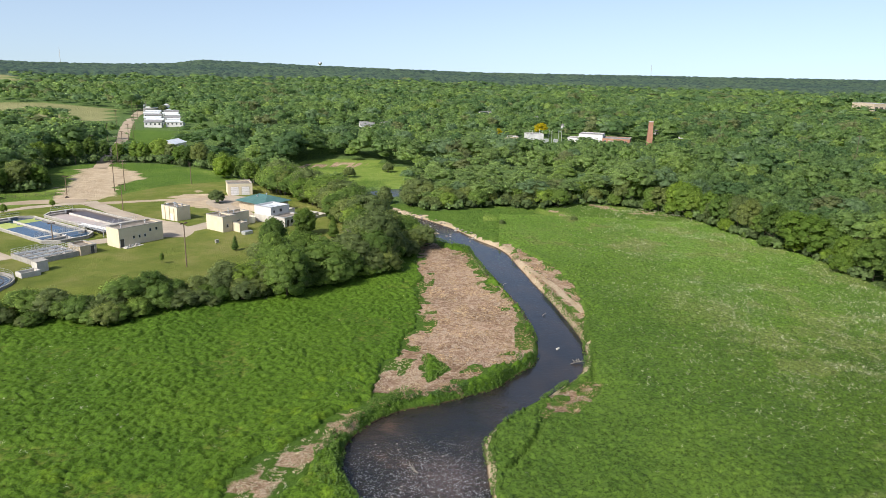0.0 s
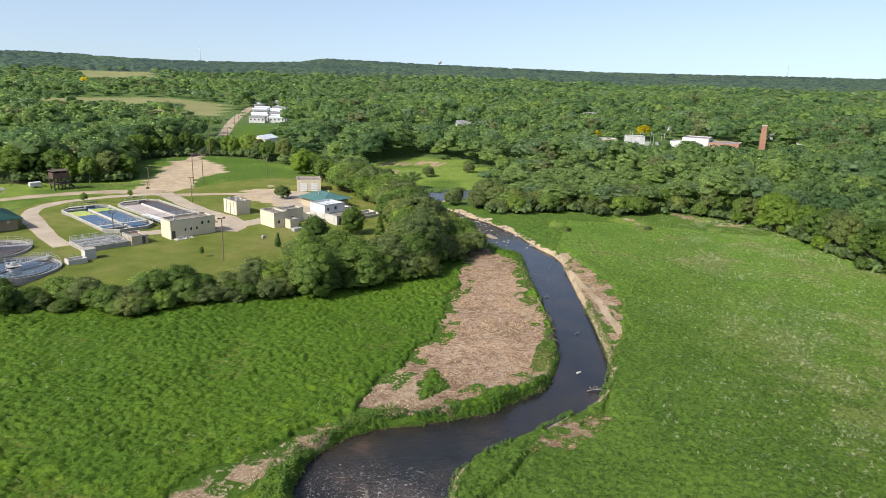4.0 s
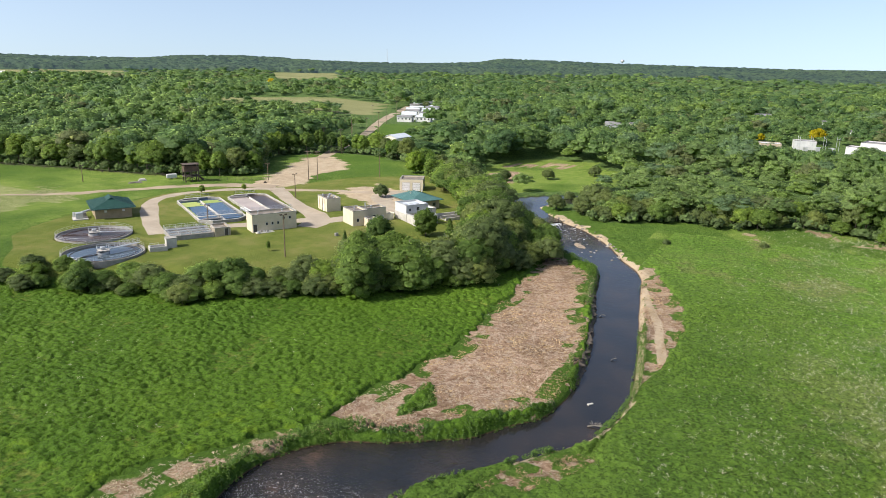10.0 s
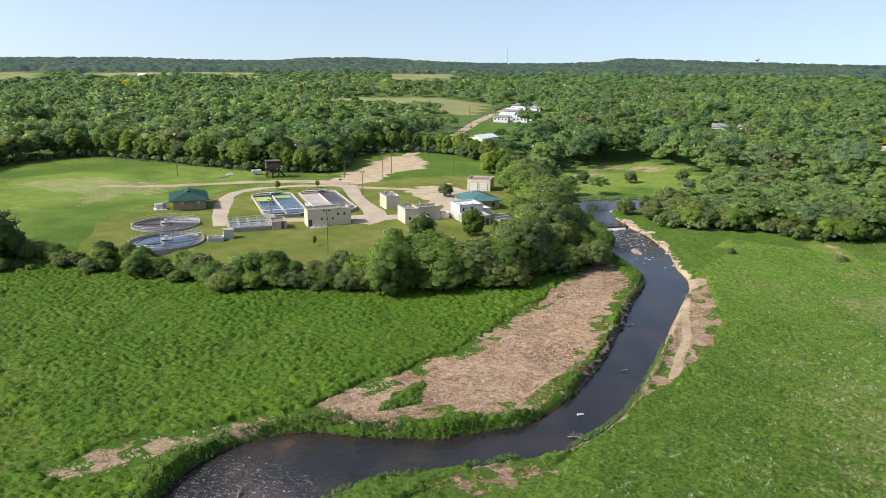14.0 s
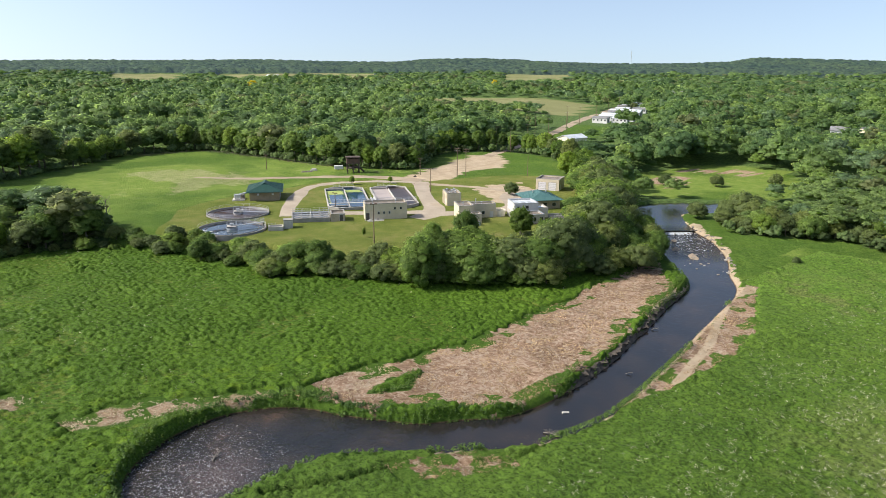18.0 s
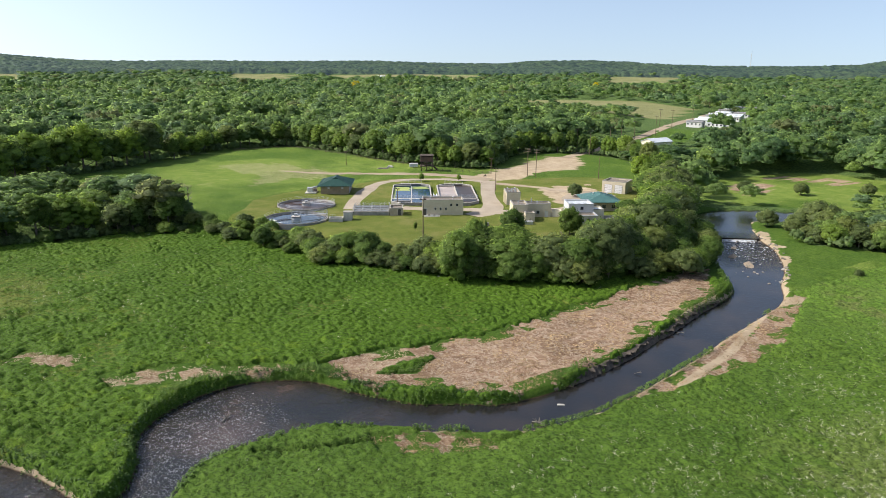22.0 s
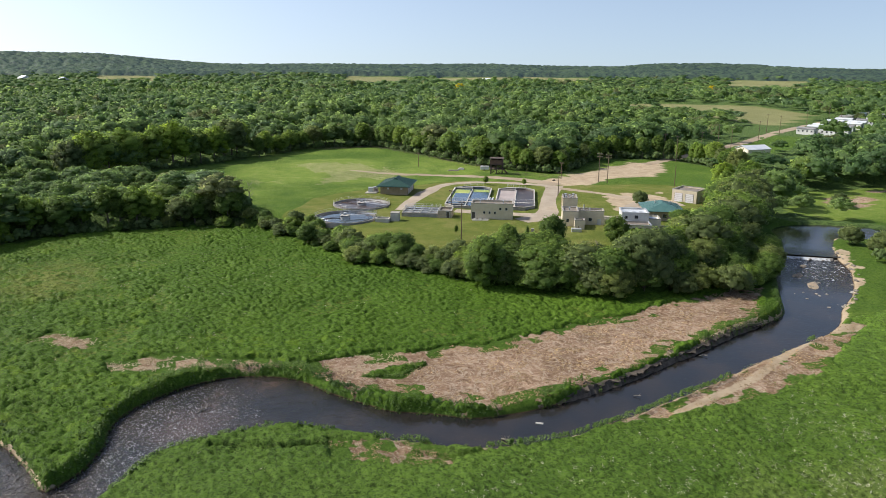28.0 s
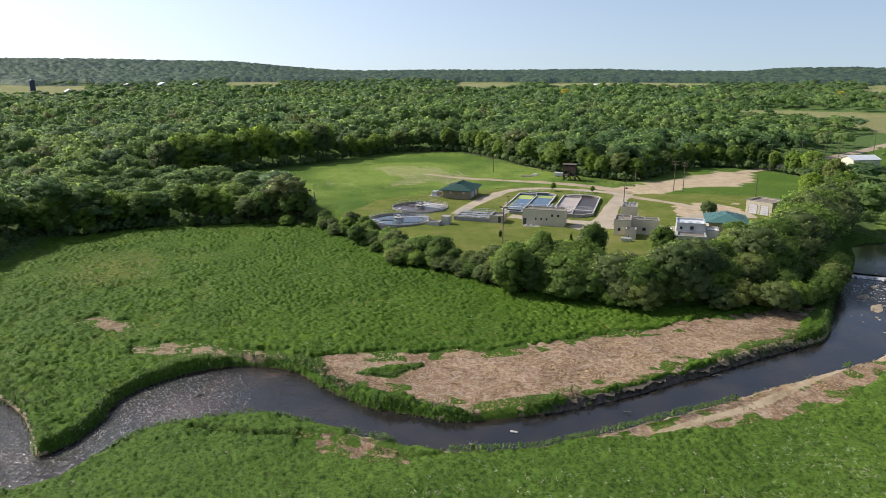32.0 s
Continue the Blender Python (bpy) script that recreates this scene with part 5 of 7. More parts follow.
def seams(root, x0, x1, y0, y1, z0, z1, inset, mat, step=1.2):
    """Standing seams on the two long slopes of a roof whose ridge runs along y."""
    cx = (x0 + x1) / 2
    runs = []
    for y in np.arange(y0 + 0.6, y1 - 0.3, step):
        f = min(1, (y - y0) / inset, (y1 - y) / inset)
        for x in (x0, x1):
            runs.append(((x, y, z0 + 0.18), (x + (cx - x) * f, y, z0 + 0.18 + (z1 - z0 - 0.16) * f), 0.03))
    return part("seam", pipe(*runs, sides=4), mat, root)


def screen_building():
    """The green-roofed building beside the clarifiers."""
    root = thing("screening_building", yard(0, 0), "tan brick building with a dark green metal roof", "building")
    t, x0, x1, y0, y1, z1 = 0.3, -35.4, -25.6, 36.0, 49.5, 3.0
    part("wall", blocks((x0, x1, y0, y0 + t, -0.3, z1), (x0, x1, y1 - t, y1, -0.3, z1), (x0, x0 + t, y0 + t, y1 - t, -0.3, z1), (x1 - t, x1, y0 + t, y1 - t, -0.3, z1)), "tanbrick", root)
    part("roof", hip_roof(x0 - 1.1, x1 + 1.1, y0 - 1.3, y1 + 1.1, z1 + 0.003, 5.2, 5.2), "roof_green", root)
    seams(root, x0 - 1.1, x1 + 1.1, y0 - 1.3, y1 + 1.1, z1, 5.2, 5.2, "roof_green")
    bm = bmesh.new()
    rows = [[bm.verts.new((x, y, z)) for x, z in ((-32.3, 4.45), (-28.7, 4.45), (-30.5, 5.55))] for y in (39.3, 45.8)]
    for f in ((0, 1), (1, 2), (2, 0)):
        bm.faces.new((rows[0][f[0]], rows[0][f[1]], rows[1][f[1]], rows[1][f[0]]))
    bm.faces.new(rows[0][::-1])
    bm.faces.new(rows[1])
    part("gablet", bm, "roof_green", root)
    part("fascia", blocks((x0 - 1.12, x1 + 1.12, y0 - 1.34, y0 - 1.3, z1 - 0.1, z1 + 0.2), (x1 + 1.1, x1 + 1.14, y0 - 1.3, y1 + 1.1, z1 - 0.1, z1 + 0.2)), "roof_teal", root)
    opening(root, "door", x1, 38.2, 0.05, 1.0, 2.1, "+x", "door_pale")
    opening(root, "door", x1, 41.2, 0.05, 2.6, 2.6, "+x", "door_pale", bars=3)
    opening(root, "door", x1, 45.4, 0.05, 2.6, 2.6, "+x", "door_pale", bars=3)
    opening(root, "window", -32.6, y0, 1.9, 0.6, 0.5, "-y", "door_pale")
    opening(root, "window", -27.8, y0, 1.9, 0.6, 0.5, "-y", "door_pale")
    skid = thing("screening_skid", yard(-39.2, 39.5), "pale metal equipment with ducts beside a brick wall", "equipment")
    part("base", blocks((-2, 2, -2.5, 2.5, -0.3, 0.25)), "concrete", skid)
    part("hopper", blocks((-1.2, 0.8, -1.4, 0.4, 0.25, 1.9), bevel=0.1), "galv", skid)
    part("duct", pipe(((-0.2, 0.4, 1.5), (3.6, 1.2, 2.3), 0.35), ((-1.4, 2.0, 0.25), (-1.4, 2.0, 1.6), 0.4)), "galv", skid)
    part("box", blocks((0.2, 1.8, 1.0, 2.2, 0.25, 1.3), bevel=0.06), "concrete_dark", skid)


def filter_deck():
    """The low concrete tanks crowded with railings and pipes."""
    root = thing("filter_tanks", yard(0, 0), "low concrete tanks crowded with galvanised railings and pipes", "tank")
    x0, x1, y0, y1, z1 = -21.3, -10.2, 0.6, 10.4, 1.1
    t = 0.3
    walls = [(x0, x1, y0, y0 + t, -0.4, z1), (x0, x1, y1 - t, y1, -0.4, z1), (x0, x0 + t, y0 + t, y1 - t, -0.4, z1), (x1 - t, x1, y0 + t, y1 - t, -0.4, z1)]
    walls += [(x, x + 0.25, y0 + t, y1 - t, -0.4, z1 - 0.02) for x in (-18.6, -15.9, -13.1)]
    for w in walls:
        part("wall", blocks(w), "concrete_dark", root)
    part("water", blocks((x0 + t, x1 - t, y0 + t, y1 - t, 0.3, 0.42)), "concrete_dark", root)
    for y in (y0 + 0.1, 3.8, 7.0, y1 - 0.2):
        rail(root, "railing", [(x0 + 0.1, y, z1), (x1 - 0.1, y, z1)], gap=1.6)
    for x in (x0 + 0.1, -18.5, -15.8, -13.0, x1 - 0.1):
        rail(root, "railing", [(x, y0 + 0.1, z1), (x, y1 - 0.2, z1)], gap=1.8)
    for y in (2.4, 5.4, 8.6):
        part("pipe", pipe(((x0 + 0.5, y, 1.0), (x1 - 0.5, y, 1.0), 0.14)), "galv", root)
        part("grating", blocks((x0 + t, x1 - t, y + 0.5, y + 1.2, z1 - 0.12, z1 - 0.04)), "galv", root)
    hut = thing("filter_house", yard(0, 0), "small cream block control house beside filter tanks", "building")
    flat_block(hut, -10.0, -5.9, 0.2, 6.0, -0.3, 2.1, "tan_wall")
    opening(hut, "door", -7.0, 0.2, 0.0, 0.9, 1.9, "-y", "door_dark")
    sand = thing("sampling_chamber", yard(0, 0), "grey concrete sampling chambers on the lawn", "tank")
    part("tall_chamber", blocks((-23.4, -20.9, -6.3, -3.8, -0.4, 2.2), bevel=0.04), "concrete", sand)
    part("low_chamber", blocks((-27.6, -23.5, -8.0, -7.7, -0.4, 0.9), (-27.6, -23.5, -5.6, -5.3, -0.4, 0.9), (-27.6, -27.3, -7.7, -5.6, -0.4, 0.9), (-23.8, -23.5, -7.7, -5.6, -0.4, 0.9)), "concrete", sand)
    part("floor", blocks((-27.3, -23.8, -7.7, -5.6, -0.4, 0.3)), "concrete_dark", sand)
    part("lid", blocks((-23.5, -20.8, -6.4, -3.7, 2.2, 2.35)), "concrete_dark", sand)
    rail(sand, "railing", [(-27.5, -7.9, 0.9), (-25.5, -7.9, 0.9)], gap=1.0)


def blower_house():
    root = thing("blower_house", yard(0, 0), "square cream building with pilasters and roof vents", "building")
    flat_block(root, 27.9, 32.5, 15.6, 23.2, -0.1, 4.2, "cream")
    for y in (17.2, 19.4, 21.6):
        part("pilaster", blocks((27.7, 27.9, y - 0.25, y + 0.25, -0.1, 3.9)), "cream", root)
    opening(root, "door", 27.9, 18.3, 0.0, 1.0, 2.1, "-x", "door_pale")
    for x, y in ((29, 17), (31, 17.4), (30.2, 19.5), (29, 21.5), (31.4, 21.6)):
        vent(root, x, y, 3.8, 0.4, 0.8)


def control_building():
    root = thing("control_building", yard(0, 0), "stepped cream block building with flat roofs", "building")
    flat_block(root, 26.9, 31.4, -6.6, 0.6, -0.3, 4.5, "cream")
    flat_block(root, 31.5, 38.9, -3.4, 0.6, -0.3, 4.2, "cream", "side_wall")
    flat_block(root, 30.2, 33.0, -9.6, -6.7, -0.8, 2.6, "cream", "annex_wall")
    part("stack", pipe(((33.2, -1.2, 3.8), (33.2, -1.2, 5.6), 0.16)), "galv", root)
    vent(root, 29.0, -2.8, 4.1)
    vent(root, 35.0, -1.4, 3.8)
    opening(root, "door", 37.6, -3.4, -0.2, 0.95, 2.1, "-y", "white")
    opening(root, "window", 35.0, -3.4, 1.2, 0.9, 0.9, "-y", "glass")
    opening(root, "window", 28.4, -6.6, 1.4, 0.7, 0.9, "-y", "glass")
    pad = thing("generator", yard(30.8, -12.0, -0.6), "grey generator housing on a concrete slab", "generator")
    part("slab", blocks((-2.2, 2.2, -1.6, 1.8, -0.4, 0.2)), "concrete", pad)
    part("housing", blocks((-1.6, 1.2, -1.0, 0.6, 0.2, 1.5), bevel=0.08), "galv", pad)
    part("exhaust", pipe(((0.4, 0, 1.5), (0.4, 0, 2.2), 0.09)), "steel_dark", pad)
    low = thing("settling_tank", yard(40.6, -1.2), "round cream tank between two buildings", "tank")
    part("wall", solid([ring(1.9, -0.4, 28), ring(1.9, 1.9, 28), ring(1.7, 1.9, 28), ring(1.7, -0.4, 28)], False), "cream_pale", low)
    part("water", solid([ring(1.68, 1.2, 28), ring(1.68, 1.25, 28)]), "water_sludge", low)


def digester_building():
    root = thing("digester_building", yard(0, 0), "white two-storey building with flat roof and lower wing", "building")
    flat_block(root, 43.4, 50.8, -7.8, -0.6, 2.35, 4.9, "white", roof="roof_pale", coping="galv")
    part("base_wall", blocks((43.3, 50.9, -7.85, -0.5, -0.3, 2.34)), "concrete", root)
    flat_block(root, 43.4, 50.8, -13.6, -7.9, -0.6, 2.6, "concrete", "wing_wall", roof="roof_tar", coping="galv")
    flat_block(root, 50.9, 54.4, -6.4, -1.0, -0.3, 3.0, "cream_pale", "side_wall", roof="roof_pale")
    opening(root, "window", 47.3, -7.8, 3.3, 0.9, 0.9, "-y", "glass")
    opening(root, "window", 44.6, -7.8, 3.2, 0.6, 0.8, "-y", "glass")
    opening(root, "door", 44.6, -13.6, -0.2, 1.0, 2.1, "-y", "door_dark")
    opening(root, "door", 49.8, -13.6, -0.2, 1.0, 2.1, "-y", "door_dark")
    for x in (46.2, 47.9):
        opening(root, "window", x, -13.6, 0.8, 0.8, 1.1, "-y", "glass")
    for x in (45, 47, 49):
        part("skylight", blocks((x - 0.5, x + 0.5, -5.0, -3.6, 4.4, 4.65), bevel=0.05), "galv", root)
    beds = thing("drying_beds", yard(0, 0), "low concrete drying beds with pale walls", "tank")
    for y in (-12.0, -8.6, -5.2):
        part("bed_wall", blocks((54.6, 62.5, y, y + 0.35, -0.8, 0.9)), "concrete", beds)
    part("bed_wall", blocks((62.5, 62.85, -12.0, -4.8, -0.8, 0.9)), "concrete", beds)
    part("bed_floor", blocks((54.6, 62.5, -11.6, -5.2, -0.8, 0.1)), "concrete_dark", beds)
    fence = thing("railing_fence", yard(0, 0), "dark steel railing beside a white wing", "fence")
    runs = [((x, -15.4, -1.2), (x, -15.4, 0.5), 0.05) for x in np.arange(44.0, 53.1, 0.9)]
    part("posts", pipe(*runs, sides=5), "steel_dark", fence)
    part("top_bar", pipe(((44.0, -15.4, 0.5), (53.0, -15.4, 0.5), 0.05)), "steel_dark", fence)


def teal_building():
    root = thing("office_building", yard(0, 0), "office building under a teal hipped metal roof", "building")
    x0, x1, y0, y1, t, z1 = 52.6, 62.6, 5.4, 17.4, 0.3, 2.9
    part("wall", blocks((x0, x1, y0, y0 + t, -0.3, z1), (x0, x1, y1 - t, y1, -0.3, z1), (x0, x0 + t, y0 + t, y1 - t, -0.3, z1), (x1 - t, x1, y0 + t, y1 - t, -0.3, z1)), "tan_wall", root)
    part("roof", hip_roof(x0 - 1.0, x1 + 1.0, y0 - 1.0, y1 + 1.0, z1 + 0.003, 5.0, 5.0), "roof_teal", root)
    seams(root, x0 - 1.0, x1 + 1.0, y0 - 1.0, y1 + 1.0, z1, 5.0, 5.0, "roof_teal")
    vent(root, 55.6, 12.0, 4.0)
    vent(root, 60.4, 13.0, 3.9)
    for x in (54.6, 57.6, 60.6):
        opening(root, "window", x, y0, 1.0, 1.2, 1.1, "-y", "glass")
    opening(root, "door", x1, 9.0, 0.0, 1.0, 2.1, "+x", "door_dark")


def garage():
    root = thing("garage", yard(66.1, 39.8, 0, -34.1), "cream two-bay garage with white roller doors", "garage")
    flat_block(root, 0, 8.6, 0, 8.6, -0.2, 4.15, "cream", coping="concrete_dark")
    for x in (2.35, 6.15):
        opening(root, "door", x, 0, 0.02, 2.7, 3.0, "-y", "door_pale", "concrete_dark", bars=4)
    opening(root, "door", 8.6, 2.0, 0.02, 0.95, 2.1, "+x", "door_pale")


pump_building()
basin("aeration_basin", -10.2, 3.6, 15.2, 53.4, "water_blue", "water_blue", "blue water basin with yellow algae and concrete walls", True)


def pipe_bridge():
    root = thing("pipe_bridge", yard(0, 0), "white pipe bridge between the basins and the pump building", "pipework")
    for x in (4.3, 5.3):
        part("pipe", pipe(((x, 5.8, 3.2), (x, 14.0, 2.0), 0.22), ((x, 14.0, 2.0), (x, 27.0, 1.6), 0.22)), "white", root)
    for y, z in ((8, 2.9), (14, 2.0), (20, 1.8), (26, 1.6)):
        part("trestle", blocks((3.9, 4.05, y, y + 0.15, -0.3, z), (5.55, 5.7, y, y + 0.15, -0.3, z), (3.9, 5.7, y, y + 0.15, z - 0.32, z - 0.22)), "galv", root)
    part("walkway", blocks((4.05, 5.55, 14, 27, 1.3, 1.38)), "galv", root)
    rail(root, "railing", [(4.05, 14, 1.38), (4.05, 27, 1.38)])


pipe_bridge()
basin("aeration_basin", 6.0, 19.2, 15.8, 52.8, "water_foam", "water_sludge", "brown foaming basin with concrete walls and walkways")
clarifier(-37.6, 16.4, "water_sludge", radians(-20), "round concrete clarifier with brown water and a bridge")
clarifier(-37.6, -4.4, "water_tank", radians(25), "round concrete clarifier with clear water and a bridge")
screen_building()
filter_deck()
blower_house()
control_building()
digester_building()
teal_building()
garage()


# ---------- roads ----------
def ribbon(name, pts, width, mat, label, lift=0.06, kind="structure"):
    """A road laid over the ground along a curve."""
    c = spline(pts, 14)
    way = np.gradient(c[:, :2], axis=0)
    way /= np.linalg.norm(way, axis=1)[:, None]
    left = np.stack([-way[:, 1], way[:, 0]], 1)
    w = c[:, 2] if c.shape[1] > 2 else np.full(len(c), width)
    n = 7
    rag = 0.9 if mat == "gravel" else 0.25
    fray = [1 + rag * wave(c[:, 0] * sg, c[:, 1], 3.0, sg) / w for sg in (-1, 1)]
    rows = np.array([[*(c[k, :2] + left[k] * s * fray[int(s > 0)][k] * w[k] / 2)] for k in range(len(c)) for s in np.linspace(-1, 1, n)])
    z = land(rows[:, 0], rows[:, 1]) + lift - 0.05 * np.tile(np.abs(np.linspace(-1, 1, n)) ** 4, len(c))
    return tagged(new(name, mesh_from(name, np.column_stack([rows, z]), grid_faces(n, len(c)), M[mat], True)), label, "road", kind=kind)


def yardpts(*pts):
    return [(*(YARD @ Vector((a, b, 0))).xy, *rest) for a, b, *rest in pts]


ribbon("road", yardpts((-23, 10, 4.5), (-22.5, 22, 4.5), (-21, 34, 5), (-19.5, 44, 5.5), (-17, 56, 4.5), (-11, 64, 4.2), (-2, 68, 4.2), (8, 67.5, 4.2), (18, 66, 4.6), (27, 62, 6)), 4, "paving", "pale concrete drive looping round the basins")
ribbon("road", yardpts((27, 64, 7), (25.5, 50, 5.5), (24, 36, 5), (23.5, 24, 5.5), (23, 12, 7), (20, 4, 8), (15, -1, 6)), 4, "paving", "pale concrete drive past the cream buildings", 0.085)
ribbon("road", yardpts((-6, 11.5, 5), (-3, 11, 5), (3, 10.2, 5), (10, 9.6, 5), (20, 7, 6)), 5, "paving", "pale concrete apron between basins and pump building", 0.07)
ribbon("road", yardpts((22, 4, 6), (30, 4.5, 7), (38, 6, 7), (46, 8, 6), (50, 14, 6), (52, 26, 7), (58, 33, 10), (68, 36, 9)), 6, "paving", "pale drive to the garage and office", 0.10)
ribbon("road", yardpts((24, 60, 6), (34, 56, 4), (46, 48, 4), (56, 40, 7), (62, 36, 9)), 4, "gravel", "tan gravel track to the garage", 0.075)
ribbon("road", yardpts((-60, 92, 3), (-40, 84, 4), (-20, 84, 5), (0, 82, 7), (16, 76, 7), (28, 66, 8)), 5, "gravel", "tan gravel track along the wood", 0.065)
ribbon("road", [(-190, 174, 6), (-200, 196, 7), (-216, 232, 6), (-240, 285, 6.5), (-265, 335, 7), (-300, 410, 7), (-345, 520, 7)], 7, "gravel", "wide gravel track leading away to the road", 0.11)

# ---------- meadow plants ----------
def tufts(rng, p, z, height, width, leaves, steep=0.5, slim=0.7):
    """Low cushions of leaves at the places p: tilted leaf sprays round a middle."""
    n = len(p)
    rows, nm = [], []
    for k in range(leaves):
        t = rng.uniform(0, 2 * math.pi, n)
        d = np.stack([np.cos(t), np.sin(t), np.zeros(n)], 1)
        r = rng.uniform(0.1, 1.0, n)
        nrm = d * (steep * (0.4 + r))[:, None] + (0, 0, 1.0) + rng.normal(0, 0.22, (n, 3))
        nrm /= np.linalg.norm(nrm, axis=1)[:, None]
        a = np.cross(nrm, rng.normal(size=(n, 3)))
        a /= np.linalg.norm(a, axis=1)[:, None]
        b = np.cross(nrm, a)
        c = np.column_stack([p, z]) + d * (r * width)[:, None] + (0, 0, 1) * (height * (1.05 - 0.75 * r * r) * rng.uniform(0.7, 1.1, n))[:, None]
        s = (width * rng.uniform(0.45, 0.8, n))[:, None]
        rows.append(np.stack([c - a * s, c - b * s * slim, c + a * s, c + b * s * slim], 1))
        up = 0.6 * d * r[:, None] + 0.5 * nrm + (0, 0, 0.5)
        nm.append(np.repeat(up[:, None], 4, 1))
    return np.concatenate(rows).reshape(-1, 3), np.concatenate(nm).reshape(-1, 3)


def spread_over(rng, box, per_m2):
    x0, x1, y0, y1 = box
    n = int((x1 - x0) * (y1 - y0) * per_m2)
    return np.column_stack([rng.uniform(x0, x1, n), rng.uniform(y0, y1, n)])


def tuft_object(name, label, rng, p, height, width, leaves, mat, category, tone, slim=0.7):
    z = land(p[:, 0], p[:, 1])
    v, nm = tufts(rng, p, z, height, width, leaves, slim=slim)
    hue = np.tile(np.repeat(tone, 4, 0), (leaves, 1))
    me = mesh_from(name, v, quads(v), M[mat], normals=nm / np.linalg.norm(nm, axis=1)[:, None], tone=hue)
    return tagged(new(name, me), label, category, kind="stuff")


M["blade"] = leafy("meadow blades", (0.078, 0.133, 0.021), (0.112, 0.182, 0.030), (0.152, 0.226, 0.043), 0.25, per_object=False, grain=3.0, deep=0.7, relief=0.05)
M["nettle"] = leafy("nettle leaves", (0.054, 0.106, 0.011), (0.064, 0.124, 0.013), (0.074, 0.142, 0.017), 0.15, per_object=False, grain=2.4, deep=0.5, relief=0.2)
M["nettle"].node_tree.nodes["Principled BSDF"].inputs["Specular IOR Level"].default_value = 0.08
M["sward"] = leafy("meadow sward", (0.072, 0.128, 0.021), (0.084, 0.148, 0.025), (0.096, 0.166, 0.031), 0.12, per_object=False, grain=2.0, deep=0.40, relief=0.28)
M["sward"].node_tree.nodes["Principled BSDF"].inputs["Specular IOR Level"].default_value = 0.08
M["straw"] = leafy("dry straw", (0.34, 0.28, 0.18), (0.46, 0.40, 0.28), (0.60, 0.54, 0.42), 0.15, per_object=False, deep=0.8, relief=0.03)


def build_nettles():
    """The rank growth between the bush belt and the river, a lumpy sheet of leaves over the ground."""
    gx, gy = np.arange(-164, 2, 0.31), np.arange(-92, 78, 0.31)
    X, Y = np.meshgrid(gx, gy)
    rng = np.random.default_rng(15)
    x, y = X.ravel() + rng.uniform(-0.1, 0.1, X.size), Y.ravel() + rng.uniform(-0.1, 0.1, X.size)
    d, side, _ = river_side(x, y)
    dead = np.max([polygon_depth(x, y, q) for q in DEAD[:5]], 0)
    sway = wave(x, y, 2.4, 3) + 0.6 * wave(x, y, 1.0, 1)
    inside = np.minimum.reduce([d - 0.4, -dead - 0.3 + 0.9 * sway, polygon_depth(x, y, OPEN), 2.5 - polygon_depth(x, y, PLATEAU), np.where(side > 0, 9.0, -9.0)])
    inside = np.maximum(inside, polygon_depth(x, y, ISLET) + 0.3 * sway)
    thin = wave(x, y, 5, 19) + 0.5 * wave(x, y, 1.3, 8) - 0.5 * smooth(-60, -140, x) - 0.25 * smooth(-20, -55, y)
    full = smooth(-0.4, 0.8, inside)
    rank = smooth(24, 5, d) * smooth(14, -6, y) + 0.45 * smooth(-30, -50, y)
    rank = np.clip(rank, 0, 1)
    fine, tag = lumps(x + 0.25 * sway, y, 1.0, 4)
    coarse, tag2 = lumps(x + 0.6 * sway, y + 0.4 * sway, 1.6, 9)
    h = (1 - rank) * (0.64 * fine + 0.16 * coarse) + rank * (0.55 * coarse + 0.42 * fine)
    h = h * (0.35 + 0.65 * smooth(-1.3, -0.5, thin))
    h = h * (0.9 + 0.25 * wave(x, y, 6, 4)) + 0.08 + rng.normal(0, 0.03, len(x))
    z = land(x, y) + np.where(full > 0.02, h * full, 0) - 0.5 * (1 - full)
    # Lit tops and shaded hollows go into the tone through lump height h.
    k = np.clip(0.5 + 0.3 * (tag - 0.5) + 0.35 * (tag2 - 0.5) * rank + 0.25 * wave(x, y, 9, 7) + 0.22 * (h - 0.4), 0, 1)[:, None]
    tone = np.array([0.82, 0.87, 0.82]) * (1 - k) + np.array([1.2, 1.15, 1.05]) * k
    tone = np.where(((tag2 > 0.94) & (rank > 0.3))[:, None], tone * (1.3, 1.2, 1.0), tone)
    straw = (0.75 * smooth(15, 5, np.hypot((x + 101) / 1.5, y + 66) + 4 * sway) * smooth(-0.5, 0.6, sway + fine - 0.3) + 0.6 * smooth(-0.75, -1.15, thin) * smooth(0.7, 0.2, fine))[:, None]
    tone = tone * (1 - straw) + np.array([2.4, 1.4, 2.8]) * straw
    faces = grid_faces(len(gx), len(gy))
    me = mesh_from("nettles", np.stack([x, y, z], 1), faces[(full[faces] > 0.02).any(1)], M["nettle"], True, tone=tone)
    tagged(new("nettles", me), "rank green nettles in leafy cushions over the meadow", "weeds", kind="stuff")
    # loose sprigs over the sheet
    q = np.flatnonzero((full > 0.7) & (rng.random(len(x)) < 0.10))
    p = np.column_stack([x[q], y[q]])
    v, nm = tufts(rng, p, z[q] - 0.05, 0.16 + 0.10 * rank[q], 0.22 + 0.1 * rank[q], 3, slim=0.5)
    me = mesh_from("nettle_tops", v, quads(v), M["nettle"], normals=nm / np.linalg.norm(nm, axis=1)[:, None], tone=np.tile(np.repeat(tone[q] * 1.08, 4, 0), (3, 1)))
    tagged(new("nettle_tops", me), "loose leafy tops standing out of the nettles", "weeds", kind="stuff")


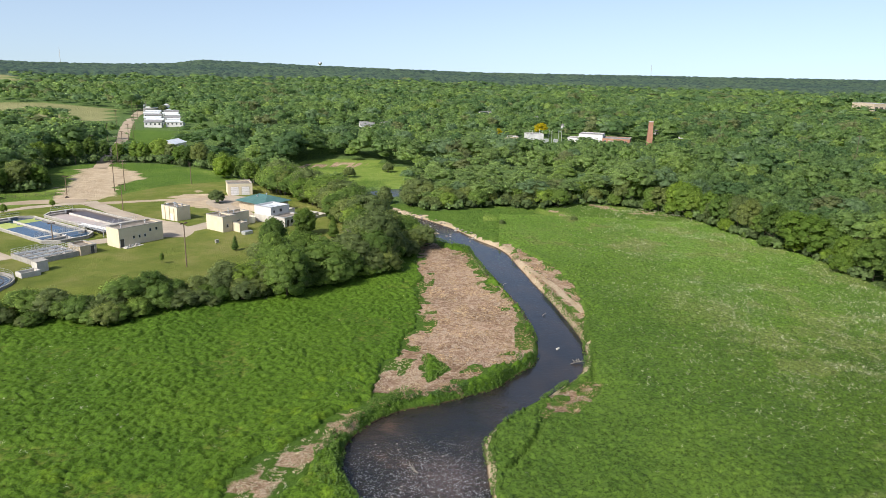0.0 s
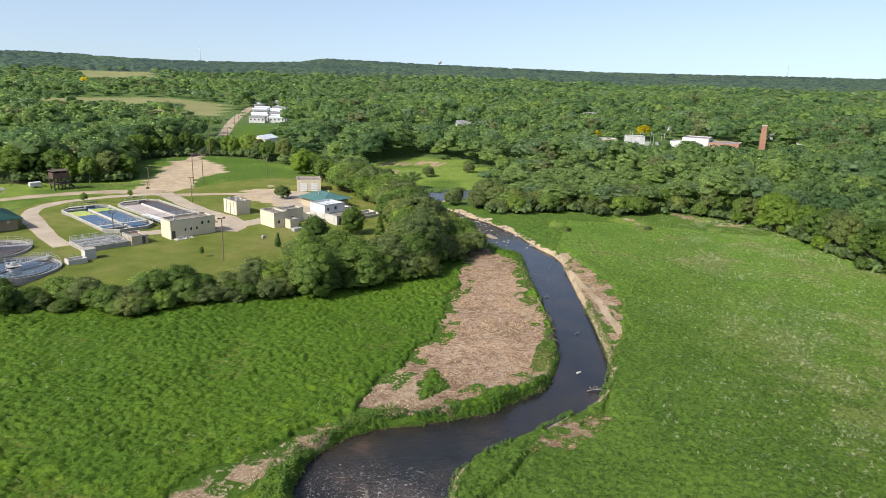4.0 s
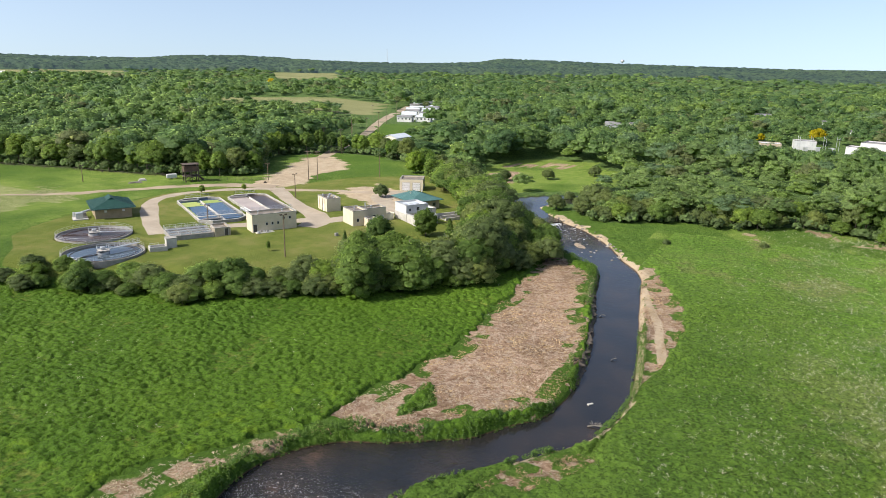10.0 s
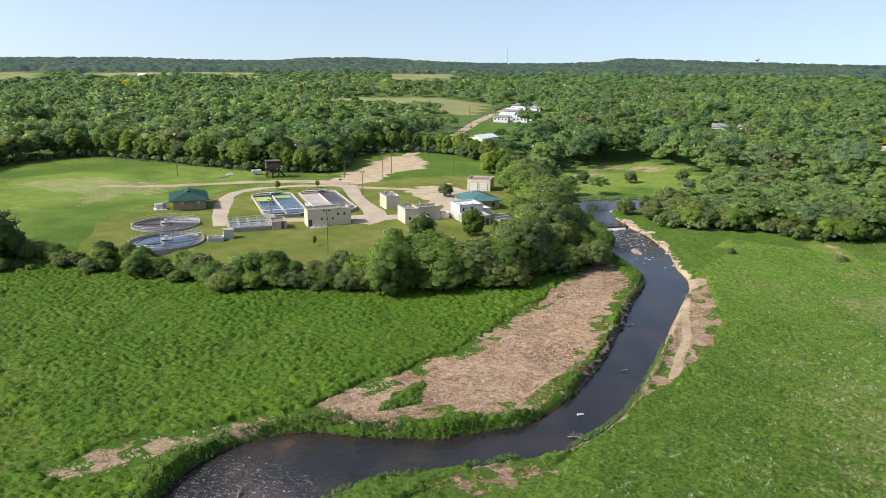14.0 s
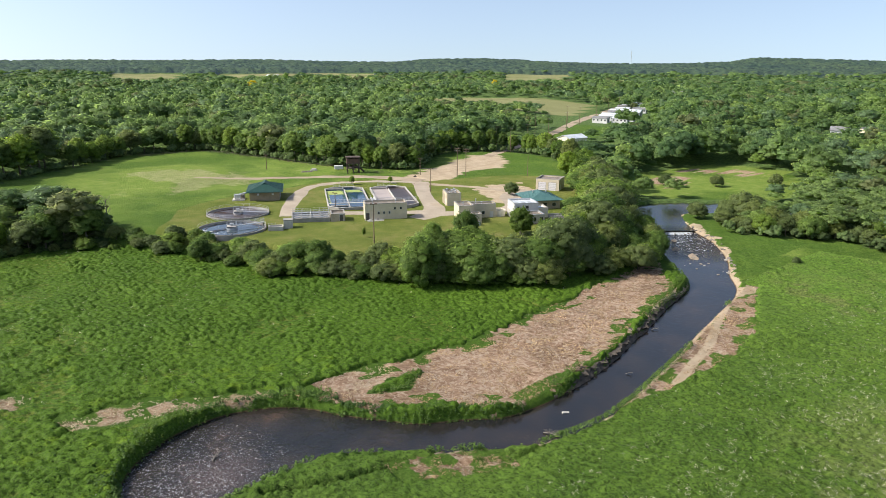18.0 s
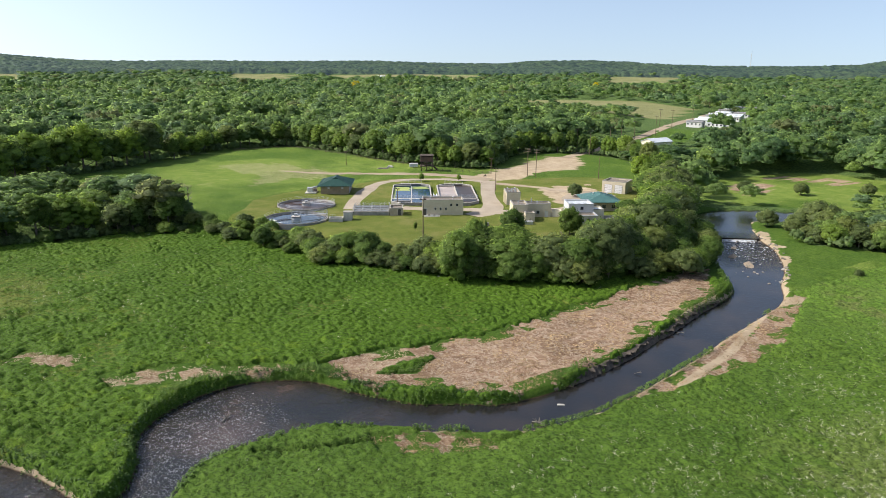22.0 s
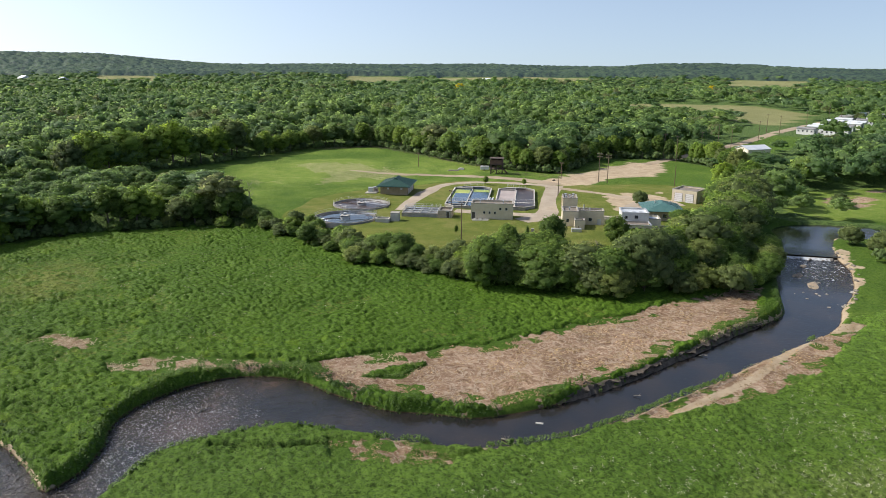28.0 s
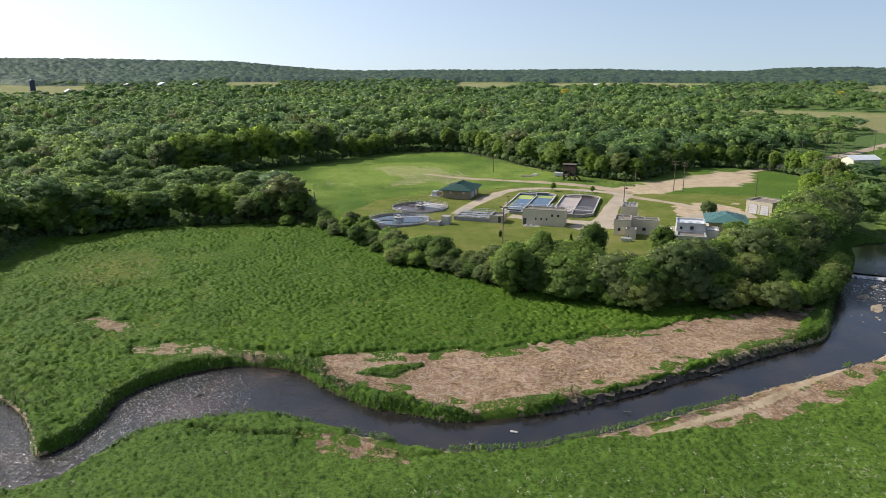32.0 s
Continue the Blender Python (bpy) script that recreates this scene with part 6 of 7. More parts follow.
def build_meadow():
    rng = np.random.default_rng(5)
    p = np.concatenate([spread_over(rng, (-12, 82, -75, 150), 0.7), spread_over(rng, (-16, 70, -75, 20), 0.6)])
    d, side, _ = river_side(p[:, 0], p[:, 1])
    dead = np.max([polygon_depth(p[:, 0], p[:, 1], q) for q in DEAD[:4]], 0)
    clump = wave(p[:, 0], p[:, 1], 1.6, 3) + 0.8 * wave(p[:, 0], p[:, 1], 0.7, 1)
    ok = (side < 0) & (d > 1.0) & (dead < 0.5 + clump) & (polygon_depth(p[:, 0], p[:, 1], OPEN) > 0) & (clump > -1.1)
    p, clump = p[ok], clump[ok]
    big = wave(p[:, 0], p[:, 1], 7, 7)
    k = np.clip(0.5 + 0.3 * clump + 0.3 * big + rng.normal(0, 0.18, len(p)), 0, 1)[:, None]
    tone = (np.array([0.66, 0.72, 0.62]) * (1 - k) + np.array([0.95, 0.95, 0.85]) * k) * (1 + 0.18 * smooth(2, 20, p[:, 0]))[:, None]
    tuft_object("meadow_grass", "lush green meadow grass in leaning tufts", rng, p, 0.50 + 0.15 * np.clip(clump, -0.7, 1), 0.30, 4, "blade", "grass", tone, 0.3)
    # tall weeds hanging over the banks
    p = spread_over(rng, (-60, 20, -70, 135), 5.0)
    d, side, _ = river_side(p[:, 0], p[:, 1])
    wild = wave(p[:, 0], p[:, 1], 4, 6) + 0.6 * wave(p[:, 0], p[:, 1], 1.7, 2)
    bare = (p[:, 1] > 2) & (p[:, 1] < 42) & (wild < 0.35)
    reach = np.where(p[:, 1] < 0, 3.2, 2.0)
    ok = (side > 0) & (d > -0.1) & (d < reach + 0.8 * wild) & ~bare
    ok |= (side < 0) & (d > 0.6) & (d < 2.2) & (wild > 0.25) & (p[:, 1] < 70)
    extra = spread_over(rng, (-29, -21, -15, 0), 6.0)
    extra = extra[polygon_depth(extra[:, 0], extra[:, 1], ISLET) + 0.5 * wave(extra[:, 0], extra[:, 1], 1.1, 2) > 0]
    bar = np.array([-19.3, -34.8]) + rng.normal(0, 0.9, (60, 2))
    extra = np.concatenate([extra, bar])
    p, wild = np.concatenate([p[ok], extra]), np.concatenate([wild[ok], np.full(len(extra), 0.9)])
    tall = np.concatenate([0.75 + 0.45 * np.clip(wild[:-len(extra)], -0.6, 1), np.full(len(extra), 0.4)])
    k = np.clip(0.4 + 0.4 * wild, 0, 1)[:, None]
    tone = np.array([0.42, 0.55, 0.55]) * (1 - k) + np.array([0.9, 0.98, 0.85]) * k
    tuft_object("bank_weeds", "tall dark green weeds along the river banks", rng, p, tall, 0.25, 9, "blade", "weeds", tone, 0.5)
    # dry stalks: the flattened reed patch, and pale stems dotted over the meadow
    p = spread_over(rng, (-68, 8, -66, 90), 3.2)
    dead = np.max([polygon_depth(p[:, 0], p[:, 1], q) - 0.9 * (k > 2) for k, q in enumerate(DEAD[:5])], 0)
    d, side, _ = river_side(p[:, 0], p[:, 1])
    lump = wave(p[:, 0], p[:, 1], 1.9, 8) + 0.7 * wave(p[:, 0], p[:, 1], 0.8, 5)
    ok = (dead > -0.8 + 0.8 * lump) & (d > 1) & (lump > -0.3)
    p, lump = p[ok], lump[ok]
    k = np.clip(0.45 + 0.35 * lump + rng.normal(0, 0.2, len(p)), 0, 1)[:, None]
    tone = np.array([0.58, 0.44, 0.33]) * (1 - k) + np.array([1.0, 0.84, 0.66]) * k
    tone = tone * (0.88 + 0.26 * wave(p[:, 0], p[:, 1], 4.5, 3))[:, None]
    white = np.clip(smooth(9, 3, np.hypot(p[:, 0] + 31, p[:, 1] + 11)) + smooth(-34, -40, p[:, 0]), 0, 1)[:, None]
    tone = tone * (1 - white) + np.array([1.0, 0.97, 0.92]) * rng.uniform(0.7, 1.05, (len(p), 1)) * white
    tuft_object("dead_reeds", "flattened brown and straw coloured dead reeds", rng, p, np.full(len(p), 0.10), 0.36, 4, "straw", "reeds", tone, 0.2)
    east = spread_over(rng, (6, 82, -60, 150), 3.0)
    keep = rng.random(len(east)) < smooth(-45, 0, east[:, 1]) * smooth(0, 40, east[:, 0]) * (0.18 + 0.5 * np.clip(wave(east[:, 0], east[:, 1], 9, 4) + 0.9 * wave(east[:, 0], east[:, 1], 2.2, 2), 0, 1))
    west = spread_over(rng, (-158, -28, -80, -8), 0.5)
    kw = rng.random(len(west)) < 0.16 * np.clip(wave(west[:, 0], west[:, 1], 10, 9) + 0.35 * wave(west[:, 0], west[:, 1], 2.5, 4), 0, 1)
    thin = spread_over(rng, (-100, 12, -60, 90), 0.012)
    p = np.concatenate([east[keep], west[kw], thin])
    d, _, _ = river_side(p[:, 0], p[:, 1])
    p = p[(d > 2) & (polygon_depth(p[:, 0], p[:, 1], OPEN) > 1) & (polygon_depth(p[:, 0], p[:, 1], PLATEAU) < 0)]
    tone = np.array([1.15, 1.3, 1.4]) * rng.uniform(0.75, 1.3, (len(p), 1))
    tuft_object("dry_stems", "pale dry stems standing in the green meadow", rng, p, np.full(len(p), 0.85), 0.42, 9, "straw", "reeds", tone, 0.042)


def build_sward():
    """The tussocky grass of the outer meadow, a lumpy sheet over the ground."""
    gx, gy = np.arange(-14, 86, 0.36), np.arange(-64, 128, 0.36)
    X, Y = np.meshgrid(gx, gy)
    rng = np.random.default_rng(25)
    x, y = X.ravel() + rng.uniform(-0.11, 0.11, X.size), Y.ravel() + rng.uniform(-0.11, 0.11, X.size)
    d, side, _ = river_side(x, y)
    bare = np.max([polygon_depth(x, y, q) for q in DEAD[:3]], 0)
    sway = wave(x, y, 3, 3) + 0.6 * wave(x, y, 1.0, 1)
    trod = np.full(len(x), 99.0)
    close_by = np.flatnonzero((np.abs(x + 4) < 14) & (np.abs(y + 9) < 36))
    trod[close_by] = np.min(np.hypot(x[close_by, None] - FOOTPATH[:, 0], y[close_by, None] - FOOTPATH[:, 1]), 1)
    inside = np.minimum.reduce([d - 0.9 - 1.0 * smooth(-10, -4, y) * smooth(68, 60, y) + 0.3 * sway, -bare - 0.2 + 0.8 * sway, polygon_depth(x, y, OPEN), np.where(side < 0, 9.0, -9.0), (trod - 0.45) * 3, 83 - x + 1.5 * sway, y + 61 + 1.5 * sway])
    full = smooth(-0.4, 0.6, inside)
    fine, tag = lumps(x + 0.2 * sway, y, 0.74, 14)
    coarse, tag2 = lumps(x, y + 0.5 * sway, 2.3, 19)
    h = (0.50 * fine + 0.16 * coarse) * (0.85 + 0.3 * wave(x, y, 6, 4)) + 0.14 + rng.normal(0, 0.03, len(x))
    z = land(x, y) + h * full - 0.5 * (1 - full)
    k = np.clip(0.5 + 0.3 * (tag - 0.5) + 0.3 * (tag2 - 0.5) + 0.3 * wave(x, y, 9, 7) + 0.15 * wave(x, y, 2, 5), 0, 1)[:, None]
    # Place terms put sun-angle brightness into the tone; far end is paler grass.
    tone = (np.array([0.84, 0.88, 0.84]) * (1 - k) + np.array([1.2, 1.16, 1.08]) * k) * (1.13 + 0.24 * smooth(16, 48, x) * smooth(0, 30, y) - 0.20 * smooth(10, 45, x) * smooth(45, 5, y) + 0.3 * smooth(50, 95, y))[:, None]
    dry = (smooth(12, 40, x) * smooth(0.0, 0.9, wave(x, y, 7, 4) + 0.8 * wave(x, y, 2.2, 2)) * 0.6 + 0.28 * smooth(60, 100, y) * smooth(-0.2, 0.8, sway) + 0.7 * smooth(-0.6, 0.4, np.max([polygon_depth(x, y, q) for q in DEAD[5:7]], 0) * 0.2 + 0.8 * sway - 0.3) * (y > 78))[:, None]
    dry = np.clip(dry, 0, 1)
    tone = tone * (1 - dry) + np.array([2.2, 1.5, 2.8]) * dry
    faces = grid_faces(len(gx), len(gy))
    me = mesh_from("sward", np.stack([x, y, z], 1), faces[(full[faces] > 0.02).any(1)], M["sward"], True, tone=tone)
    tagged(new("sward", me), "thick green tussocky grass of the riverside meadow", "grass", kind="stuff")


build_nettles()
build_sward()
build_meadow()

# ---------- poles, yard things ----------
def world_thing(name, x, y, label, category, turn=0.0, group="", dz=0.0):
    return thing(name, pose(x, y, ground_z(x, y) + dz, rz=turn), label, category, group)


def utility_pole(x, y, h, turn=0.0, arms=1, lamp=False, label="weathered wooden utility pole with a crossarm", group="utility poles"):
    root = world_thing("utility_pole", x, y, label, "utility pole", turn, group)
    part("pole", solid([ring(0.17, -0.5, 8), ring(0.11, h, 8)]), "pole", root)
    for k in range(arms):
        z = h - 0.35 - k * 1.0
        arm = part("crossarm", blocks((-1.2, 1.2, -0.07, 0.07, z - 0.08, z + 0.08)), "pole", root)
        for u in (-1.05, -0.4, 0.4, 1.05):
            part("insulator", solid([ring(0.05, z + 0.09, 6, u), ring(0.07, z + 0.2, 6, u), ring(0.03, z + 0.3, 6, u)]), "concrete", arm)
    if lamp:
        part("bracket", blocks((-0.9, 0.9, -0.05, 0.05, h - 0.1, h)), "steel_dark", root)
        for u in (-0.6, 0.6):
            part("lamp_head", blocks((u - 0.3, u + 0.3, -0.2, 0.2, h, h + 0.22), bevel=0.04), "steel_dark", root)
    return root


utility_pole(-86.6, 31.9, 10.3, 60, 0, True, "tall wooden floodlight pole on the lawn", "floodlight poles")
utility_pole(-134.2, 91.1, 8.2, 60, 0, True, "wooden floodlight pole beside the drive", "floodlight poles")
utility_pole(-154.3, 122.3, 11.5, 30, 2)
utility_pole(-151.6, 124.6, 11.3, 30, 2)
for a, b, h in ((30.1, 81.9, 6.5), (72.8, 70.2, 8.5), (-7.9, 17.2, 5.2), (-33, 108, 6)):
    p = YARD @ Vector((a, b, 0))
    utility_pole(p.x, p.y, h, 20, 0, h < 7, "thin wooden pole standing in the yard", "yard poles")
for k in range(0, len(ROADWAY), 6):
    if k > 20:
        utility_pole(ROADWAY[k, 0] + 7.5, ROADWAY[k, 1] - 2, 12.5, 60, 1)
        utility_pole(ROADWAY[k, 0] - 7.5, ROADWAY[k, 1] + 3, 12.0, 60, 1) if k % 12 == 0 else None
for x, y in ((129, 229), (126, 345), (190, 300)):
    utility_pole(x, y, 17, 10, 1)


def ore_tower():
    p = YARD @ Vector((3.2, 92.5, 0))
    root = world_thing("timber_tower", p.x, p.y, "derelict dark timber tower with a bin on top", "tower", 60)
    for x in (-2.4, 0, 2.4):
        for y in (-2.0, 2.0):
            part("post", blocks((x - 0.16, x + 0.16, y - 0.16, y + 0.16, -0.3, 6.6)), "timber", root)
    for z in (2.0, 4.0):
        part("platform", blocks((-2.9, 2.9, -2.4, 2.4, z, z + 0.2)), "timber", root)
    part("bin", blocks((-2.7, 2.7, -2.3, -2.18, 4.2, 6.0), (-2.7, 2.7, 2.18, 2.3, 4.2, 6.0), (-2.7, -2.58, -2.18, 2.18, 4.2, 6.0), (2.58, 2.7, -2.18, 2.18, 4.2, 6.0)), "steel_dark", root)
    part("roof", blocks((-3.0, 3.0, -2.6, 2.6, 6.6, 6.75)), "timber", root)
    for y in (-2.05, 2.05):
        part("brace", pipe(((-2.4, y, 0), (0, y, 2), 0.1), ((2.4, y, 0), (0, y, 2), 0.1), ((-2.4, y, 2.2), (0, y, 4), 0.1), ((2.4, y, 2.2), (0, y, 4), 0.1), sides=4), "timber", root)
    part("chute", pipe(((2.6, 0, 2.2), (4.6, 0, 0.3), 0.4), sides=6), "steel_dark", root)
    q = YARD @ Vector((-2.4, 100.6, 0))
    car = world_thing("trailer", q.x, q.y, "small white box trailer on the gravel", "trailer", 60)
    part("body", blocks((-1.9, 1.9, -0.95, 0.95, 0.5, 2.0), bevel=0.08), "white", car)
    part("drawbar", pipe(((1.9, 0, 0.5), (3.2, 0, 0.45), 0.06)), "steel_dark", car)
    for y in (-1.0, 1.0):
        w = part("wheel", pipe(((-0.1, y - 0.1, 0.33), (-0.1, y + 0.1, 0.33), 0.33), sides=14), "door_dark", car)
        part("hub", pipe(((-0.1, y - 0.12, 0.33), (-0.1, y + 0.12, 0.33), 0.14), sides=8), "galv", w)


ore_tower()


def rock_mesh(seed, mat="rubble"):
    rng = np.random.default_rng(seed)
    bm = bmesh.new()
    bmesh.ops.create_icosphere(bm, subdivisions=2, radius=1.0)
    off = rng.uniform(0, 50, 3)
    for v in bm.verts:
        n = noise.noise(v.co * 1.3 + Vector(off))
        v.co = Vector((v.co.x * 1.2, v.co.y * 0.9, v.co.z * 0.6)) * (1 + 0.35 * n)
    me = bpy.data.meshes.new("rock")
    bm.to_mesh(me)
    bm.free()
    me.materials.append(M[mat])
    return me


ROCKS = [rock_mesh(s) for s in range(5)] + [rock_mesh(9, "concrete_dark"), rock_mesh(10, "concrete_dark")]


def rock(x, y, z, size, label, group):
    ob = new("rock", ROCKS[int(RNG.integers(0, len(ROCKS)))])
    ob.matrix_basis = pose(x, y, z, RNG.uniform(-15, 15), RNG.uniform(-15, 15), RNG.uniform(0, 360)) @ Matrix.Diagonal((size, size, size, 1))
    return tagged(ob, label, "rock", group)


for k in range(26):                      # shallows at the great bend
    x, y = RNG.normal(-25, 4.2), RNG.normal(-38, 4.0)
    if river_side([x], [y])[0][0] < -0.5:
        rock(x, y, -0.05, RNG.uniform(0.08, 0.2), "small wet stone breaking the shallow water", "river stones")
for k in range(26):                      # below the weir
    t = RNG.uniform(0, 1)
    x, y = -52 + 26 * t + RNG.normal(0, 3.5), 118 - 28 * t + RNG.normal(0, 3.0)
    if river_side([x], [y])[0][0] < -0.4:
        rock(x, y, -0.05, RNG.uniform(0.18, 0.45), "pale boulder in the rapids below the weir", "rapids boulders")
for k in range(26):                      # stony right bank
    t = RNG.uniform(0, 1)
    c = RIVER[int(300 + 42 * t)]
    way = RIVER[int(301 + 42 * t)] - c
    n = np.array([way[1], -way[0]]) / np.hypot(way[0], way[1])
    x, y = c[:2] + n * (c[2] + RNG.uniform(0.4, 2.4))
    rock(x, y, ground_z(x, y) + 0.05, RNG.uniform(0.25, 0.6), "pale stone on the sandy river bank", "bank stones")


def gravel_bar(x, y, length, width, turn, label):
    """A low uneven bank of gravel that breaks the water."""
    rng = np.random.default_rng(int(abs(x) * 7))
    root = thing("gravel_bar", pose(x, y, 0, rz=turn), label, "gravel bar", "gravel bars")
    rings = []
    for f, z in ((1.0, -0.4), (0.92, 0.03), (0.6, 0.16), (0.25, 0.24)):
        rings.append([(f * length * math.cos(t) * (1 + 0.2 * math.sin(3 * t + x)), f * width * math.sin(t) * (1 + 0.25 * math.sin(2 * t + y)), z + rng.uniform(-0.03, 0.05)) for t in np.linspace(0, 2 * math.pi, 22, False)])
    part("gravel", solid(rings), "gravel", root)
    for k in range(7):
        ob = new("stone", ROCKS[k % 5])
        ob.parent = root
        ob.matrix_basis = pose(rng.uniform(-0.7, 0.7) * length, rng.uniform(-0.6, 0.6) * width, 0.15, 0, 0, rng.uniform(0, 360)) @ Matrix.Diagonal((0.28, 0.28, 0.24, 1))


gravel_bar(-43, 104.2, 2.6, 1.0, 120, "low greenish gravel bar in the rapids")
gravel_bar(-35.5, 100.5, 3.4, 1.3, 125, "tan gravel bar beside the sandy bank")
gravel_bar(-48.5, 112.5, 1.6, 0.7, 110, "small tan gravel bar below the weir")


def weir():
    root = thing("weir", pose(-54.6, 118.6, 0, rz=53.5), "low stone weir with white water spilling over", "weir")
    part("sill", blocks((-8, 8, -0.35, 0.35, -0.8, 0.40), bevel=0.08), "concrete_dark", root)
    bm = bmesh.new()
    xs = np.linspace(-7.0, 7.0, 60)
    top = [bm.verts.new((x, -0.45, 0.47)) for x in xs]
    mid = [bm.verts.new((x, -0.75 - 0.1 * math.sin(x * 5), 0.34)) for x in xs]
    low = [bm.verts.new((x, -1.3 - 0.35 * abs(math.sin(x * 2.3 + 1)), 0.02)) for x in xs]
    for a, b in ((top, mid), (mid, low)):
        for i in range(len(xs) - 1):
            bm.faces.new((a[i], b[i], b[i + 1], a[i + 1]))
    part("spill", bm, "foam", root, "white foaming water")
    for k in range(16):
        x = -8 + k * 1.07
        v = part("stone", blocks((x, x + 0.8, -1.5 + 0.3 * (k % 3), -0.8 + 0.3 * (k % 3), -0.6, 0.2 + 0.12 * (k % 2)), bevel=0.12), "rubble", root)


M["foam"] = speckled("white water", (0.22, 0.24, 0.26), (0.72, 0.74, 0.76), 1.6, 0.6, fine=6.0, bump=0.03)
weir()


def driftwood(x, y, turn, size, label, n=7, z=0.05):
    rng = np.random.default_rng(int(abs(x * 10 + y * 7)) + 3)
    root = thing("driftwood", pose(x, y, z, rz=turn), label, "driftwood")
    part("log", pipe(((-1.4 * size, 0, 0.05), (-0.2 * size, 0.15, 0.2), 0.13 * size), ((-0.2 * size, 0.15, 0.2), (1.2 * size, -0.1, 0.3), 0.09 * size), sides=8), "deadwood", root)
    for k in range(n):
        s = Vector((rng.uniform(-1, 1.1) * size, 0.05, 0.2))
        e = s + Vector((rng.uniform(-1.2, 1.2), rng.uniform(-1.2, 1.2), rng.uniform(0.0, 0.9))) * size
        part("branch", pipe((s, e, 0.05 * size), sides=5), "deadwood", root)


driftwood(0.3, -0.2, 20, 0.8, "tangled grey driftwood stranded at the water's edge", 16)
driftwood(-12.5, 46.0, 70, 0.6, "grey driftwood log in the stream", 4)
driftwood(-24.9, -38.0, 130, 0.8, "driftwood tangle on a shoal in the bend", 6)
for x, y, t in ((-16, 46, 30), (-4, 25, 50)):
    driftwood(x, y, t, 0.45, "small dark branch lying in the water", 3)
plank = thing("pale_slab", pose(-2.5, 6.5, 0.02, 6, 4, 60), "pale broken slab lying in the river", "slab")
part("slab", blocks((-0.55, 0.55, -0.2, 0.2, -0.1, 0.13), bevel=0.04), "concrete", plank)


# cut edge of the dead reed patch and bank earth
def snag(x, y, h, label):
    rng = np.random.default_rng(int(h * 10))
    root = world_thing("dead_tree", x, y, label, "tree")
    part("trunk", pipe(((0, 0, -0.3), (0.1, 0, h * 0.6), 0.16), ((0.1, 0, h * 0.6), (0.3, 0.1, h), 0.07), sides=7), "deadwood", root)
    for k in range(9):
        z = h * rng.uniform(0.3, 0.85)
        e = Vector((rng.uniform(-1, 1) * h * 0.22, rng.uniform(-1, 1) * h * 0.22, z + h * 0.2))
        part("branch", pipe(((0.05, 0, z), e, 0.05), sides=5), "deadwood", root)


snag(-156, -13, 7.5, "bare dead tree at the edge of the field")
snag(-58, 42, 7.0, "bare grey dead tree among the bushes")
snag(-44, 62, 8.0, "bare grey dead tree among the bushes")
snag(-52, 50, 6.5, "bare grey dead tree among the bushes")


def fence_line(pts, label, step=3.0, h=1.3):
    root = thing("fence", Matrix(), label, "fence")
    c = spline(pts, 10)
    run = np.r_[0, np.cumsum(np.hypot(*np.diff(c[:, :2], axis=0).T))]
    stakes = []
    for s in np.arange(0, run[-1], step):
        x, y = np.interp(s, run, c[:, 0]), np.interp(s, run, c[:, 1])
        stakes.append(Vector((x, y, ground_z(x, y))))
    for p in stakes:
        part("post", pipe((p - Vector((0, 0, 0.2)), p + Vector((0, 0, h)), 0.06), sides=5), "timber", root)
    for z in (0.45, 0.85, 1.2):
        part("wire_rail", pipe(*[(a + Vector((0, 0, z)), b + Vector((0, 0, z)), 0.035) for a, b in zip(stakes, stakes[1:])], sides=4), "timber", root)


fence_line(yardpts((7, 90), (14, 88), (22, 85), (30, 82)), "dark post and rail fence beside the gravel track")
fence_line([(-296, 42), (-294, 74), (-262, 82), (-224, 90), (-204, 97)], "thin wire fence along the wood", 6.0)

for a, b, w, d, h, mat, nm, lb in ((18.5, -14.5, 0.9, 0.7, 0.8, "concrete_dark", "utility_box", "grey utility box on the lawn"), (-16, 98, 5, 1.2, 0.5, "rubble", "rubble_pile", "pale broken slabs heaped by the track"),
                                   (-13, 102, 3, 1.6, 0.7, "concrete", "rubble_pile", "pale broken slabs heaped by the track"), (27, 76, 1.4, 0.5, 0.7, "timber", "timber_stack", "dark stacked timbers beside the track")):
    p = YARD @ Vector((a, b, 0))
    root = world_thing(nm, p.x, p.y, lb, nm.replace("_", " "), 60)
    for k in range(3 if h < 0.75 else 1):
        part("piece", blocks((-w / 2 + 0.3 * k, w / 2 - 0.2 * k, -d / 2 + 0.25 * k, d / 2 + 0.1 * k, -0.1 + k * h / 3, (k + 1) * h / (3 if h < 0.75 else 1)), bevel=0.05), mat, root)


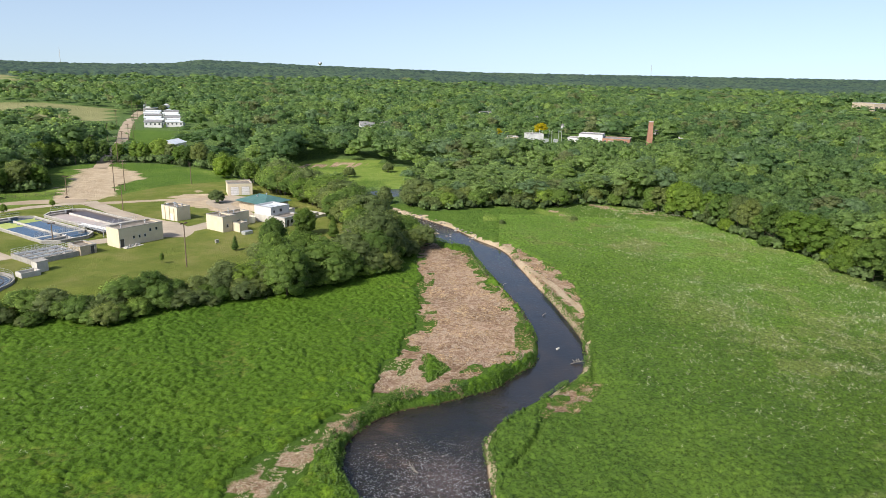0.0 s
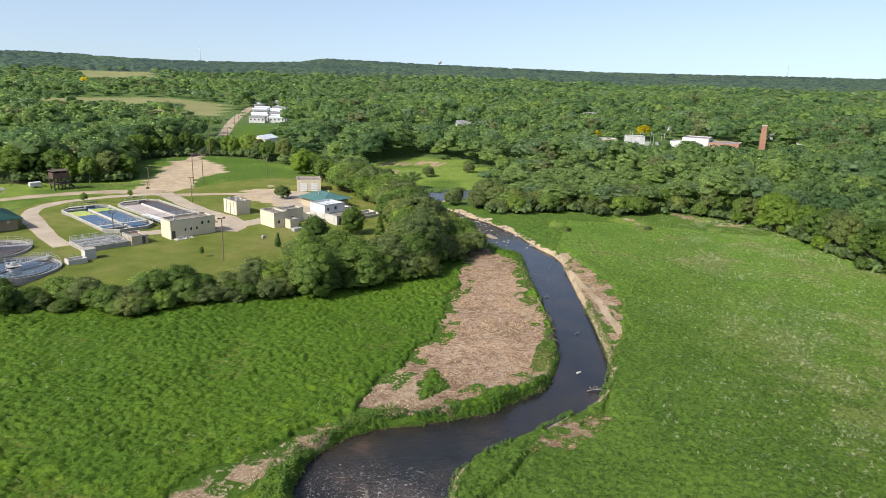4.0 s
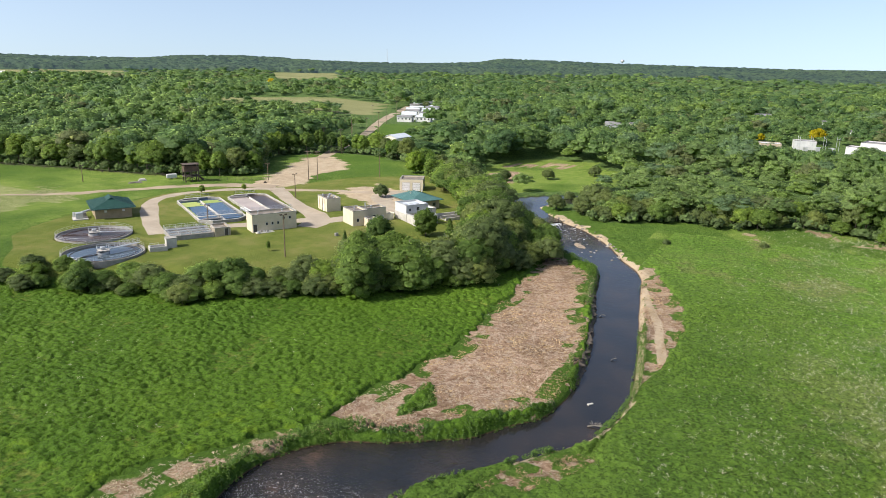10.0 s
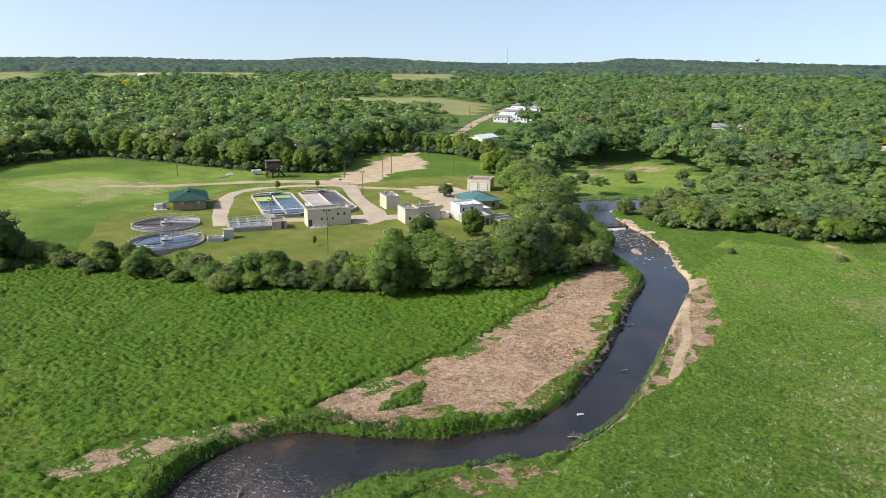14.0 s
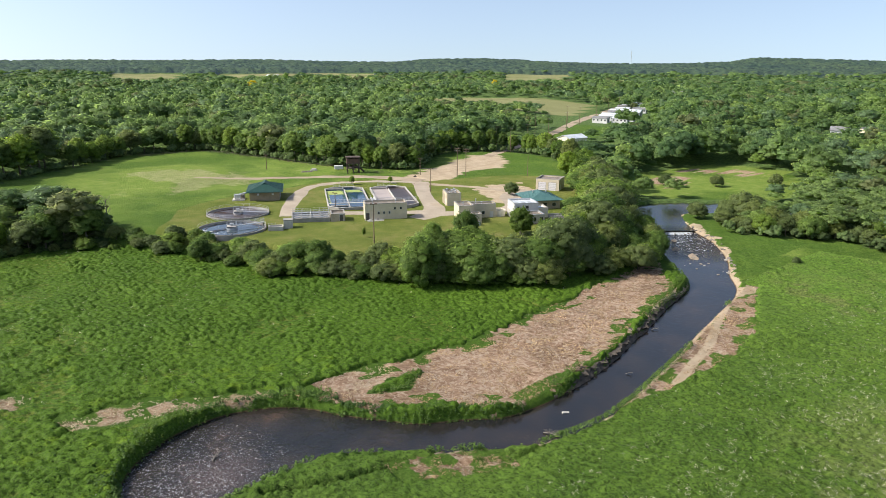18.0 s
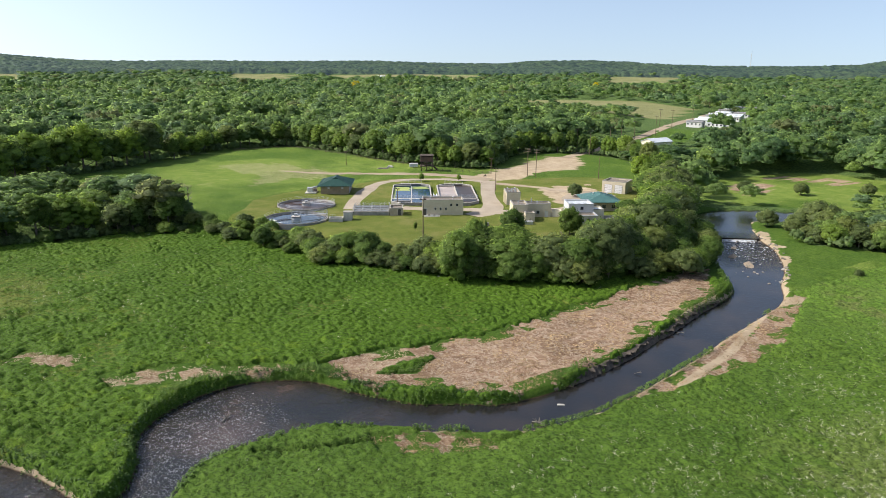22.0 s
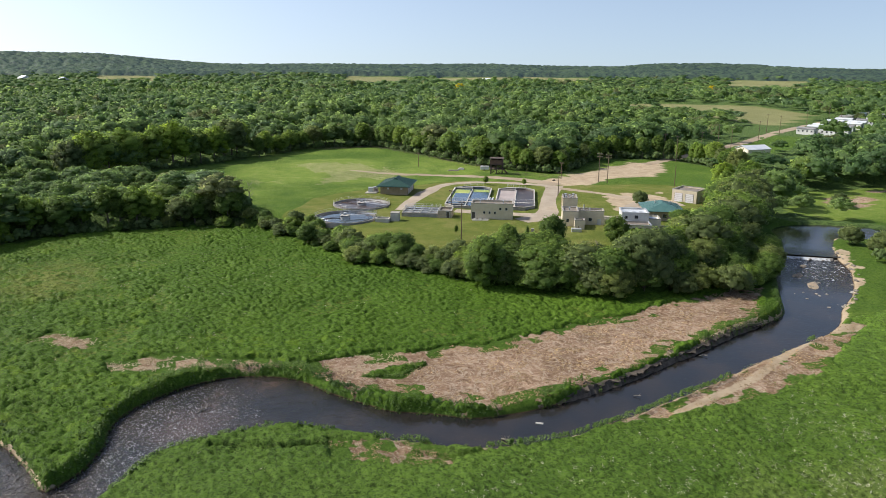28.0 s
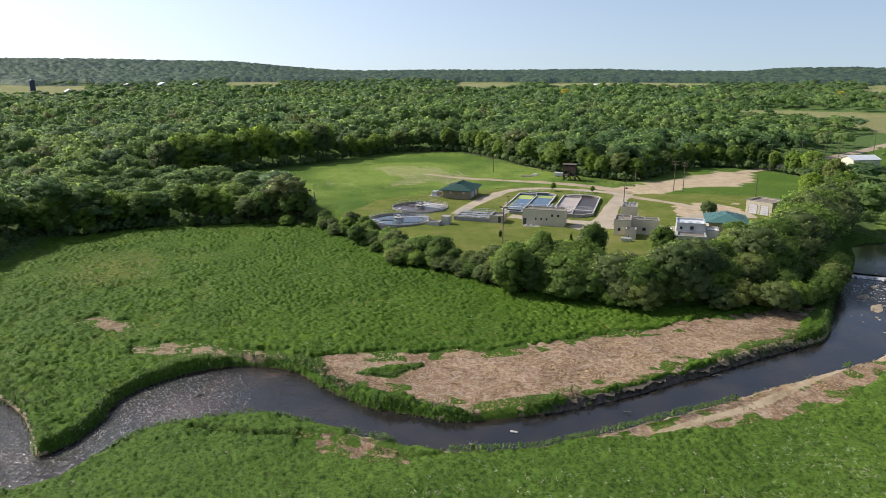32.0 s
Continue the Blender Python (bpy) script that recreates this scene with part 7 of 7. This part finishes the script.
# ---------- houses and works in the distance ----------
def gable_house(name, x, y, w, d, h, turn, wall, roof, label, group="", rise=None, windows=3, dz=0.0, category="house"):
    root = world_thing(name, x, y, label, category, turn, group, dz)
    t = 0.25
    part("wall", blocks((-w / 2, w / 2, -d / 2, -d / 2 + t, -1, h), (-w / 2, w / 2, d / 2 - t, d / 2, -1, h), (-w / 2, -w / 2 + t, -d / 2 + t, d / 2 - t, -1, h), (w / 2 - t, w / 2, -d / 2 + t, d / 2 - t, -1, h)), wall, root)
    rise, e = rise or d * 0.3, 0.4
    bm = bmesh.new()
    pts = [(-d / 2 - e, h), (0, h + rise), (d / 2 + e, h), (d / 2 + e, h + 0.18), (0, h + rise + 0.2), (-d / 2 - e, h + 0.18)]
    a = [bm.verts.new((-w / 2 - e, u, v)) for u, v in pts]
    b = [bm.verts.new((w / 2 + e, u, v)) for u, v in pts]
    bm.faces.new(a[::-1])
    bm.faces.new(b)
    for i in range(6):
        bm.faces.new((a[i], a[(i + 1) % 6], b[(i + 1) % 6], b[i]))
    part("roof", bm, roof, root)
    for s in (-1, 1):
        bm = bmesh.new()
        bm.faces.new([bm.verts.new((s * (w / 2 - 0.05), u, v)) for u, v in ((-d / 2, h), (d / 2, h), (0, h + rise))])
        part("gable", bm, wall, root)
    for k in range(windows):
        opening(root, "window", -w / 2 + (k + 0.5) * w / windows, -d / 2, h * 0.35, 1.1, h * 0.38, "-y", "glass", "white")
    opening(root, "door", w / 2, 0, 0, 1.0, 2.1, "+x", "door_dark")
    return root


row = Vector((-0.46, 0.89, 0))
across = Vector((0.89, 0.46, 0))
for i in range(10):
    for j in range(2):
        p = Vector((-258, 352, 0)) + row * (i * 21) + across * (j * 14 + 4 + (i % 2) * 1.5)
        gable_house("mobile_home", p.x, p.y, 11.5, 5.0, 2.9, 12 + 4 * (i % 3), "white", "roof_pale" if (i + j) % 3 else "roof_grey", "white mobile home with a low pale roof", "mobile homes", 0.9, 4, 0.6, "mobile home")
gable_house("storage_shed", -186, 236, 14, 9, 5.2, 88, "cream_pale", "roof_pale", "long cream shed with a pale metal roof", "", 1.7, 0, 0, "shed")
for x, y, w, h, t, wall, roof in ((-118, 424, 11, 3.6, 20, "white", "roof_grey"), (-104, 432, 10, 3.2, 60, "cream", "roof_grey"), (-29, 560, 12, 5.0, 30, "white", "roof_grey"), (-40, 470, 10, 4.2, 70, "white", "roof_grey"),
                                  (40, 452, 10, 4.6, 10, "white", "roof_grey"), (60, 470, 11, 4.4, 80, "cream_pale", "roof_grey"), (105, 440, 10, 4.6, 20, "white", "roof_grey"), (140, 470, 11, 4.6, 0, "white", "roof_grey"),
                                  (20, 520, 11, 5, 40, "white", "roof_grey"), (210, 560, 14, 5, 5, "white", "roof_pale"), (-330, 600, 12, 4.5, 0, "white", "roof_grey"), (-360, 630, 12, 4.5, 30, "tanbrick", "roof_grey"),
                                  (-130, 335, 9, 3, 45, "white", "roof_grey"), (260, 520, 16, 4, 5, "cream_pale", "roof_pale")):
    gable_house("house", x, y, w, w * 0.75, h, t, wall, roof, f"{'white' if wall == 'white' else 'cream'} house with a {'grey' if roof == 'roof_grey' else 'pale'} roof among trees", "town houses", None, 3, 1.2)


def works():
    z = ground_z(60, 365)
    root = thing("factory", pose(52, 368, z, rz=-14), "white and red brick factory with flat roofs", "factory")
    flat_block(root, -12, 4, -6, 10, -1, 8.2, "white", roof="roof_grey")
    flat_block(root, 4.1, 22, -8, 8, -1, 6.2, "redbrick", "brick_wall", roof="roof_grey")
    flat_block(root, 10, 18, -15, -8.1, -1, 4.8, "redbrick", "annex_wall", roof="roof_pale")
    flat_block(root, -20, -12.1, -2, 8, -1, 5.0, "white", "side_wall", roof="roof_grey")
    for x in (-10, -7, -4, -1, 2):
        opening(root, "window", x, -6, 1.2, 1.4, 1.8, "-y", "glass", "white")
    for x in (6, 9, 19.5):
        opening(root, "window", x, -8, 3.2, 1.4, 1.6, "-y", "glass", "white")
    opening(root, "door", 21, -8, 0, 1.4, 2.4, "-y", "door_dark")
    st = thing("chimney", pose(87, 368, ground_z(87, 368)), "tall square red brick chimney stack", "chimney")
    part("stack", solid([[(s * w, t * w, zz) for s, t in ((-1, -1), (1, -1), (1, 1), (-1, 1))] for w, zz in ((1.7, -1), (1.6, 8), (1.3, 17))]), "redbrick", st)
    part("cap", blocks((-1.45, 1.45, -1.45, 1.45, 17, 17.6)), "concrete", st)
    lw = thing("low_store", pose(122, 394, ground_z(122, 394), rz=-8), "long low white store building", "store")
    flat_block(lw, -9, 9, -5, 5, -1, 4.6, "white", roof="roof_pale")
    for x in (-6, -2, 2, 6):
        opening(lw, "window", x, -5, 1.0, 2.2, 1.8, "-y", "glass", "white")
    sub = thing("substation_building", pose(-8, 376, ground_z(-8, 376), rz=10), "tan substation building with shallow roof", "building")
    flat_block(sub, -6, 6, -5, 5, -1, 4.4, "tan_wall", roof="roof_pale")
    opening(sub, "door", 0, -5, 0, 1.6, 2.4, "-y", "door_dark")
    sub2 = thing("substation_building", pose(10, 392, ground_z(10, 392), rz=10), "white substation building with grey roof", "building")
    flat_block(sub2, -6, 6, -5, 5, -1, 5.2, "white", roof="roof_grey")
    fr = thing("switchyard", pose(14, 378, ground_z(14, 378), rz=10), "galvanised steel switchyard frames", "switchyard")
    for x in np.arange(-6, 22, 7.0):
        part("gantry", pipe(((x, 0, -0.5), (x, 0, 9), 0.12), ((x, 8, -0.5), (x, 8, 9), 0.12), ((x, 0, 8), (x, 8, 8), 0.08), sides=5), "galv", fr)
    for x in (-2, 5, 12):
        part("transformer", blocks((x - 1.4, x + 1.4, 3, 5.4, -0.3, 2.6), bevel=0.1), "galv", fr)
    for x, y, w, t in ((380, 660, 40, 20), (412, 640, 30, 20)):
        st2 = thing("superstore", pose(x, y, ground_z(x, y), rz=t), "long cream flat-roofed superstore on the hillside", "store")
        flat_block(st2, -w / 2, w / 2, -14, 14, -2, 9.0, "tan_wall", roof="roof_pale")
        for k in range(6):
            opening(st2, "window", -w / 2 + (k + 0.5) * w / 6, -14, 1.5, w / 10, 4, "-y", "glass", "white")


works()


def farm_and_towers():
    x, y = -1222, -414
    s = thing("silo", pose(x, y, ground_z(x, y)), "dark blue farm silo with a domed top", "silo")
    part("shell", solid([ring(4.2, -1, 24), ring(4.2, 19, 24)]), "silo_blue", s)
    part("dome", solid([ring(4.3, 19.01, 24), ring(3.4, 20.8, 24), ring(1.6, 22.0, 24), ring(0.2, 22.4, 24)]), "silo_blue", s)
    for dx, dy, w, wall in ((60, 70, 26, "white"), (-90, 190, 30, "white"), (-140, 120, 22, "redbrick"), (-60, 250, 24, "white")):
        gable_house("barn", x + dx, y + dy, w, w * 0.5, 5.5, 20, wall, "roof_pale", f"{'white' if wall == 'white' else 'red'} farm barn with a pale roof", "farm barns", None, 4, 0.5, "barn")
    gable_house("barn", -1150, 566, 26, 13, 5.5, 25, "white", "roof_pale", "white farm barn with a pale roof", "farm barns", None, 4, 0.5, "barn")
    gable_house("barn", -1125, 610, 16, 9, 5.0, 25, "white", "roof_pale", "white farm barn with a pale roof", "farm barns", None, 3, 0.5, "barn")
    tx, ty = -790, 2920
    t = thing("water_tower", pose(tx, ty, 0), "distant water tower on the wooded hill", "water tower")
    part("bowl", solid([ring(2, 62, 16), ring(8, 66, 16), ring(8.5, 70, 16), ring(5, 74, 16), ring(0.5, 75, 16)]), "galv", t)
    part("stem", solid([ring(2.6, 20, 12), ring(1.8, 62.5, 12)]), "galv", t)
    for mx, my, top in ((560, 2700, 88), (-1560, 2300, 92)):
        m = thing("radio_mast", pose(mx, my, 0), "thin distant radio mast on the hill", "mast")
        part("lattice", pipe(((0, 0, 25), (0, 0, top), 0.9), sides=5), "galv", m)
        part("antenna", pipe(((0, 0, top), (0, 0, top + 7), 0.35), sides=5), "steel_dark", m)


M["silo_blue"] = speckled("blue silo enamel", (0.02, 0.03, 0.06), (0.04, 0.055, 0.10), 0.3, 0.35)
farm_and_towers()

for ob in list(PATTERN.values()):
    for o in (*ob.children_recursive, ob):
        bpy.data.objects.remove(o)
